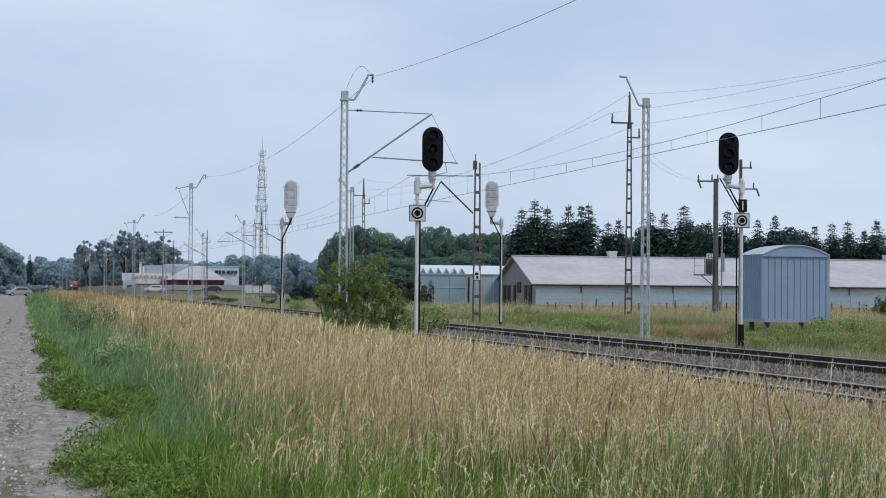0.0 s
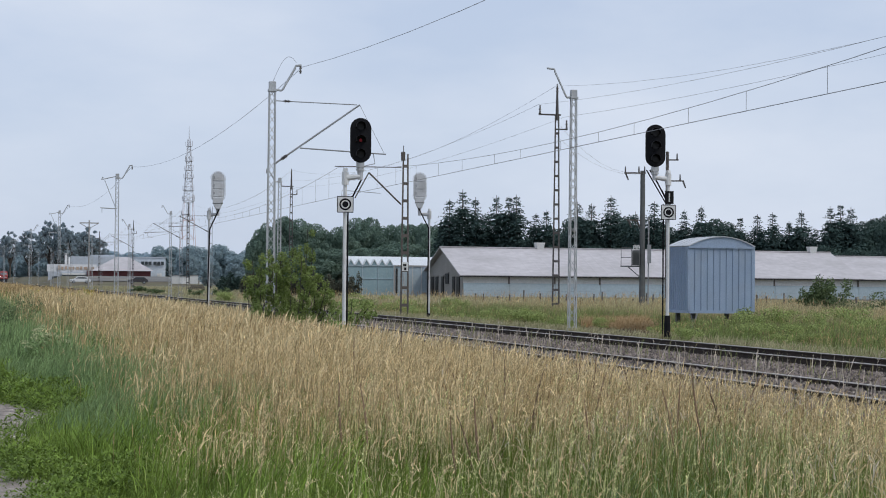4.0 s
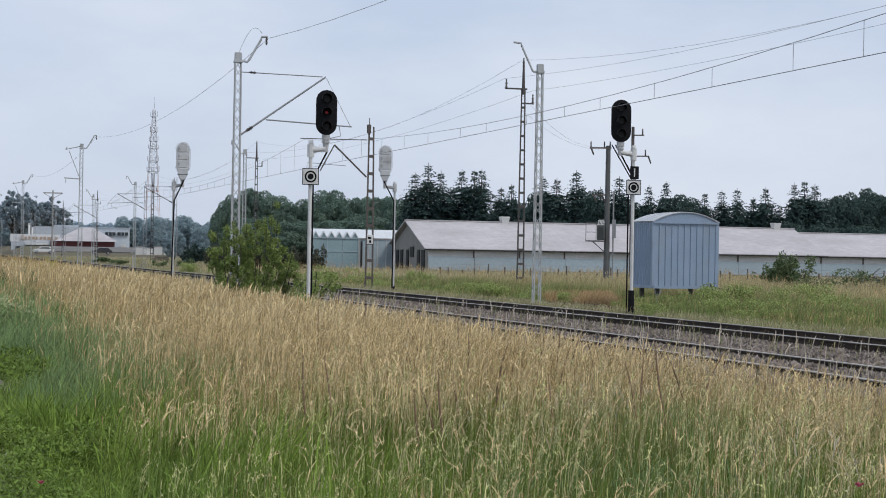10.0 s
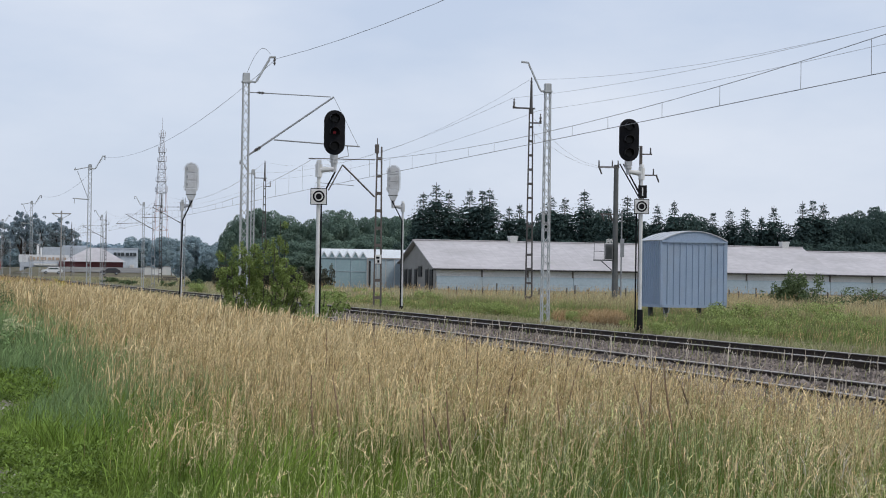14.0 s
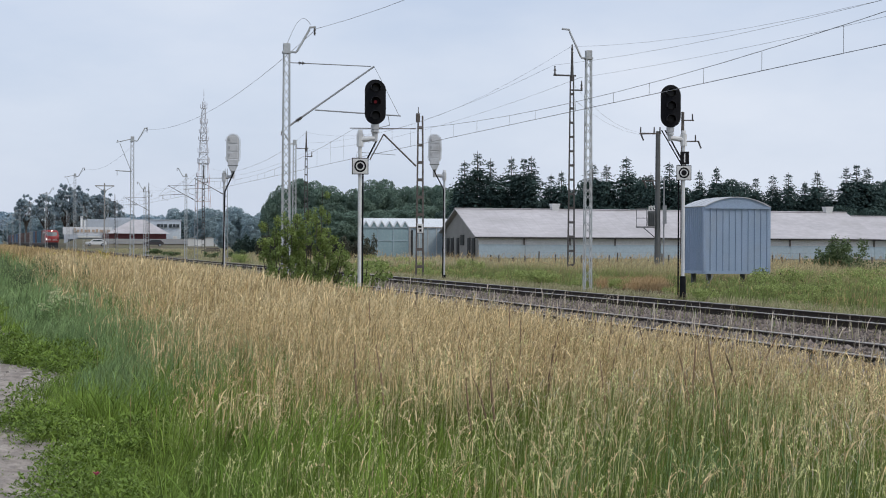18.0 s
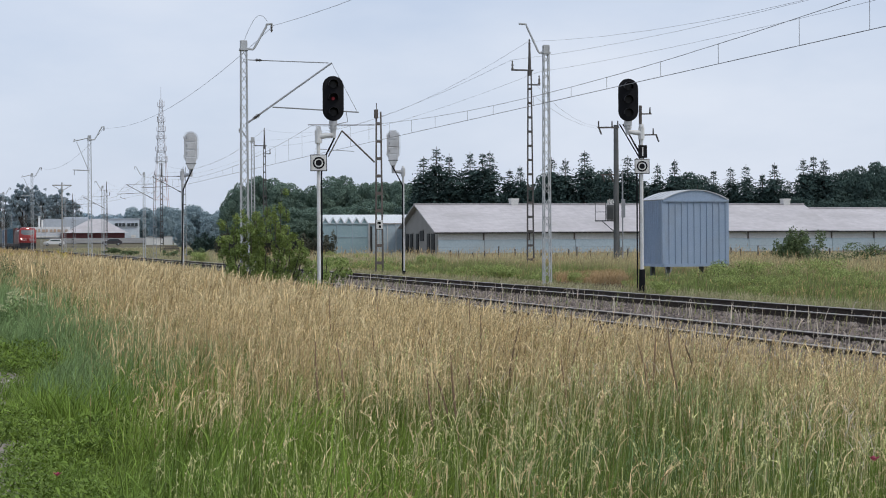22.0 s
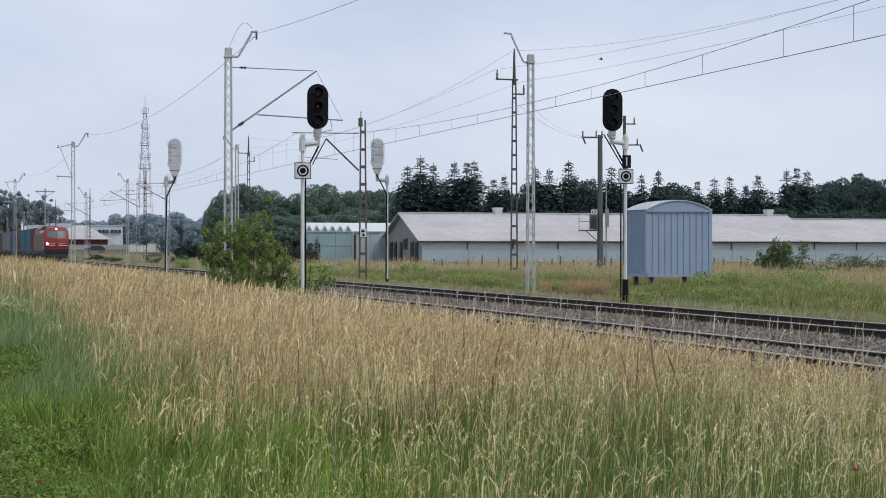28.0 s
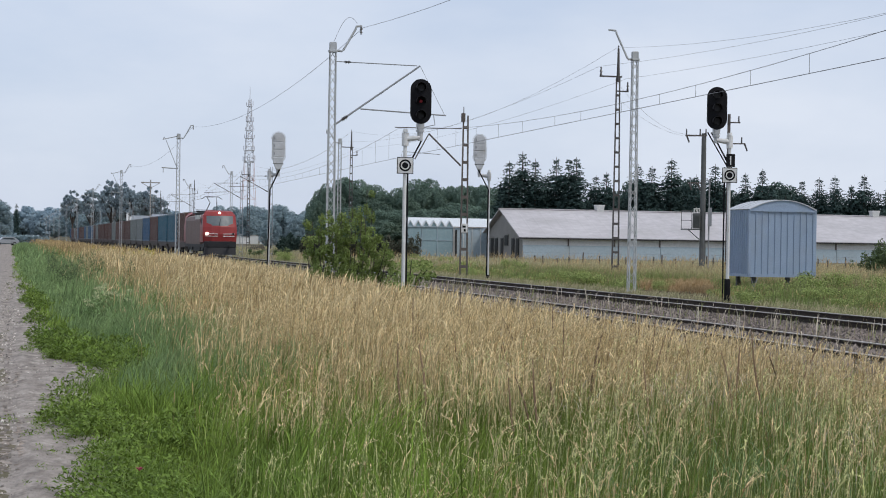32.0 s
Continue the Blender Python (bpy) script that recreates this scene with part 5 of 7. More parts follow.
def build_distance():
    fb = thing("factory", "low grey-blue factory halls with a white front", "factory", at=pose(0, 0, 0))
    d = 470
    def hall(name, a0, a1, z0, z1, dep, mat_of, label="", extra=0.0):
        p, q = az_point(a0, d + extra), az_point(a1, d + extra)
        mid, ln = (p + q) / 2, (q - p).length
        return part(name, Geo().box(mid.x, mid.y + dep / 2, z0, ln, dep, z1 - z0, -(a0 + a1) / 2), mat_of, fb, label)
    hall("white_hall", 2.82, 4.33, 3.5, 5.4, 10, CAR_WHITE, "white hall front under a flat roof")
    hall("white_hall_base", 2.85, 4.33, 0, 3.5, 9.5, FACTORY, "blue-grey base wall")
    hall("canopy", 3.24, 3.98, 2.7, 3.2, 1.5, WHITE, "pale canopy strip", -1.5)
    for k, (w, h) in enumerate(((0.09, 1.0), (0.07, 0.7), (0.06, 0.8), (0.09, 0.7), (0.05, 0.75), (0.08, 0.7), (0.07, 0.8), (0.10, 0.7), (0.06, 0.75), (0.08, 0.7))):
        hall("sign_bar", 3.10 + k * 0.115, 3.10 + k * 0.115 + w, 4.05, 4.05 + h, 0.3, SIGN_TAN, "faded tan sign bar", -0.4)
    for k in range(4):
        hall("base_window", 2.95 + 0.32 * k, 3.12 + 0.32 * k, 1.3, 2.3, 0.2, GLASS, "dull ground-floor window", -0.2)
    hall("back_hall", 3.55, 6.3, 0, 7.75, 20, FACTORY, "grey-blue rear hall", 25)
    hall("back_parapet", 4.1, 4.85, 7.75, 8.2, 2, FACTORY, "raised roof edge", 26)
    hall("right_hall", 5.5, 6.5, 0, 7.35, 14, PALE_BLUE, "pale blue-grey hall with dark windows", 12)
    hall("roof_edge", 5.48, 6.53, 7.35, 7.6, 14.4, FACTORY, "darker roof edge", 11.8)
    for a0 in (5.66, 6.04):
        w = hall("window", a0, a0 + 0.32, 5.55, 6.4, 0.3, GLASS, "dull window band", 11.5)
        for k in range(1, 3):
            p = az_point(a0 + 0.32 * k / 3, d + 11.3)
            part("mullion", Geo().box(p.x, p.y, 5.55, 0.12, 0.2, 0.85), FACTORY, w)
    hall("side_door", 6.16, 6.30, 1.0, 3.3, 0.3, WHITE, "white roller door", 11.4)
    hall("red_wall", 4.05, 6.0, 0, 3.8, 8, BRICK_RED, "dark red wall", -3)
    p, q = az_point(4.15, d - 4, 3.8), az_point(6.06, d - 4, 3.8)
    c, e = az_point(4.91, d + 3, 7.4), az_point(5.29, d + 3, 7.4)
    back = Vector((0, 12, 0))
    hip = Geo().add([p, q, q + back, p + back, c, e], [(0, 1, 5, 4), (1, 2, 5), (2, 3, 4, 5), (3, 0, 4)])
    part("hip_roof", hip, BARN_ROOF, fb, "pale hipped sheet roof")
    for az, z1, r0 in ((3.35, 8.2, 0.30), (3.44, 7.2, 0.26)):
        chim = az_point(az, d + 6)
        part("flue", Geo().tube((chim.x, chim.y, 5), (chim.x, chim.y, z1), r0, n=8).tube((chim.x, chim.y, z1 - 0.15), (chim.x, chim.y, z1), r0 * 1.25, n=8), WHITE, fb, "white sheet-metal flue")
    # yard before the halls
    g = Geo()
    ys = (424, 428, 432, 436, 440, 445, 450, 455, 460, 466)
    vs = [(x, y, far_height(x, y) + 0.14) for y in ys for x in (21 + (466 - y) * 0.05, 30, 45, 62)]
    g.add(vs, [(j * 4 + i, j * 4 + i + 1, j * 4 + i + 5, j * 4 + i + 4) for j in range(len(ys) - 1) for i in range(3)])
    single("pavement", g, YARD, "worn grey asphalt yard before the factory", "yard", "structure", smooth=True)
    for k, (az, h) in enumerate(((6.75, 3.0), (7.0, 2.6), (7.3, 3.2), (7.6, 2.8), (7.95, 3.0), (8.2, 2.5))):
        at = az_point(az, 420, far_height(50, 416))
        shed = thing("shed", "small pale storage shed beyond the meadow", "shed", "storage sheds", at=Matrix.Translation(at) @ pose(0, 0, 0, 0, 0, -7))
        h *= 0.62
        part("wall", Geo().box(0, 0, 0, 1.9, 2.5, h), WHITE if k % 2 else PALE_BAND, shed)
        part("roof", Geo().prism([(-1.0, h), (1.0, h), (0, h + 0.15)], "y", -1.4, 1.4), CONCRETE, shed)
    stack = thing("timber_stack", "low stack of brown weathered logs at the meadow's edge", "logs", at=Matrix.Translation(az_point(7.42, 288)) @ pose(0, 0, 0, 0, 0, -7))
    for row in range(3):
        for k in range(9 - row):
            x = -1.3 + 0.3 * k + 0.15 * row
            part("log", Geo().tube((x, -1.0, 0.15 + 0.28 * row), (x, 1.0, 0.15 + 0.28 * row), 0.15, n=8), WOOD, stack)
    # lattice radio tower
    t = thing("radio_tower", "tall red and grey lattice radio tower with aerials", "radio tower", at=Matrix.Translation(az_point(7.1, 600)))
    H, deck = 48.0, 27.2
    def wid(z):
        return 0.8 + 2.2 * (H - z) / (H - deck)
    corners = ((-1, -1), (1, -1), (1, 1), (-1, 1))
    for sx, sy in corners:
        for k in range(4):
            z0, z1 = deck + (H - deck) * k / 4, deck + (H - deck) * (k + 1) / 4
            part("leg", Geo().tube((sx * wid(z0) / 2, sy * wid(z0) / 2, z0), (sx * wid(z1) / 2, sy * wid(z1) / 2, z1), 0.085, 0.075, n=4), TOWER_WHITE, t)
        part("splayed_leg", Geo().tube((sx * 2.9, sy * 2.9, 0), (sx * 1.5, sy * 1.5, deck), 0.09, 0.08, n=4), TOWER_RED, t, "red outer leg, paled as if by haze")
    for k in range(12):
        z0, z1 = deck + (H - deck) * k / 12, deck + (H - deck) * (k + 1) / 12
        bay = Geo()
        for q in range(4):
            (ax, ay), (bx, by) = corners[q], corners[(q + 1) % 4]
            p, w1 = wid(z0) / 2, wid(z1) / 2
            bay.tube((ax * p, ay * p, z0), (bx * w1, by * w1, z1), 0.05, n=4).tube((bx * p, by * p, z0), (ax * w1, ay * w1, z1), 0.05, n=4).tube((ax * p, ay * p, z0), (bx * p, by * p, z0), 0.06, n=4)
        tagged(part("lacing", bay, TOWER_WHITE, t), kind="stuff")
    for sx, sy in corners:
        part("core_leg", Geo().tube((sx * 0.48, sy * 0.48, 0), (sx * 0.48, sy * 0.48, deck), 0.07, n=4), TOWER_WHITE, t)
    for k in range(10):
        z0, z1 = deck * k / 10, deck * (k + 1) / 10
        bay = Geo()
        bay.tube((-0.48, -0.48, z0), (0.48, -0.48, z1), 0.05, n=4).tube((0.48, -0.48, z0), (-0.48, -0.48, z1), 0.05, n=4).tube((-0.48, -0.48, z0), (0.48, -0.48, z0), 0.05, n=4)
        tagged(part("core_lacing", bay, TOWER_WHITE, t), kind="stuff")
    for k in range(4):
        z = deck * (k + 0.5) / 4.5
        f = 2.9 - 1.4 * z / deck
        tie = Geo()
        for q in range(4):
            (ax, ay), (bx, by) = corners[q], corners[(q + 1) % 4]
            tie.tube((ax * f, ay * f, z), (bx * f, by * f, z), 0.05, n=4).tube((ax * f, ay * f, z), (ax * 0.48, ay * 0.48, z + 1.5), 0.04, n=4)
        tagged(part("tie_lacing", tie, TOWER_RED, t), kind="stuff")
    part("spire", Geo().tube((0, 0, H), (0, 0, 52.2), 0.12, 0.05, n=5), TOWER_WHITE, t)
    r = random.Random(2)
    for z, n in ((28.0, 8), (31.5, 6), (35.5, 6), (38.0, 4), (41.0, 5), (46.0, 4)):
        part("platform", Geo().box(0, 0, z - 0.4, wid(z) + 0.7, wid(z) + 0.7, 0.1), TOWER_WHITE, t)
        for k in range(n):
            a = 6.28 * (k + r.uniform(-0.2, 0.2)) / n
            rr = wid(z) / 2 + 0.55
            part("aerial", Geo().tube((math.cos(a) * rr, math.sin(a) * rr, z - 0.3), (math.cos(a) * rr, math.sin(a) * rr, z + r.uniform(0.8, 1.6)), 0.10, n=6), TOWER_WHITE, t)
    # far line poles with broad crossarm
    for az, d2, h in ((4.05, 330, 12.2),):
        at = az_point(az, d2)
        p = thing("power_pole", "slim distant pole with broad crossarm", "power pole", at=Matrix.Translation(at))
        part("shaft", Geo().tube((0, 0, 0), (0, 0, h), 0.16, 0.12, n=8), CONCRETE, p)
        part("crossarm", Geo().box(0, 0, h - 0.6, 3.4, 0.15, 0.2).tube((-1.7, 0, h - 0.5), (0, 0, h - 1.5), 0.05).tube((1.7, 0, h - 0.5), (0, 0, h - 1.5), 0.05), CONCRETE, p)


def car(label, at, paint, length=4.4, tall=1.5):
    c = thing("car", label, "car", "parked cars", at=at)
    l = length / 2
    side = [(-l, 0.35), (-l, 0.75), (-l * 0.93, 0.95), (-l * 0.55, 1.0), (-l * 0.25, tall), (l * 0.6, tall), (l * 0.93, 1.0), (l, 0.85), (l, 0.35)]
    part("body", Geo().prism([(x, z) for x, z in side], "y", -0.85, 0.85), paint, c, bevel=0.06)
    for s in (-1, 1):
        part("side_window", Geo().prism([(-l * 0.44, 1.06), (-l * 0.22, tall - 0.14), (l * 0.5, tall - 0.14), (l * 0.7, 1.06)], "y", s * 0.855 - 0.01, s * 0.855 + 0.01), GLASS, c, "dark side window")
        for x in (-l * 0.62, l * 0.62):
            w = part("wheel", Geo().tube((x, s * 0.72, 0.32), (x, s * 0.9, 0.32), 0.32, n=16), RUBBER, c)
            part("rim", Geo().tube((x, s * 0.89, 0.32), (x, s * 0.92, 0.32), 0.2, n=12), CAR_SILVER, w)
    return c


def build_cars():
    for label, az, d, paint, turn, ln in (("white estate car parked by the factory", 3.79, 415, CAR_WHITE, 0, 4.6), ("dark car parked beyond the track", 5.56, 415, CAR_DARK, 0, 4.5), ("silver car standing on the dirt road", -0.33, 330, CAR_SILVER, 12, 4.4)):
        car(label, Matrix.Translation(az_point(az, d, far_height(az_point(az, d).x, d) if az > 1 else 0.0)) @ pose(0, 0, 0, 0, 0, turn), paint, ln)


build_hut()
build_barns()
build_greenhouse()
build_power_line()
build_fence()
build_distance()
build_cars()


# ---- trees and bushes ----
def spruce(seed, h):
    """Whorls of drooping fronds, each a spine with short twigs on both sides."""
    r = np.random.default_rng(seed)
    t = thing("spruce_tree", "dark green pointed spruce in a dense row behind the barns", "spruce tree", "spruce row")
    part("trunk", Geo().tube((0, 0, 0), (0, 0, h * 0.99), 0.22, 0.025, n=7), BARK, t)
    vs = []
    wide = r.uniform(1.75, 2.3)
    tiers = int(h * 3.4)
    for k in range(tiers):
        u = (k + r.uniform(-0.3, 0.3)) / tiers
        if u > 0.975:
            continue
        z = h * (0.06 + 0.94 * u)
        ln = max(0.18, min((h - z) * 0.52 + 0.12, wide) * r.uniform(0.65, 1.2))
        whorl = r.uniform(0, 6.28)
        arms = 10 if u < 0.8 else 7
        for q in range(arms):
            a = whorl + 6.28 * q / arms + r.normal(0, 0.25)
            l2 = ln * r.uniform(0.55, 1.15)
            rise = 0.35 if u > 0.85 else 0.12
            steps = max(2, int(l2 / 0.27))
            ca, sa = math.cos(a), math.sin(a)
            for j in range(steps):
                f = (j + 0.6) / steps
                c = np.array([ca * l2 * f, sa * l2 * f, z + l2 * (rise * f - 0.36 * f * f) + r.normal(0, 0.07)])
                size = (0.46 if u < 0.8 else 0.32) * (1.1 - 0.35 * f)
                for side in (-1, 1):
                    d = np.array([ca * 0.7 - sa * side * 0.8, sa * 0.7 + ca * side * 0.8, r.normal(-0.35, 0.3)])
                    e = np.array([-d[1], d[0], r.normal(0.0, 0.9)])
                    e /= np.linalg.norm(e)
                    vs.append([c, c + d * size * 0.5 + e * size * 0.26, c + d * size, c + d * size * 0.5 - e * size * 0.26])
    v = np.array(vs).reshape(-1, 3)
    part("crown", soup("crown", v, np.arange(len(v)).reshape(-1, 4), SPRUCE), None, t)
    return t


def broad_tree(seed, h, spread, label, group, leaf=0.34, count=9000, base=0.04, mat_of=None, airy=0.0):
    """A crown of many overlapping clumps on limbs; airy: how far the clumps stand apart."""
    r = np.random.default_rng(seed)
    t = thing("tree", label, "tree", group)
    part("trunk", Geo().tube((0, 0, -0.1), (0.1, 0, h * 0.5), h * 0.026, h * 0.016, n=8), BARK, t)
    cs, rs = [], []
    lobes = 26 if not airy else 60
    for k in range(lobes):
        # clumps spread evenly over an egg-shaped crown
        w = (k + 0.5) / lobes
        zz, a = 1 - 1.75 * w, 2.4 * k + r.normal(0, 0.2)
        ring = math.sqrt(max(0.0, 1 - min(zz * zz, 1.0)))
        far = r.uniform(0.62, 0.92) if not airy else r.uniform(0.25, 1.0) ** 0.6
        mid = h * (0.5 + base * 0.5)
        c = (math.cos(a) * ring * spread * 0.5 * far, math.sin(a) * ring * spread * 0.5 * far, mid + zz * h * (0.44 - base * 0.4) * (far + 0.12))
        q = spread * (r.uniform(0.14, 0.22) if not airy else r.uniform(0.05, 0.135))
        cs.append(c)
        rs.append((q, q, q * 0.85))
        if k % 4 == 1:
            part("limb", Geo().tube((0.05, 0, h * 0.3), c, h * 0.011, h * 0.004, n=5), BARK, t)
    if not airy:
        cs.append((0, 0, h * 0.5))
        rs.append((spread * 0.36, spread * 0.36, h * 0.36))
    v, q = leaf_cloud(r, cs, rs, count, leaf, 1.0 if airy else 0.55, 0.04 if airy else 0.6)
    part("crown", soup("crown", v, q, mat_of or BROADLEAF), None, t)
    return t


def build_trees():
    r = random.Random(11)
    kinds = [spruce(20 + k, 12.0) for k in range(6)]
    used = [0]

    def set_spruce(az, d, h):
        m = Matrix.Translation(az_point(az, d)) @ pose(0, 0, 0, 0, 0, r.uniform(0, 360))
        k = used[0]
        c = kinds[k] if k < 6 else copy_thing(kinds[r.randrange(6)], m)
        used[0] += 1
        c.matrix_basis = m
        w = h / 12.0 * r.uniform(0.92, 1.12)
        c.scale = (w, w, h / 12.0)

    # the spruces that stand out of the row: bearing and height
    for az, h in ((15.33, 12.6), (15.74, 13.9), (16.15, 12.9), (16.81, 13.2), (17.21, 12.9), (17.44, 13.2), (16.46, 10.6), (18.07, 10.9), (18.39, 11.3), (19.38, 12.4),
                  (19.82, 12.2), (20.43, 13.2), (21.2, 11.1), (21.79, 12.5), (22.72, 11.4), (23.25, 11.9), (24.46, 10.4), (24.99, 10.9), (25.46, 11.1), (25.96, 10.0), (26.34, 11.3),
                  (26.78, 9.1), (27.21, 11.9), (27.53, 12.1), (27.84, 11.8), (30.31, 10.3), (30.85, 10.8), (31.43, 10.6), (31.69, 10.7), (32.5, 11.2), (33.4, 10.8), (34.6, 11.4), (36.0, 11.0)):
        set_spruce(az, 235 + r.uniform(-1, 1), h)
    # lower ones that close the row behind
    for deep, tall in ((243, 9.4), (252, 9.9)):
        az = 15.1
        while az < 37:
            if not 28.2 < az < 30.0:
                set_spruce(az, deep + r.uniform(-3, 3), tall * r.uniform(0.88, 1.06))
            az += r.uniform(0.38, 0.62)
    far_spruce = copy_thing(kinds[1], Matrix.Translation(az_point(-0.02, 520)))
    far_spruce.scale = (0.62, 0.62, 0.93)

    def grove(trees, spots, tall):
        """Set trees at bearing, distance, height and width; the first ones are used themselves."""
        for i, (az, d, h, w) in enumerate(spots):
            m = Matrix.Translation(az_point(az, d)) @ pose(0, 0, 0, 0, 0, 77 * i)
            c = trees[i] if i < len(trees) else copy_thing(trees[r.randrange(len(trees))], m)
            c.matrix_basis = m
            c.scale = (w / 9.0, w / 9.0, h / tall)

    leafy = [broad_tree(50 + k, 12, 9.0, "dark green rounded broadleaf tree behind the fields", "broadleaf wood", 0.30, 24000, 0.02) for k in range(4)]
    wood = [(9.41, 262, 9.6, 4.6), (10.26, 266, 11.2, 6.6), (10.98, 262, 9.9, 6.4), (11.43, 270, 9.2, 6.0), (11.88, 262, 9.5, 5.6), (12.68, 266, 11.0, 7.6), (13.49, 262, 10.0, 5.6), (13.93, 266, 10.1, 5.4),
            (14.38, 262, 10.3, 5.0), (14.74, 258, 10.0, 4.6), (13.58, 236, 6.8, 7.6), (14.4, 240, 6.4, 6.6), (12.75, 246, 6.2, 6.6), (11.1, 250, 6.0, 7.6), (10.1, 250, 6.4, 7.0), (11.95, 252, 6.2, 6.4),
            (15.0, 256, 8.4, 6.4)]
    grove(leafy, wood, 12.0)
    dusky = [broad_tree(80 + k, 12, 9.0, "dusky green broadleaf tree among the spruces", "spruce row", 0.32, 17000, 0.02, DARK_LEAF) for k in range(3)]
    mixed = [(20.85, 250, 11.2, 6.4), (19.51, 250, 11.0, 6.0), (23.87, 246, 10.3, 7.0), (23.5, 248, 9.8, 6.4), (28.35, 248, 10.7, 7.0), (28.87, 250, 11.0, 6.4), (29.55, 250, 11.5, 6.6), (29.9, 248, 11.2, 6.6),
             (29.21, 246, 10.3, 6.0), (30.6, 252, 9.6, 7.0), (18.8, 250, 9.4, 6.0), (22.2, 250, 9.8, 6.4), (33.8, 250, 10.5, 7.6), (35.4, 250, 10.8, 7.6)]
    az = 15.2
    while az < 37:
        mixed.append((az, 262 + r.uniform(-3, 3), r.uniform(7.6, 8.8), r.uniform(6.5, 8.5)))
        az += r.uniform(0.9, 1.3)
    az = 15.2
    while az < 37:
        mixed.append((az, 228 + r.uniform(-2, 2), r.uniform(5.6, 6.6), r.uniform(6.0, 7.5)))
        az += r.uniform(0.9, 1.2)
    grove(dusky, mixed, 12.0)
    hazy = [broad_tree(60 + k, 12, 9.0, "distant broadleaf tree on the skyline, leaves tinted as haze", "skyline trees", 0.5, 8000, 0.02, FAR_LEAF) for k in range(3)]
    rows = []
    for a in (7.0, 7.5, 8.1, 8.7, 9.2, 6.4, 9.7, 10.2, 8.4):
        rows.append((a, 540 + r.uniform(-15, 40), r.uniform(9.5, 12.0), r.uniform(9, 12)))
    for a in (-0.95, -1.4, -1.9, -2.5, -3.2, -4.0, -4.8):
        rows.append((a, 400 + r.uniform(-5, 15), r.uniform(10.0, 11.2), r.uniform(8, 9.5)))
    rows += [(7.13, 440, 9.6, 6.4), (8.65, 330, 6.0, 4.6), (7.82, 332, 5.4, 3.8)]
    rows += [(-0.55, 405, 8.6, 5.0), (-0.4, 412, 7.0, 4.6)]
    grove(hazy, rows, 12.0)
    misty = [broad_tree(64 + k, 12, 9.0, "tree of the far woods with haze tinted into its leaves", "far woods", 0.9, 3000, 0.02, HAZE_LEAF) for k in range(2)]
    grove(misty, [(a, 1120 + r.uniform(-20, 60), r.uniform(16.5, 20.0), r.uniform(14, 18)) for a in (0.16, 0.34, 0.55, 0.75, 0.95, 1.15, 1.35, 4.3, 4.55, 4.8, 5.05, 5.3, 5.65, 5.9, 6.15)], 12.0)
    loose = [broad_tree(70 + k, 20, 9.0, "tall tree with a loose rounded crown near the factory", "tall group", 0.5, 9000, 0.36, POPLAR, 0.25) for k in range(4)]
    grove(loose, [(1.67, 860, 23.5, 9.6), (2.24, 720, 20.4, 9.0), (2.86, 560, 19.3, 7.4), (3.38, 556, 18.4, 7.2), (4.0, 560, 17.6, 7.8), (4.40, 566, 14.0, 5.6), (3.1, 572, 15.0, 8.0), (3.55, 575, 14.6, 7.6),
                  (2.50, 730, 17.0, 6.6), (1.47, 950, 20.5, 6.4), (3.85, 578, 13.2, 6.8), (1.95, 880, 18.0, 7.0)], 20.0)
    low = [(1.4, 1010, 13.5), (1.62, 880, 12.4), (1.9, 870, 11.4), (2.15, 740, 11.0), (2.4, 740, 10.6), (2.85, 596, 10.4), (3.1, 596, 10.6), (3.35, 596, 10.4), (3.65, 596, 10.0), (3.95, 596, 9.6), (4.25, 596, 9.8), (4.55, 596, 10.4), (4.8, 596, 9.2)]
    grove([copy_thing(hazy[0], pose(0, 0, 0))], [(a, d, h, d / 75) for a, d, h in low], 12.0)


def shrub(name, label, at, lobes, count, leaf, mat_of, stems=9, seed=1):
    r = np.random.default_rng(seed)
    s = thing(name, label, "bush", at=at)
    for c, q in lobes[:stems]:
        part("stem", Geo().path([(r.normal(0, 0.12), r.normal(0, 0.12), -0.05), (c[0] * 0.45, c[1] * 0.45, c[2] * 0.55), (c[0], c[1], c[2] + q[2] * 0.7)], 0.016, n=5), BARK, s)
    v, q = leaf_cloud(r, [c for c, _ in lobes], [q for _, q in lobes], count, leaf, 0.8, 0.2)
    part("foliage", soup("foliage", v, q, mat_of), None, s)
    return s


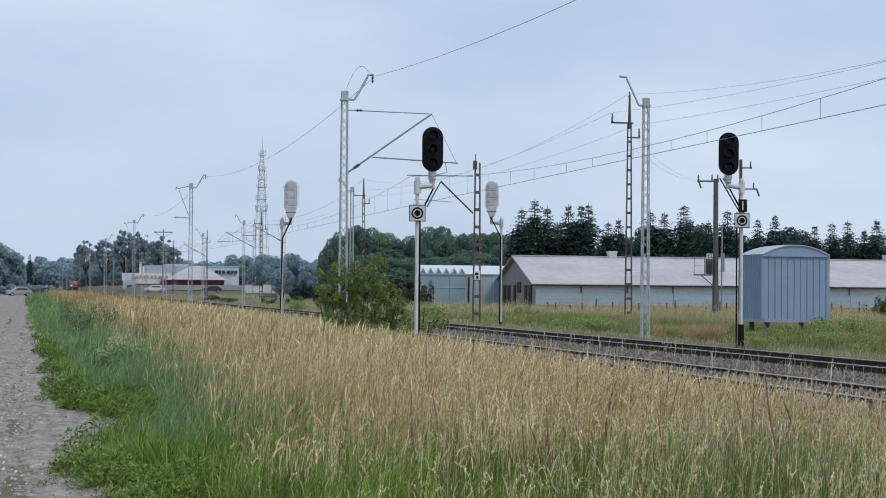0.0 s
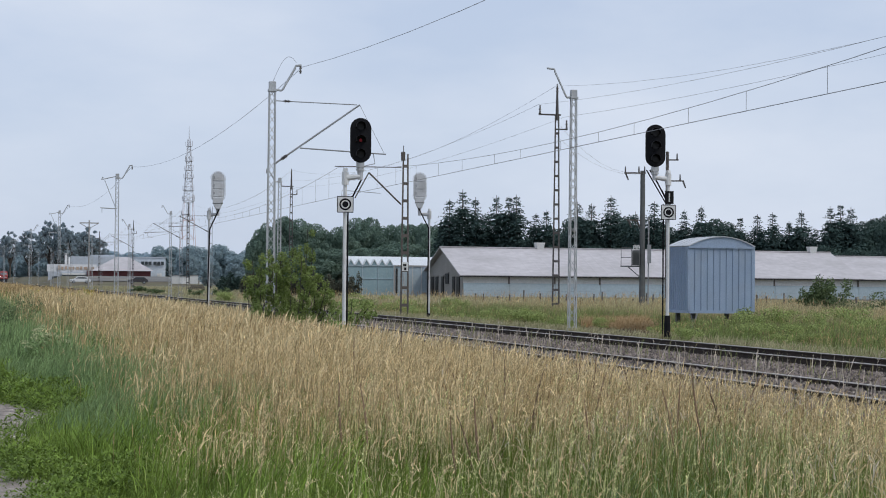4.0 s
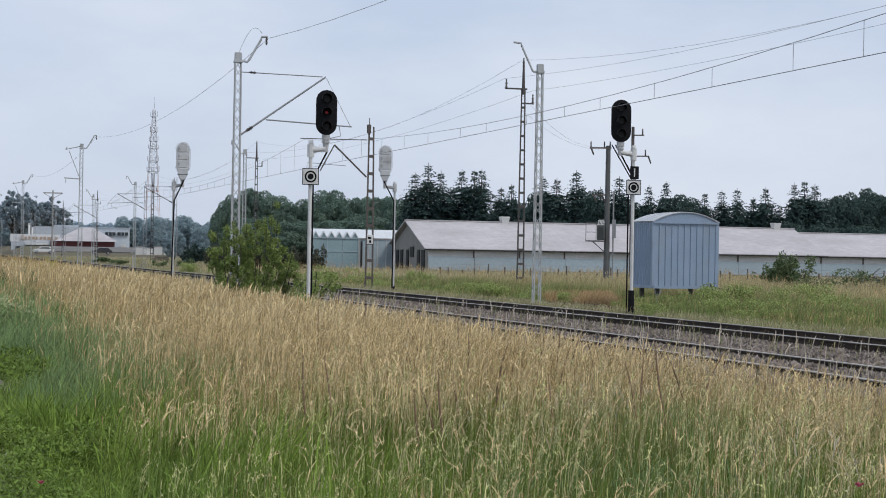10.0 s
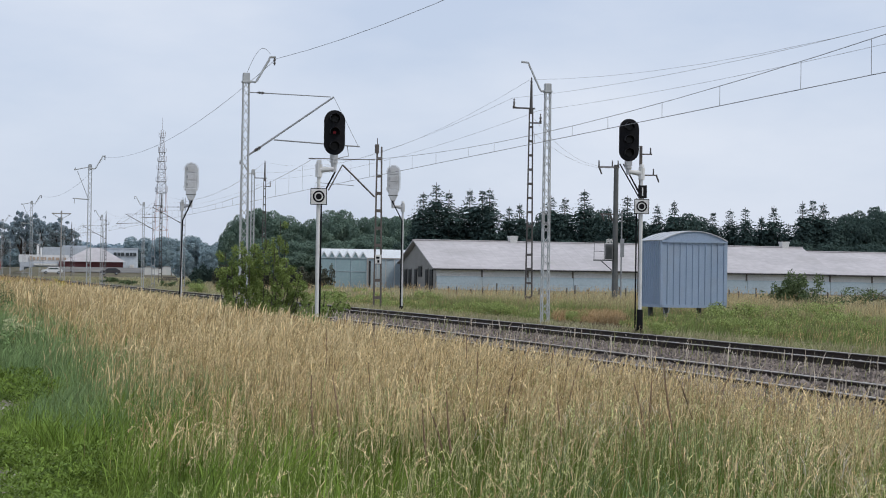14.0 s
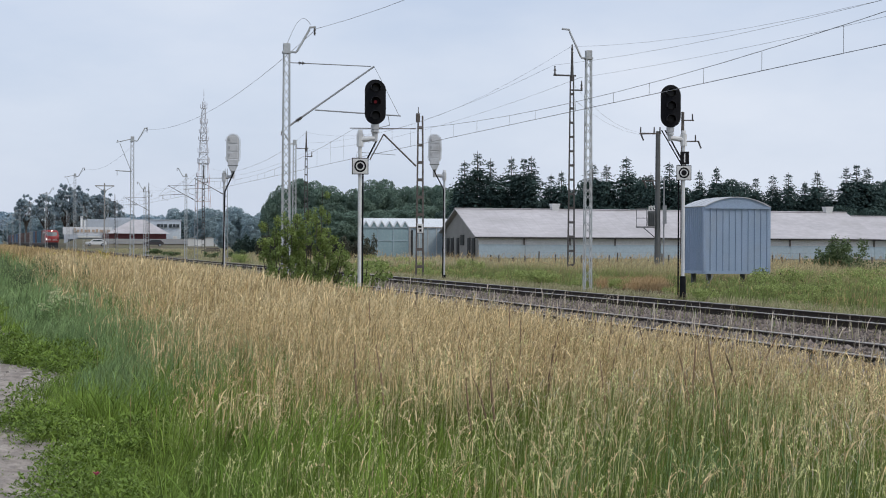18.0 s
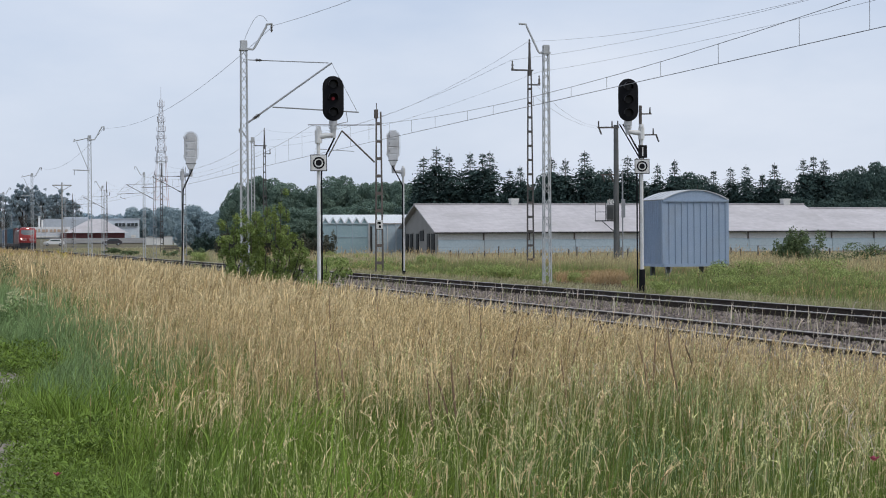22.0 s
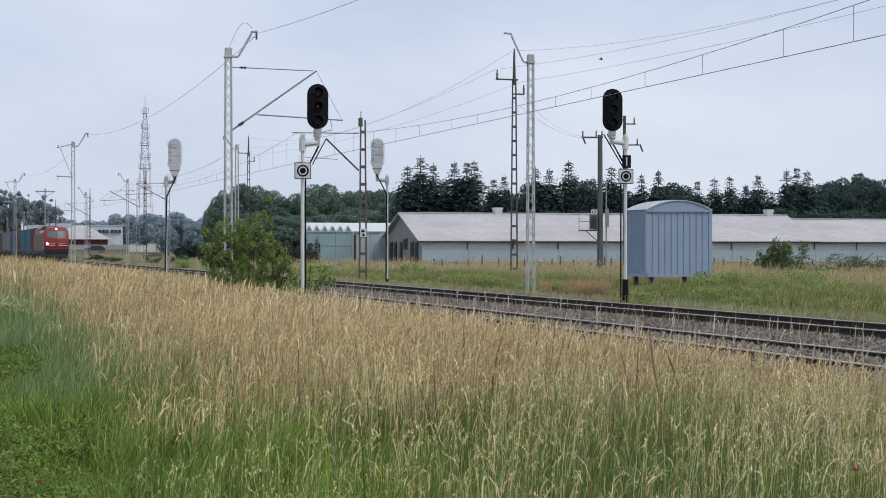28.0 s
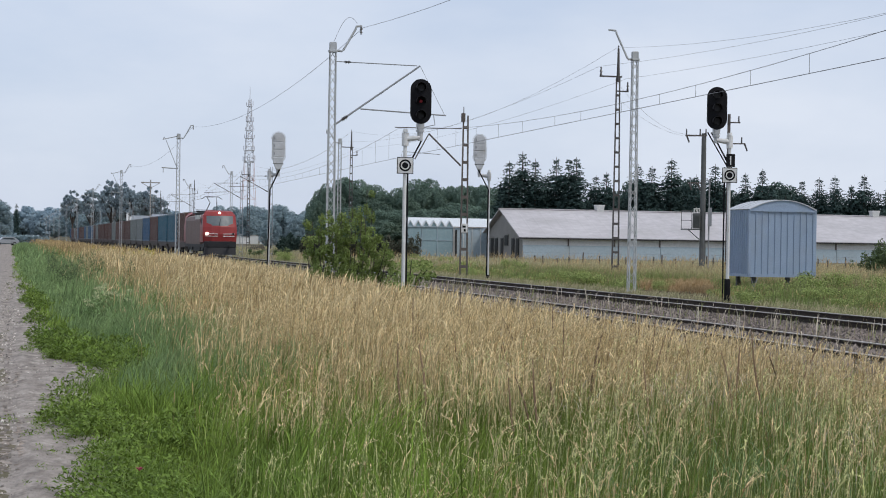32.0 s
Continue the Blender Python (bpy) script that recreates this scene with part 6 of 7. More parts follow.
def build_bushes():
    # many stems fanning out of the grass, with twigs of leaves and open gaps between
    r = random.Random(5)
    rg = np.random.default_rng(3)
    bush = thing("bush", "bright green leafy bush in the grass beside the mast", "bush", at=pose(8.45, 46.7, 0))
    cs, rs = [], []
    for k in range(24):
        x = -1.15 + 2.3 * (k + r.uniform(0, 1)) / 24
        top = 3.1 - 2.2 * abs(x - 0.3) ** 1.4 if x > -0.2 else 2.68 - 2.6 * abs(x + 0.55) ** 1.7
        top *= r.uniform(0.70, 1.05)
        tip = Vector((x * 1.02, r.uniform(-0.6, 0.6), top))
        root = Vector((x * 0.5, r.normalvariate(0, 0.12), -0.05))
        knee = root.lerp(tip, 0.5) + Vector((x * 0.15, 0, 0.12))
        part("stem", Geo().path([root, knee, tip], 0.008, n=5), BARK, bush)
        for j in range(9):
            u = 0.10 + 0.90 * (j + r.random()) / 9
            p = root.lerp(knee, u * 2) if u < 0.5 else knee.lerp(tip, u * 2 - 1)
            a = r.uniform(0, 6.28)
            ln = r.uniform(0.12, 0.40) * (1.3 - 0.95 * u)
            q = p + Vector((math.cos(a) * ln, math.sin(a) * ln, ln * r.uniform(0.1, 0.7)))
            part("twig", Geo().tube(p, q, 0.006, 0.003, n=4), BARK, bush)
            cs.append(tuple(q))
            rs.append((r.uniform(0.07, 0.15), r.uniform(0.07, 0.15), r.uniform(0.09, 0.19)))
    for k in range(8):
        # dense low growth in the heart and round the foot
        x = r.uniform(-1.0, 1.0)
        cs.append((x, r.uniform(-0.5, 0.5), r.uniform(0.25, 1.1) * (1 - 0.35 * abs(x))))
        rs.append((r.uniform(0.2, 0.32), r.uniform(0.2, 0.32), r.uniform(0.2, 0.34)))
    v, q = leaf_cloud(rg, cs, rs, 27000, 0.045, 0.8, 0.2)
    part("foliage", soup("foliage", v, q, BUSH_LEAF), None, bush)
    def small(label, az, d, w, h, n, leaf, mat_of, seed):
        q = random.Random(seed)
        lb = [((q.uniform(-w, w) * 0.42, q.uniform(-w, w) * 0.4, q.uniform(0.1, 0.85 - 0.3 * abs(k - 8) / 8) * h), (w * q.uniform(0.11, 0.21), w * q.uniform(0.11, 0.21), h * q.uniform(0.12, 0.24))) for k in range(17)]
        lb.append(((0, 0, h * 0.34), (w * 0.24, w * 0.24, h * 0.28)))
        shrub("bush", label, Matrix.Translation(az_point(az, d)), lb, n, leaf, mat_of, 6, seed)
    small("small green bush among the grass behind the track", 12.2, 62, 1.6, 1.3, 1500, 0.08, BUSH_LEAF, 4)
    small("dark green bush in front of the long barn", 27.04, 105, 2.4, 2.55, 3600, 0.11, SCRUB, 27)
    small("low green scrub beside the barn bush", 27.72, 106, 2.2, 1.5, 1500, 0.10, SCRUB, 28)
    small("low green scrub beside the barn bush", 26.45, 106, 1.6, 1.15, 900, 0.10, SCRUB, 29)
    small("low green bush at the foot of the signal post", 12.05, 45.2, 1.0, 0.95, 1500, 0.06, BUSH_LEAF, 5)
    small("low scrubby bush by the field fence", 29.3, 112, 3.4, 1.7, 1300, 0.10, SCRUB, 8)
    small("low scrubby bush by the field fence", 31.6, 115, 3.4, 1.5, 1000, 0.10, SCRUB, 9)
    for k in range(13):
        small("dark brownish clipped hedge running to the greenhouse", 8.95 + 0.28 * k, 172 - 0.7 * k, 1.5, 2.8, 1100, 0.15, HEDGE, 50 + k)
    # hedge at the road's end takes the same haze-tinted leaf colour
    for a, q in ((-1.0, 18), (-0.62, 19), (-0.25, 20), (0.1, 21), (0.42, 22), (0.7, 23)):
        small("low hedge bush at the end of the road, leaves tinted as haze", a, 372, 3.4, 2.4, 700, 0.4, FAR_LEAF, q)
    small("small rounded bush on the meadow", 5.55, 250, 2.4, 0.9, 900, 0.18, SCRUB, 15)
    small("small rounded bush on the meadow", 7.38, 190, 1.7, 0.8, 700, 0.14, SCRUB, 16)
    small("loose grey-green scrub at the mast foot", 8.15, 172, 1.5, 1.35, 900, 0.12, SCRUB, 26)
    for k in range(5):
        small("dark clipped hedge beside the field", 8.2 + 0.19 * k, 272 + k, 1.9, 2.9, 900, 0.26, DARK_LEAF, 30 + k)
    small("small rounded bush on the meadow", 6.1, 215, 2.0, 0.8, 700, 0.14, SCRUB, 17)

    for k, (a, d) in enumerate(((29.7, 113), (30.5, 114), (31.3, 115), (32.2, 116))):
        pile = thing("brush_pile", "grey dead branches lying along the field fence", "branches", "brush along the fence", at=Matrix.Translation(az_point(a, d)))
        q = random.Random(70 + k)
        for j in range(7):
            ang, ln, z0 = q.uniform(-0.5, 0.5), q.uniform(1.2, 2.8), q.uniform(0.2, 1.0)
            pts = [(ln * u * math.cos(ang) - 1.0, 0.4 * math.sin(ang) * u + q.uniform(-0.3, 0.3), z0 + 0.5 * math.sin(2.6 * u + j) * u) for u in (0, 0.35, 0.7, 1.0)]
            part("branch", Geo().path(pts, q.uniform(0.02, 0.05), n=5), WOOD if j % 2 else CONCRETE, pile)
    # leafy weed clumps behind the track
    first = []
    spots = [(26.0, 55.6, 1.0), (24.9, 54.6, 0.8), (27.2, 55.2, 0.9), (30.5, 58, 1.0), (29.0, 47, 0.9), (19.9, 47.2, 0.6), (23.4, 50.5, 0.7), (31.5, 52, 0.8)]
    for k in range(60):
        y = 60 + 90 * r.random() ** 1.2
        spots.append((r.uniform(20.4, 23.0 + (y - 60) * 0.12), y, r.uniform(0.3, 0.85)))
    for k in range(26):
        y = r.uniform(38, 60)
        spots.append((r.uniform(26.5, 31.5), y, r.uniform(0.35, 0.8)))
    for k in range(64):
        y = r.uniform(29, 56)
        spots.append((r.uniform(21.6, 28.5), y, r.uniform(0.3, 0.62)))
    for k, (x, y, s) in enumerate(spots):
        if k < 4:
            q = random.Random(40 + k)
            w, h = 1.7, 0.95
            lb = [((q.uniform(-w, w) * 0.45, q.uniform(-w, w) * 0.45, q.uniform(0.15, 0.8) * h), (w * 0.2, w * 0.2, h * 0.26)) for j in range(12)]
            first.append(shrub("weed_clump", "pale green leafy weeds standing in the meadow", pose(x, y, 0), lb, 3000, 0.048, WEED_PALE, 4, 40 + k))
            first[-1].scale = (s, s, s)
        else:
            c = copy_thing(first[k % 4], pose(x, y, 0, 0, 0, r.uniform(0, 360)))
            c.scale = (s, s, s * r.uniform(0.8, 1.15))


build_trees()
build_bushes()


# ---- the train ----
def build_train():
    x0 = TRACKS[1]
    t = thing("freight_train", "red electric locomotive hauling a long row of shipping containers", "train", at=pose(x0, 0, 0))
    z = RAIL_Z
    # locomotive: front at local y = 0, body towards +y
    L, hw = 18.9, 1.5
    body = Geo().prism([(-hw, z + 1.0), (hw, z + 1.0), (hw, z + 3.1), (hw - 0.12, z + 3.45), (hw - 0.45, z + 3.62), (-hw + 0.45, z + 3.62), (-hw + 0.12, z + 3.45), (-hw, z + 3.1)], "y", 2.6, L - 2.6)
    part("body", body, LOCO_SIDE, t, "dirty grey-brown locomotive side")
    def cab(y_face, s):
        prof = [(0.06, 1.18, 1.44), (0.0, 1.9, 1.47), (0.10, 2.50, 1.47), (0.58, 3.50, 1.40), (0.95, 3.84, 1.18), (1.4, 3.95, 1.0)]
        g = Geo()
        vs = []
        for back, zz, w in prof:
            for u in (-1, -0.86, -0.5, 0, 0.5, 0.86, 1):
                vs.append((u * w, y_face + s * (back + 0.42 * abs(u) ** 2.5), z + zz))
        n = 7
        fs = [(j * n + i, j * n + i + 1, (j + 1) * n + i + 1, (j + 1) * n + i) for j in range(len(prof) - 1) for i in range(n - 1)]
        m = len(vs)
        for back, zz, w in prof:
            for u in (-1, 1):
                vs.append((u * (w if zz > 3.4 else hw), y_face + s * 2.7, z + zz - (0.18 if zz > 3.5 else 0)))
        for j in range(len(prof) - 1):
            fs.append((j * n, (j + 1) * n, m + 2 * j + 2, m + 2 * j))
            fs.append((j * n + n - 1, (j + 1) * n + n - 1, m + 2 * j + 3, m + 2 * j + 1))
        k = len(prof) - 1
        fs.append(tuple(k * n + i for i in range(n)) + (m + 2 * k + 1, m + 2 * k))
        g.add(vs, fs)
        return g
    c = part("cab", cab(0.0, 1), LOCO_RED, t, "bright red cab front")
    part("rear_cab", cab(L, -1), LOCO_RED, t, "red rear cab")
    ws = Geo()
    vs = []
    for back, zz in ((0.17, 2.62), (0.54, 3.46)):
        for u in (-0.84, -0.5, 0, 0.5, 0.84):
            vs.append((u * 1.36, back + 0.42 * abs(u) ** 2.5 - 0.03, z + zz))
    ws.add(vs, [(i, i + 1, 6 + i, 5 + i) for i in range(4)])
    part("windscreen", ws, CAB_GLASS, c, "windscreen with reflections put in as lighter grey", smooth=True)
    part("wiper", Geo().tube((-0.1, 0.1, z + 2.62), (0.05, 0.3, z + 3.2), 0.02, n=4), BLACK, c)
    for s in (-1, 1):
        for dz in (0.0, 0.2):
            part("grille_bar", Geo().tube((s * 0.22, -0.02, z + 1.70 + dz), (s * 1.28, 0.20, z + 1.72 + dz), 0.03, n=6), WHITE, c, "white horizontal bar")
        part("lamp", Geo().tube((s * 1.12, 0.20, z + 1.93), (s * 1.12, 0.13, z + 1.93), 0.115 if s < 0 else 0.1, n=14), HEADLIGHT if s < 0 else DARK_GLASS, c, "lit headlight" if s < 0 else "")
        part("cab_side_window", Geo().box(s * 1.44, 1.75, z + 2.5, 0.06, 0.6, 0.75), GLASS, c)
        part("buffer", Geo().tube((s * 0.88, 0.05, z + 1.05), (s * 0.88, -0.5, z + 1.05), 0.1, n=10).tube((s * 0.88, -0.5, z + 1.05), (s * 0.88, -0.58, z + 1.05), 0.25, n=14), LOCO_GREY, t)
    part("top_lamp", Geo().tube((0, 0.88, z + 3.72), (0, 0.74, z + 3.70), 0.10, n=14), HEADLIGHT, c, "lit roof headlight")
    part("buffer_beam", Geo().box(0, 0.25, z + 0.75, 2.75, 0.4, 0.52), LOCO_GREY, t, "dark grey buffer beam", bevel=0.04)
    part("plough", Geo().prism([(-0.1, z + 0.12), (0.35, z + 0.12), (0.35, z + 0.8), (0.1, z + 0.8)], "x", -1.35, 1.35), LOCO_GREY, t, "dark track plough")
    part("frame", Geo().box(0, L / 2, z + 0.72, 2.7, L - 1.0, 0.32), LOCO_GREY, t)
    part("side_skirt", Geo().box(0, L / 2, z + 0.35, 2.3, 5.5, 0.5), LOCO_GREY, t)
    for y in (3.2, 5.9, L - 5.9, L - 3.2):
        part("bogie_frame", Geo().box(0, y, z + 0.45, 2.5, 1.9, 0.3), LOCO_GREY, t)
        for s in (-1, 1):
            part("wheel", Geo().tube((s * 0.69, y, z + 0.6), (s * 0.83, y, z + 0.6), 0.6, n=20), LOCO_GREY, t)
    roof = Geo()
    for k in range(7):
        roof.box(0, 4.0 + k * 1.8, z + 3.62, 1.5, 1.2, 0.28)
    part("roof_equipment", roof, LOCO_GREY, t, "dark roof equipment boxes", bevel=0.05)
    for s in (-0.9, 0.9):
        part("roof_rail", Geo().tube((s, 1.8, z + 3.85), (s, L - 3, z + 3.85), 0.05), LOCO_GREY, t)
    for k in range(4):
        part("roof_window", Geo().box(-hw + 0.08, 3.6 + k * 1.1, z + 3.2, 0.12, 0.8, 0.35), PALE_BAND, t, "white roof-edge grille")
    up, fold = 7.5, 13.5
    pan = Geo().tube((-0.5, up, z + 3.95), (-0.3, up - 1.5, z + 4.7), 0.035).tube((0.5, up, z + 3.95), (0.3, up - 1.5, z + 4.7), 0.035)
    pan.tube((-0.3, up - 1.5, z + 4.7), (-0.45, up, z + 5.25), 0.03).tube((0.3, up - 1.5, z + 4.7), (0.45, up, z + 5.25), 0.03)
    pan.path([(-0.95, up, z + 5.05), (-0.6, up, z + 5.27), (0.6, up, z + 5.27), (0.95, up, z + 5.05)], 0.03)
    part("pantograph", pan, LOCO_GREY, t, "raised pantograph")
    part("folded_pantograph", Geo().box(0, fold, z + 3.95, 1.6, 1.6, 0.12).tube((-0.9, fold - 0.5, z + 4.15), (0.9, fold - 0.5, z + 4.15), 0.03), LOCO_GREY, t)
    # wagons with containers
    colours = {
        "brown": material("container_brown", (0.135, 0.066, 0.052), (0.105, 0.05, 0.042), rough=0.6, scale=0.8, fine=12, bump=0.1, dirt=(0.12, 0.09, 0.07), dirt_amount=0.5),
        "blue": material("container_blue", (0.035, 0.12, 0.23), (0.03, 0.095, 0.18), rough=0.55, scale=0.8, fine=12, bump=0.1, dirt=(0.08, 0.10, 0.13), dirt_amount=0.4),
        "teal": material("container_teal", (0.03, 0.14, 0.20), (0.025, 0.11, 0.165), rough=0.55, scale=0.8, fine=12, bump=0.1, dirt=(0.08, 0.11, 0.13), dirt_amount=0.4),
        "grey": material("container_grey", (0.24, 0.26, 0.25), (0.19, 0.21, 0.20), rough=0.6, scale=0.8, fine=12, bump=0.1, dirt=(0.14, 0.13, 0.11), dirt_amount=0.4),
    }
    order = "brown teal teal brown blue grey grey brown brown brown grey brown brown brown brown grey brown blue blue grey blue brown brown brown blue brown grey brown brown blue".split()
    pts = []
    n = 34
    for i in range(n):
        a, b = i * 12.19 / n, (i + 1) * 12.19 / n
        pts += [(a, -1.19), (a + (b - a) * 0.3, -1.19), (a + (b - a) * 0.5, -1.219), (a + (b - a) * 0.8, -1.219)]
    wall_pts = [(u, y) for y, u in pts] + [(-1.19, 12.19), (1.19, 12.19), (1.19, 0)]
    shells = {k: Geo().prism(wall_pts, "z", 0.12, 2.78).mesh("container_shell", m) for k, m in colours.items()}
    rails = {k: Geo().box(-1.2, 6.1, 2.76, 0.1, 12.19, 0.13).box(-1.2, 6.1, 0, 0.1, 12.19, 0.16).box(-1.2, 0.06, 0, 0.12, 0.16, 2.89).box(-1.2, 12.13, 0, 0.12, 0.16, 2.89).box(1.2, 0.06, 0, 0.12, 0.16, 2.89).box(0, 0.03, 2.76, 2.4, 0.1, 0.13).box(0, 6.1, 2.80, 2.36, 12.1, 0.03).mesh("container_frame", m) for k, m in colours.items()}
    deck = Geo().box(0, 6.2, 0.85, 2.4, 12.5, 0.25).box(-1.1, 6.2, 0.6, 0.12, 10.5, 0.35)
    deck_me = deck.mesh("wagon_deck", RUSTY)
    bog = Geo().box(-0.95, 0, 0.3, 0.15, 2.4, 0.5).box(0.95, 0, 0.3, 0.15, 2.4, 0.5)
    bog_me = bog.mesh("bogie_frame", RUSTY)
    wheel_me = Geo().tube((-0.75, 0, 0.46), (-0.86, 0, 0.46), 0.46, n=16).mesh("wheel", LOCO_GREY)
    y = L + 1.0
    for i, k in enumerate(order):
        short = 0.68 if i == 0 else 1.0
        w = part("wagon", deck_me, None, t, "rusty flat container wagon")
        w.location, w.scale = (0, y, z), (1, short, 1)
        for yy in (2.0, 10.4):
            b = part("bogie_frame", bog_me, None, w)
            b.location = (0, yy, 0)
            for dy in (-0.9, 0.9):
                q = part("wheel", wheel_me, None, w)
                q.location = (0, yy + dy, 0)
        cshell = part("container", shells[k], None, t, k + " corrugated shipping container")
        cshell.location, cshell.scale = (0, y + 0.1, z + 1.11), (1, short, 1)
        part("container_frame", rails[k], None, cshell)
        y += 13.1 * short
    return t


freight_train = build_train()


def build_bird():
    b = thing("bird", "small dark swallow in flight", "bird", at=pose(-70, 60, 6))
    body = Geo().tube((0, 0.11, 0), (0, 0.02, 0.0), 0.008, 0.026, n=8).tube((0, 0.02, 0), (0, -0.09, 0), 0.026, 0.008, n=8)
    part("body", body, BLACK, b)
    for s in (-1, 1):
        part("wing", Geo().add([(0, 0.05, 0.01), (s * 0.10, 0.06, 0.05), (s * 0.19, -0.03, 0.06), (s * 0.09, 0.0, 0.045), (0, -0.02, 0.01)], [(0, 1, 3, 4), (1, 2, 3)]), BLACK, b)
    part("tail", Geo().add([(0, -0.08, 0), (0.03, -0.15, 0), (0, -0.11, 0), (-0.03, -0.15, 0)], [(0, 1, 2), (0, 2, 3)]), BLACK, b)
    return b


bird = build_bird()


# ---- grass ----
def strip(count, x0, x1, y0, y1, power=1.6):
    """Random places in a strip, denser towards the near end."""
    u = rng.uniform(0, 1, count)
    return rng.uniform(x0, x1, count), y0 + (y1 - y0) * u ** power


def patchy(x, y, scale, lo, hi):
    a = np.sin(x * scale * 2.1 + np.sin(y * scale * 1.3) * 2) + np.sin(y * scale * 1.7 + np.sin(x * scale * 1.9 + 4) * 2)
    return lo + (hi - lo) * (a * 0.25 + 0.5)


def envelope(x, y):
    """Height of the tall grass across the strip: low at the road, tall in the middle, lower at the ballast."""
    return np.interp(x, [0.2, 0.9, 1.6, 2.6, 4.5, 6.2, 7.6, 8.8, 9.8], [0.22, 0.42, 0.62, 0.92, 0.95, 0.78, 0.62, 0.54, 0.42]) * np.interp(y, [5, 9, 30, 55], [0.82, 0.92, 1.0, 1.05]) + np.interp(y, [35, 60], [0.0, 0.10]) * np.interp(x, [5, 8.5], [0, 1])


def wedge(x, y, lo=-2.5, hi=34.5):
    a = np.degrees(np.arctan2(x, y))
    return (a > lo) & (a < hi)


def thin(x, y):
    """The sward thins out towards the ballast near the viewer."""
    near = np.interp(x, [4.2, 6.0, 7.6, 8.6, 9.8], [1.0, 0.68, 0.5, 0.3, 0.2])
    return near + (1 - near) * np.interp(y, [40, 70], [0, 1])


def dry_patch(x, y):
    return np.exp(-(((x - 23.6) * 0.355 + (y - 62.5) * 0.935) / 15) ** 4 - (((x - 23.6) * 0.935 - (y - 62.5) * 0.355) / 1.9) ** 2) + 0.2 * np.sin(x * 2.3) * np.sin(y * 0.9)


def tufts(n, per, x0, x1, y0, y1, power, radius):
    """Places gathered in tufts, with each tuft's own height, vigour and lean direction."""
    m = max(n // per, 1)
    cx, cy = strip(m, x0, x1, y0, y1, power)
    k = rng.integers(0, m, n)
    r = radius * rng.uniform(0.5, 1.5, m)[k]
    return cx[k] + rng.normal(0, 1, n) * r, cy[k] + rng.normal(0, 1, n) * r, rng.uniform(0.62, 1.12, m)[k], rng.normal(0.3, 1.2, m)[k] + rng.normal(0, 0.7, n)


def ripe_line(y):
    """How far from the road the ripe meadow begins."""
    return np.interp(y, [8, 11, 16, 25, 35, 100], [1.6, 1.9, 2.1, 2.7, 2.95, 3.1])


def verge(x, y, lo, hi):
    """Share of ripe growth: little beside the road, full out in the meadow."""
    return np.interp(x - ripe_line(y) + patchy(x, y, 0.7, -0.5, 0.5), [-0.9, 0.9], [lo, hi])


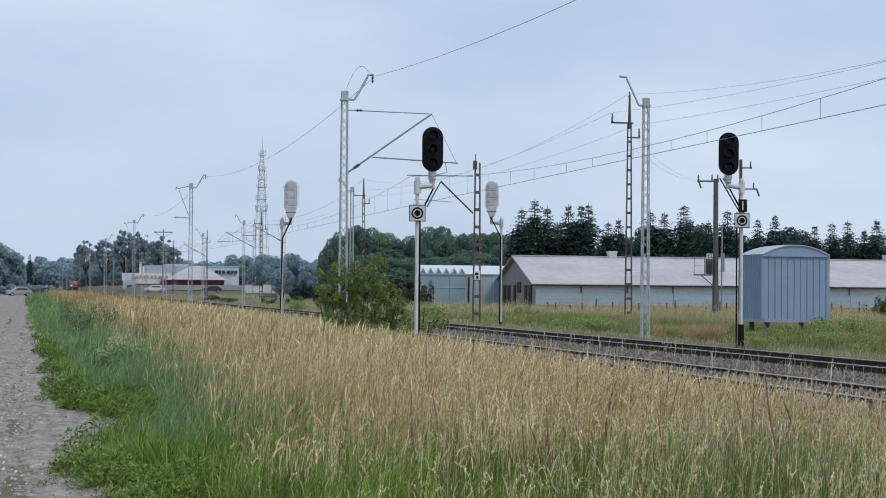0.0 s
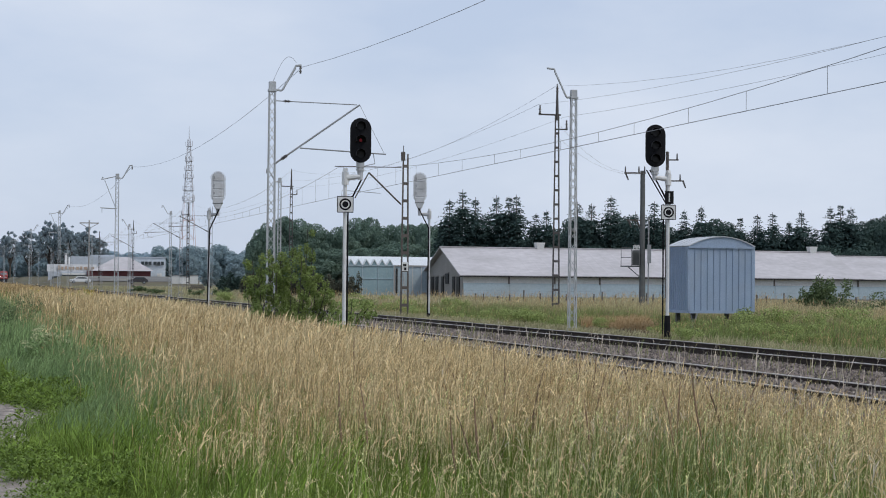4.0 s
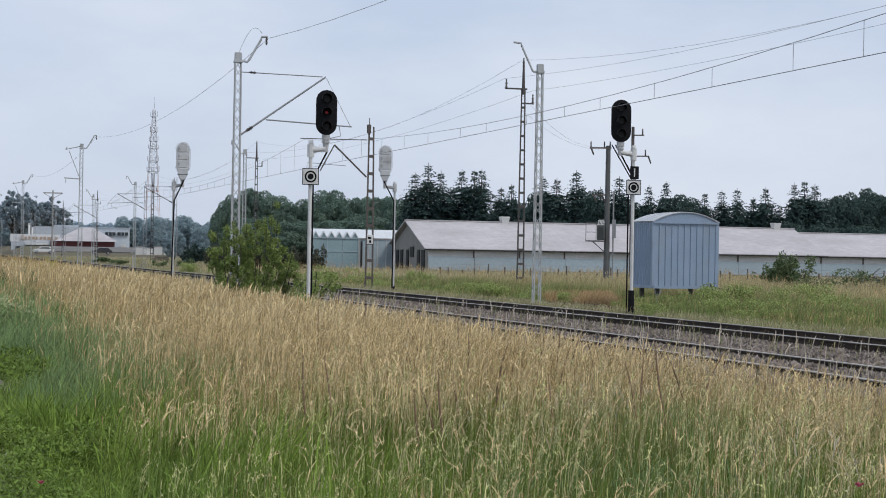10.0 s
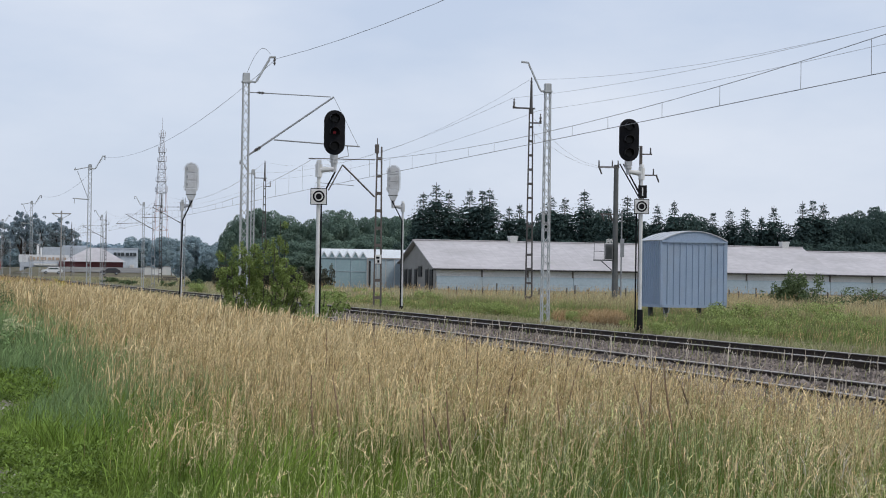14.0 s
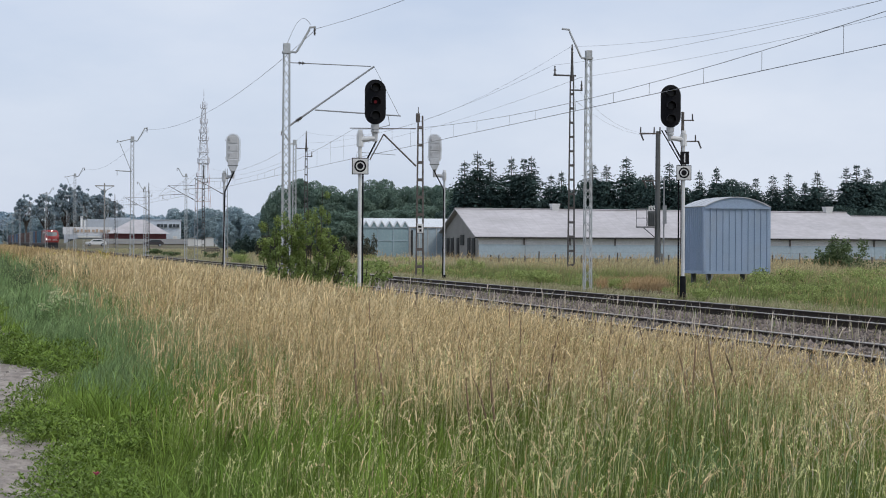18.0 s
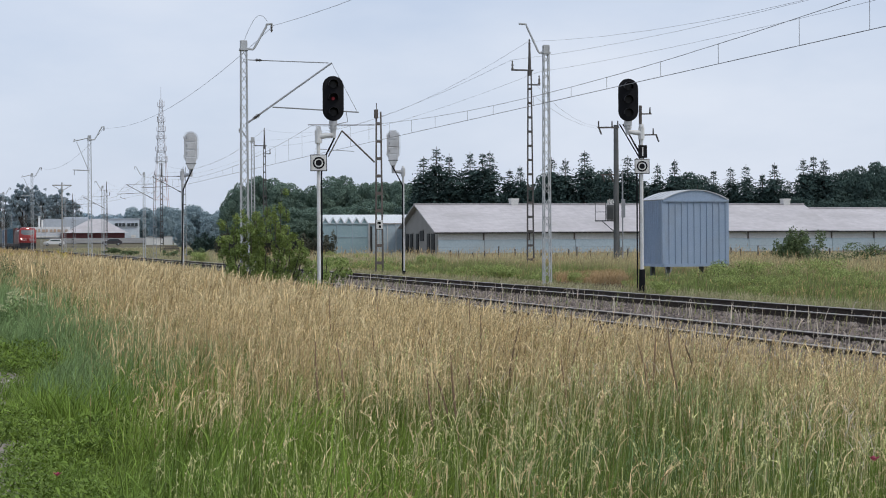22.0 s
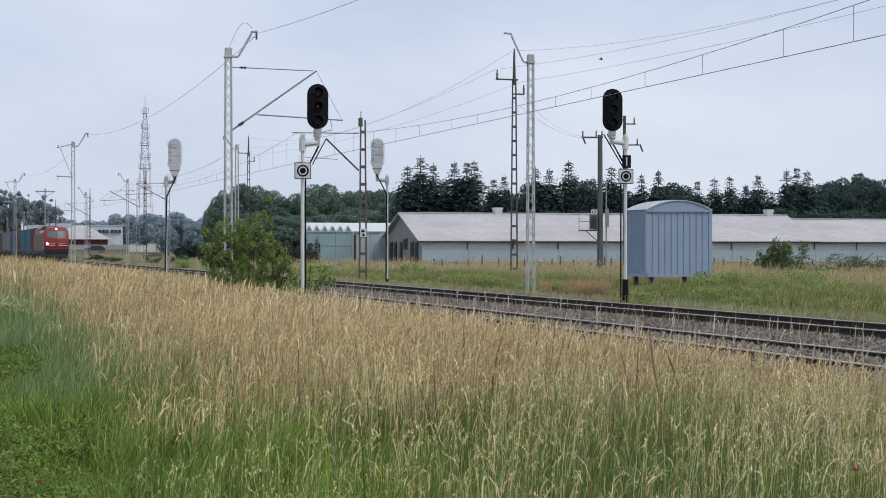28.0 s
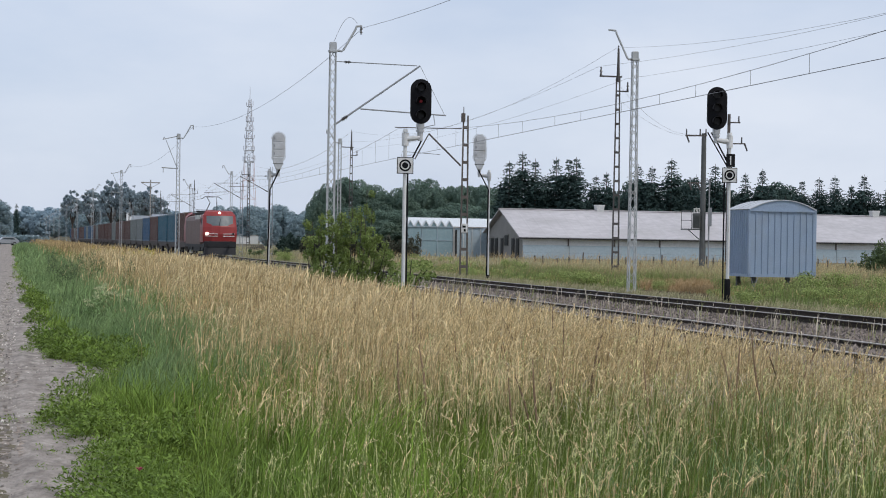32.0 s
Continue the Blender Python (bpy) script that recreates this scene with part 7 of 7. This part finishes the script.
def build_grass():
    # a soft mass of blades and bare stalks between the road and the ballast
    for name, n, y0, y1, w, rad in (("tall_grass", 120000, 5.0, 14, 0.0036, 0.07), ("tall_grass", 110000, 13, 27, 0.0052, 0.10), ("tall_grass", 95000, 26, 75, 0.011, 0.18), ("tall_grass", 40000, 75, 420, 0.05, 0.5)):
        x, y, f, way = tufts(n, 22, 1.0, 9.9, y0, y1, 1.25, rad)
        keep = wedge(x, y) & (rng.uniform(-0.9, 0.7, n) < x - ripe_line(y) + patchy(x, y, 0.5, -0.4, 0.4)) & (rng.uniform(0, 1, n) < thin(x, y)) & (y > 5)
        x, y, f, way = x[keep], y[keep], f[keep], way[keep]
        h = envelope(x, y) * patchy(x, y, 0.8, 0.80, 1.0) * rng.uniform(0.3, 1.0, len(x)) ** 0.8 * (0.35 + 0.65 * f)
        grass(name, "dense ripe meadow grass, green below and straw above", rng, x, y, np.full(len(x), -0.03), h, w * rng.uniform(0.5, 1.5, len(x)), 0.06 + 0.95 * rng.uniform(0, 1, len(x)) ** 1.5, GRASS_TALL, way)
    # brownish haze of fine loose panicles over it
    for n, y0, y1, size, plump in ((9000, 7.0, 14, 0.080, 0.5), (20000, 13, 27, 0.11, 0.6), (24000, 26, 75, 0.17, 0.9), (9000, 75, 420, 0.36, 1.1)):
        x, y, f, way = tufts(n, 7, 1.6, 9.9, y0, y1, 1.2, 0.14)
        keep = wedge(x, y) & (patchy(x, y, 0.6, 0, 1) + rng.uniform(-0.4, 0.4, n) + np.interp(y, [8, 17], [-0.45, 0.25]) > 0.3) & (rng.uniform(0, 1, n) < thin(x, y)) & (rng.uniform(0, 1, n) < verge(x, y, 0.04, 1))
        x, y, f = x[keep], y[keep], f[keep]
        h = envelope(x, y) * rng.uniform(0.66, 1.06, len(x)) * (0.55 + 0.45 * f)
        seed_heads("grass_heads", "fine brownish panicles of ripe tall grass", rng, x, y, np.full(len(x), -0.03), h, np.full(len(x), size), GRASS_HEAD, plump, 7)
    # bleached ears that catch the light, upright or nodding, singly and in loose groups
    for n, y0, y1, size, plump, loose in ((1800, 7.0, 12.5, 0.090, 0.8, 14), (8000, 12, 20, 0.095, 0.95, 12), (12500, 19, 36, 0.125, 0.95, 7), (13000, 35, 90, 0.17, 1.1, 4)):
        x, y, f, way = tufts(n, 6, 1.6, 9.6, y0, y1, 1.15, 0.13 if y0 < 30 else 0.3)
        keep = wedge(x, y) & (rng.uniform(0, 1, n) < thin(x, y) * 1.1) & (rng.uniform(0, 1, n) < verge(x, y, 0.06, 1)) & (patchy(x, y, 1.1, 0, 1) + patchy(x, y, 3.1, -0.3, 0.3) + rng.uniform(-0.25, 0.25, n) > 0.36)
        x, y, f = x[keep], y[keep], f[keep]
        seed_heads("grass_ears", "bleached straw ears standing out of the meadow grass", rng, x, y, np.full(len(x), -0.03), envelope(x, y) * rng.uniform(0.66, 1.14, len(x)) * np.interp(y, [7, 14], [0.86, 1]), size * rng.uniform(0.5, 1.45, len(x)), EAR_STRAW, plump, loose, 0.72, 1.3)
    # unripe pale panicles close by, in drifts
    n = 7000
    x, y, f, way = tufts(n, 9, 1.3, 7.8, 6.0, 14.5, 1.0, 0.13)
    keep = wedge(x, y) & (rng.uniform(0, 1, n) < np.interp(y, [6, 8, 14.5], [0.5, 1, 0.25])) & (patchy(x, y, 0.9, 0, 1) + rng.uniform(-0.2, 0.2, n) > 0.42)
    x, y = x[keep], y[keep]
    seed_heads("unripe_heads", "pale green unripe panicles of meadow grass", rng, x, y, np.full(len(x), -0.03), envelope(x, y) * rng.uniform(0.55, 1.04, len(x)), rng.uniform(0.045, 0.10, len(x)), HEAD_PALE, 0.5, 12, 0.6, 1.4)
    # broken straw lying across the sward in all directions
    for n, x0, x1, y0, y1, w, mat in ((7000, 1.8, 8.6, 7.0, 17, 0.0046, EAR_STRAW), (3000, 3.6, 9.4, 8.0, 17, 0.0042, STALK_GREY), (9000, 2.2, 9.4, 16, 34, 0.0065, EAR_STRAW)):
        x, y, f, way = tufts(n, 9, x0, x1, y0, y1, 1.1, 0.16)
        keep = wedge(x, y) & (patchy(x, y, 1.3, 0, 1) + rng.uniform(-0.2, 0.2, n) > 0.52) & (rng.uniform(0, 1, n) < verge(x, y, 0.05, 1)) & (rng.uniform(0, 1, n) < thin(x, y) * 1.3)
        x, y = x[keep], y[keep]
        m = len(x)
        grass("fallen_straw", "broken pale straw tangled in the meadow", rng, x, y, envelope(x, y) * rng.uniform(0.30, 0.82, m), rng.uniform(0.05, 0.17, m), w * rng.uniform(0.6, 1.6, m), rng.uniform(0.3, 1.7, m), mat, rng.uniform(0, 6.28, m))
    # drifts of a bluer grass in the meadow
    x, y, f, way = tufts(16000, 20, 2.8, 7.2, 8.5, 22, 1.1, 0.12)
    keep = wedge(x, y) & (patchy(x + 1.7, y, 0.62, 0, 1) > 0.66)
    x, y, f, way = x[keep], y[keep], f[keep], way[keep]
    grass("blue_grass", "drift of blue-green grass among the ripe stalks", rng, x, y, np.full(len(x), -0.03), envelope(x, y) * rng.uniform(0.5, 0.95, len(x)) * f, 0.006 * rng.uniform(0.6, 1.5, len(x)), 0.1 + 0.6 * rng.uniform(0, 1, len(x)), GRASS_BLUE, way)
    # greener and shorter grass along the road
    for n, y0, y1, w in ((80000, 5.0, 30, 0.0070), (44000, 30, 100, 0.018), (16000, 100, 420, 0.05)):
        x, y, f, way = tufts(n, 18, -0.3, 4.2, y0, y1, 1.25, 0.09 if y0 < 10 else 0.22)
        edge = np.array([dirt_edge(t) for t in y])
        keep = wedge(x, y) & (x > edge + np.where(rng.uniform(0, 1, n) < 0.04, -0.7, rng.uniform(-0.1, 0.5, n))) & (rng.uniform(0.0, 1.3, n) + ripe_line(y) > x) & (y > 5)
        x, y, edge, f, way = x[keep], y[keep], edge[keep], f[keep], way[keep]
        h = np.clip((x - edge) * 0.45 + 0.10, 0.07, 0.75) * rng.uniform(0.5, 1.1, len(x)) * patchy(x, y, 1.4, 0.6, 1.25) * f
        blue = patchy(x, y, 0.9, -0.3, 0.3) + np.interp(x - edge, [0.3, 1.0], [-0.6, 0.5]) + np.interp(y, [14, 20, 30, 70], [-0.9, 0, 0.1, 0.55]) > 0
        for pick, mat, label in ((blue, GRASS_BLUE, "blue-green couch grass beside the verge"), (~blue, GRASS_GREEN, "fresh green grass along the dirt road")):
            grass("verge_grass", label, rng, x[pick], y[pick], np.full(pick.sum(), -0.03), h[pick], w * rng.uniform(0.6, 1.5, pick.sum()), rng.uniform(0.1, 0.75, pick.sum()), mat, way[pick])
    # short tan grass on the shoulder of the far track
    x, y = strip(26000, 19.25, 21.3, 26, 130, 1.1)
    keep = wedge(x, y, 1, 35) & (rng.uniform(0, 1, len(x)) < np.interp(x + patchy(x, y, 0.8, -0.35, 0.35), [19.3, 20.2, 21.2], [1, 0.9, 0.1]))
    x, y = x[keep], y[keep]
    grass("shoulder_grass", "short straw-coloured grass along the far rails", rng, x, y, np.full(len(x), -0.06), rng.uniform(0.10, 0.42, len(x)), np.interp(y, [26, 130], [0.010, 0.03]) * rng.uniform(0.6, 1.5, len(x)), rng.uniform(0.1, 0.9, len(x)), GRASS_PALE)
    # meadow behind the tracks
    for n, x0, x1, y0, y1, w, hh in ((140000, 19.3, 45, 28, 102, 0.014, 0.8), (46000, 20, 75, 95, 175, 0.05, 0.6), (30000, 22, 130, 120, 400, 0.10, 0.5)):
        x, y = strip(n, x0, x1, y0, y1, 1.1)
        keep = wedge(x, y, 1, 35)
        if y0 < 30:
            keep &= dry_patch(x, y) < 0.6
        x, y = x[keep], y[keep]
        h = hh * patchy(x, y, 0.35, 0.6, 1.2) * rng.uniform(0.4, 1.1, len(x)) * np.interp(x, [19.3, 20.6, 22.5, 28], [0.26, 0.4, 0.72, 1])
        grass("meadow_grass", "mixed green and straw meadow behind the railway", rng, x, y, np.full(len(x), -0.04), h, w * rng.uniform(0.6, 1.5, len(x)), rng.uniform(0.05, 0.5, len(x)), GRASS_PALE if y0 > 80 else GRASS_FAR)


def build_meadow_heads():
    for n, x0, x1, y0, y1, size, hh in ((13000, 19.4, 40, 30, 90, 0.12, 0.8), (7000, 20, 70, 85, 165, 0.24, 0.78)):
        x, y = strip(n, x0, x1, y0, y1, 1.1)
        keep = wedge(x, y, 1, 35) & (dry_patch(x, y) < 0.6) & (patchy(x, y, 0.3, 0, 1) + rng.uniform(-0.3, 0.3, n) > 0.45)
        x, y = x[keep], y[keep]
        h = hh * patchy(x, y, 0.35, 0.6, 1.2) * rng.uniform(0.7, 1.1, len(x)) * np.interp(x, [19.3, 21, 24.5, 28], [0.35, 0.5, 0.65, 1])
        seed_heads("meadow_heads", "straw seed heads standing in the meadow behind the track", rng, x, y, np.full(len(x), -0.04), h, np.full(len(x), size), GRASS_HEAD)


def build_dry_patch():
    x, y = strip(60000, 19.5, 31, 48, 88, 1.0)
    keep = dry_patch(x, y) > rng.uniform(0.25, 0.8, len(x))
    x, y = x[keep], y[keep]
    bare = x + patchy(x, y, 0.9, -0.5, 0.5) < 22.7
    for pick, mat, low, high, label in ((~bare, DRY, 0.14, 0.52, "tan dried grass in a bare patch behind the track"), (bare & (rng.uniform(0, 1, len(x)) < 0.6), SINGED, 0.05, 0.24, "dark brown dead stubble beside the track")):
        n = pick.sum()
        grass("dry_grass", label, rng, x[pick], y[pick], np.full(n, -0.05), rng.uniform(low, high, n), np.full(n, 0.02), rng.uniform(0.1, 0.8, n), mat)


def build_docks():
    g = Geo().tube((0, 0, 0), (0.02, 0, 0.62), 0.003, 0.0028, n=5)
    q = random.Random(3)
    # a dense tapering spike of dry seeds, slightly bowed
    for k in range(6):
        u0, u1 = k / 6, (k + 1) / 6
        wid0, wid1 = (0.0026 + 0.0048 * math.sin(math.pi * min(1, u + 0.12)) ** 0.8 for u in (u0, u1))
        g.tube((0.02 + 0.05 * u0 * u0, 0, 0.60 + 0.42 * u0), (0.02 + 0.05 * u1 * u1, 0, 0.60 + 0.42 * u1), wid0, wid1, n=5)
    for k in range(26):
        u = (k + q.random()) / 26
        a, wide = q.uniform(0, 6.28), 0.012 * (1.1 - 0.8 * u) * q.uniform(0.6, 1.1)
        x0, z = 0.02 + 0.05 * u * u, 0.60 + 0.42 * u
        g.add([(x0, 0, z), (x0 + math.cos(a) * wide, math.sin(a) * wide, z + 0.01), (x0 + math.cos(a) * wide * 0.5, math.sin(a) * wide * 0.5, z + 0.04), (x0 + math.cos(a + 1) * wide, math.sin(a + 1) * wide, z + 0.02)], [(0, 1, 2, 3)])
    me = g.mesh("spike", DOCK)
    r = random.Random(21)
    first = None
    for k in range(62):
        y = 10.5 + 13 * r.random()
        x = y * math.tan(radians(r.uniform(12, 27)))
        if x > 6.6 or x < 2.2:
            continue
        m = pose(x, y, -0.05, r.uniform(-17, 17), r.uniform(-17, 17), r.uniform(0, 360))
        if first is None:
            first = thing("dock_stalk", "dry rust-brown dock stalk standing in the grass", "dock plant", "dock stalks", at=m)
            part("spike", me, None, first)
        else:
            first_copy = copy_thing(first, m)
            z = r.uniform(0.8, 1.12)
            first_copy.scale = (1, 1, z)


def build_ballast_weeds():
    # thin grass pushing through the ballast
    n = 9000
    x, y = strip(n, 9.4, 16.4, 15, 130, 1.5)
    keep = wedge(x, y) & (rng.uniform(0, 1, n) < np.interp(x, [9.4, 10.6, 13.8, 14.6, 16], [1, 0.35, 0.3, 0.55, 0.15]))
    x, y = x[keep], y[keep]
    grass("ballast_grass", "thin dry grass growing through the ballast", rng, x, y, np.full(len(x), 0.0), rng.uniform(0.12, 0.5, len(x)), np.interp(y, [15, 60, 130], [0.007, 0.014, 0.03]), rng.uniform(0.05, 0.5, len(x)), GRASS_FAR)
    n = 2600
    x, y = strip(n, 8.2, 15.6, 14, 90, 1.3)
    keep = wedge(x, y) & (rng.uniform(0, 1, n) < np.interp(x, [8.2, 9, 11.2, 15], [0.7, 1, 0.5, 0.15]))
    x, y = x[keep], y[keep]
    seed_heads("ballast_heads", "single bleached grass stalks standing in the ballast", rng, x, y, np.full(len(x), 0.0), rng.uniform(0.12, 0.36, len(x)), np.interp(y, [14, 40, 90], [0.20, 0.26, 0.32]), STALK_GREY, 0.6, 8, 0.1, 3.0)


def build_weeds():
    # broad-leaved weeds in mounds at the road's edge, with single rosettes out on the dirt
    m = 620
    bed = rng.uniform(0, 1, m)
    cy = np.where(bed < 0.30, rng.normal(25.6, 1.5, m), np.where(bed < 0.92, rng.uniform(8.0, 16.5, m), 8 + 50 * rng.uniform(0, 1, m)))
    ce = np.array([dirt_edge(t) for t in cy])
    cx = ce + np.where(rng.uniform(0, 1, m) < 0.16, rng.uniform(-0.3, 0.12, m), rng.uniform(0.0, 1.15, m) * np.where(bed < 0.30, 0.95, np.where(bed < 0.92, 1.35, 0.4)))
    cr = np.where(cx < ce + 0.1, rng.uniform(0.04, 0.09, m), rng.uniform(0.09, 0.24, m))
    keep = (cx < ce + 0.1) | (patchy(cx, cy, 1.3, 0, 1) > 0.34)
    cx, cy, cr = cx[keep], cy[keep], cr[keep]
    n = 66000
    k = rng.choice(len(cx), n, p=cr ** 1.7 / (cr ** 1.7).sum())
    u = rng.normal(size=(n, 3))
    u /= np.linalg.norm(u, axis=1)[:, None]
    u[:, 2] = np.abs(u[:, 2])
    rad = cr[k] * rng.uniform(0.25, 1.05, n) ** 0.5
    p = np.stack([cx[k], cy[k], np.full(n, 0.02)], 1) + u * rad[:, None] * np.array([1, 1, 1.15])
    a = u * np.array([1, 1, 0.35]) + rng.normal(0, 0.55, (n, 3)) * np.array([1, 1, 0.5])
    a /= np.linalg.norm(a, axis=1)[:, None]
    b = np.cross(a, rng.normal(0, 0.5, (n, 3)) + np.array([0, 0, 1.0]))
    b /= np.linalg.norm(b, axis=1)[:, None]
    s = (rng.uniform(0.007, 0.024, n) * np.interp(p[:, 1], [8, 40], [1, 2.0]) * np.clip(cr[k] / 0.16, 0.6, 1.1))[:, None]
    down = np.array([0, 0, 1.0])
    mid, tip = p + a * s * 0.9 + down * s * 0.25, p + a * s * 1.9 - down * s * 0.5
    v = np.stack([p - a * s * 0.5, p + b * s * 0.28, mid + b * s * 0.34, tip, mid - b * s * 0.34, p - b * s * 0.28], 1).reshape(-1, 3)
    base = np.arange(n)[:, None] * 6
    quads, tris = base + np.array([1, 2, 4, 5]), np.concatenate([base + np.array([0, 1, 5]), base + np.array([2, 3, 4])])
    single("roadside_weeds", soup("roadside_weeds", v, quads, WEED_LEAF, tris), None, "low bright green broad-leaved weeds at the road edge", "weeds", "stuff")


def build_flowers():
    for x, y, z in ((0.71, 10.85, 0.27), (4.08, 7.3, 0.64)):
        f = thing("poppy", "small pinkish red poppy flower in the grass", "flower", "poppies", at=pose(x, y, 0))
        part("stem", Geo().tube((0, 0, 0), (0.02, 0, z), 0.003, n=5), WEED_LEAF, f)
        for k in range(5):
            a = 2 * math.pi * k / 5
            c, s = math.cos(a), math.sin(a)
            part("petal", Geo().add([(0.02, 0, z), (0.02 + c * 0.018 - s * 0.012, s * 0.018 + c * 0.012, z + 0.015), (0.02 + c * 0.026, s * 0.026, z + 0.022), (0.02 + c * 0.018 + s * 0.012, s * 0.018 - c * 0.012, z + 0.015)], [(0, 1, 2, 3)]), POPPY, f)


def build_verge_plants():
    """Single taller plants at the edge of the meadow."""
    r = random.Random(33)

    def herb(name, label, x, y, h, leaf_mat, top_mat, seed):
        q = np.random.default_rng(seed)
        p = thing(name, label, "weed", at=pose(x, y, 0, 0, 0, r.uniform(0, 360)))
        for k in range(3):
            a = 2.1 * k
            tip = (math.cos(a) * h * 0.16, math.sin(a) * h * 0.16, h * (1 - 0.12 * k))
            part("stem", Geo().path([(0, 0, -0.03), (tip[0] * 0.4, tip[1] * 0.4, h * 0.5), tip], 0.005, n=5), leaf_mat, p)
            v, f = leaf_cloud(q, [(tip[0] * 0.6, tip[1] * 0.6, h * 0.55)], [(0.10, 0.10, h * 0.36)], 70, 0.045)
            tagged(part("leaves", soup("leaves", v, f, leaf_mat), None, p), kind="stuff")
            v, f = leaf_cloud(q, [tip], [(0.08, 0.08, 0.035 if top_mat is FLOWER_CREAM else 0.08)], 60, 0.02)
            tagged(part("flower_head", soup("flower_head", v, f, top_mat), None, p), kind="stuff")

    for k in range(7):
        herb("umbel_plant", "cream-flowering umbel standing at the verge", 1.45 + r.uniform(-0.5, 0.6), 33 + r.uniform(-3, 4), r.uniform(0.5, 0.75), GRASS_BLUE, FLOWER_CREAM, 100 + k)
    for k in range(11):
        herb("mugwort", "dark green tall weed at the edge of the meadow", 1.9 + r.uniform(-0.7, 1.3), 58 + r.uniform(-9, 12), r.uniform(0.9, 1.3), SCRUB, SCRUB, 130 + k)
    for k in range(14):
        herb("yellow_weed", "tall weed with small yellow flowers in the grass", 5.0 + r.uniform(-1.3, 1.6), 80 + r.uniform(-8, 14), r.uniform(0.95, 1.25), GRASS_GREEN, FLOWER_YELLOW, 160 + k)


build_flowers()
build_verge_plants()
build_grass()
build_meadow_heads()
build_dry_patch()
build_docks()
build_ballast_weeds()
build_weeds()


# ---- what moves ----
def motions():
    x0 = TRACKS[1]
    walk(freight_train, [(t, pose(x0, y, 0)) for t, y in ((0, 733.5), (6, 621.8), (19, 379.5), (22, 324.0), (25, 270.5), (28, 221.3), (30, 188.8), (32, 156.0))])

    # a small bird crosses the sky once
    rest = (-70, 60, 6.0)
    walk(bird, [(0, pose(*rest, 0, 0, -100)), (24, pose(*rest, 0, 0, -100)), (27.5, pose(23.5, 71.2, 7.95, 0, 0, -100)), (28, pose(27.4, 69.8, 9.45, 0, 0, -100)), (28.5, pose(32.2, 67.7, 10.4, 0, 0, -100)), (32, pose(75, 58, 16, 0, 0, -100))])


motions()
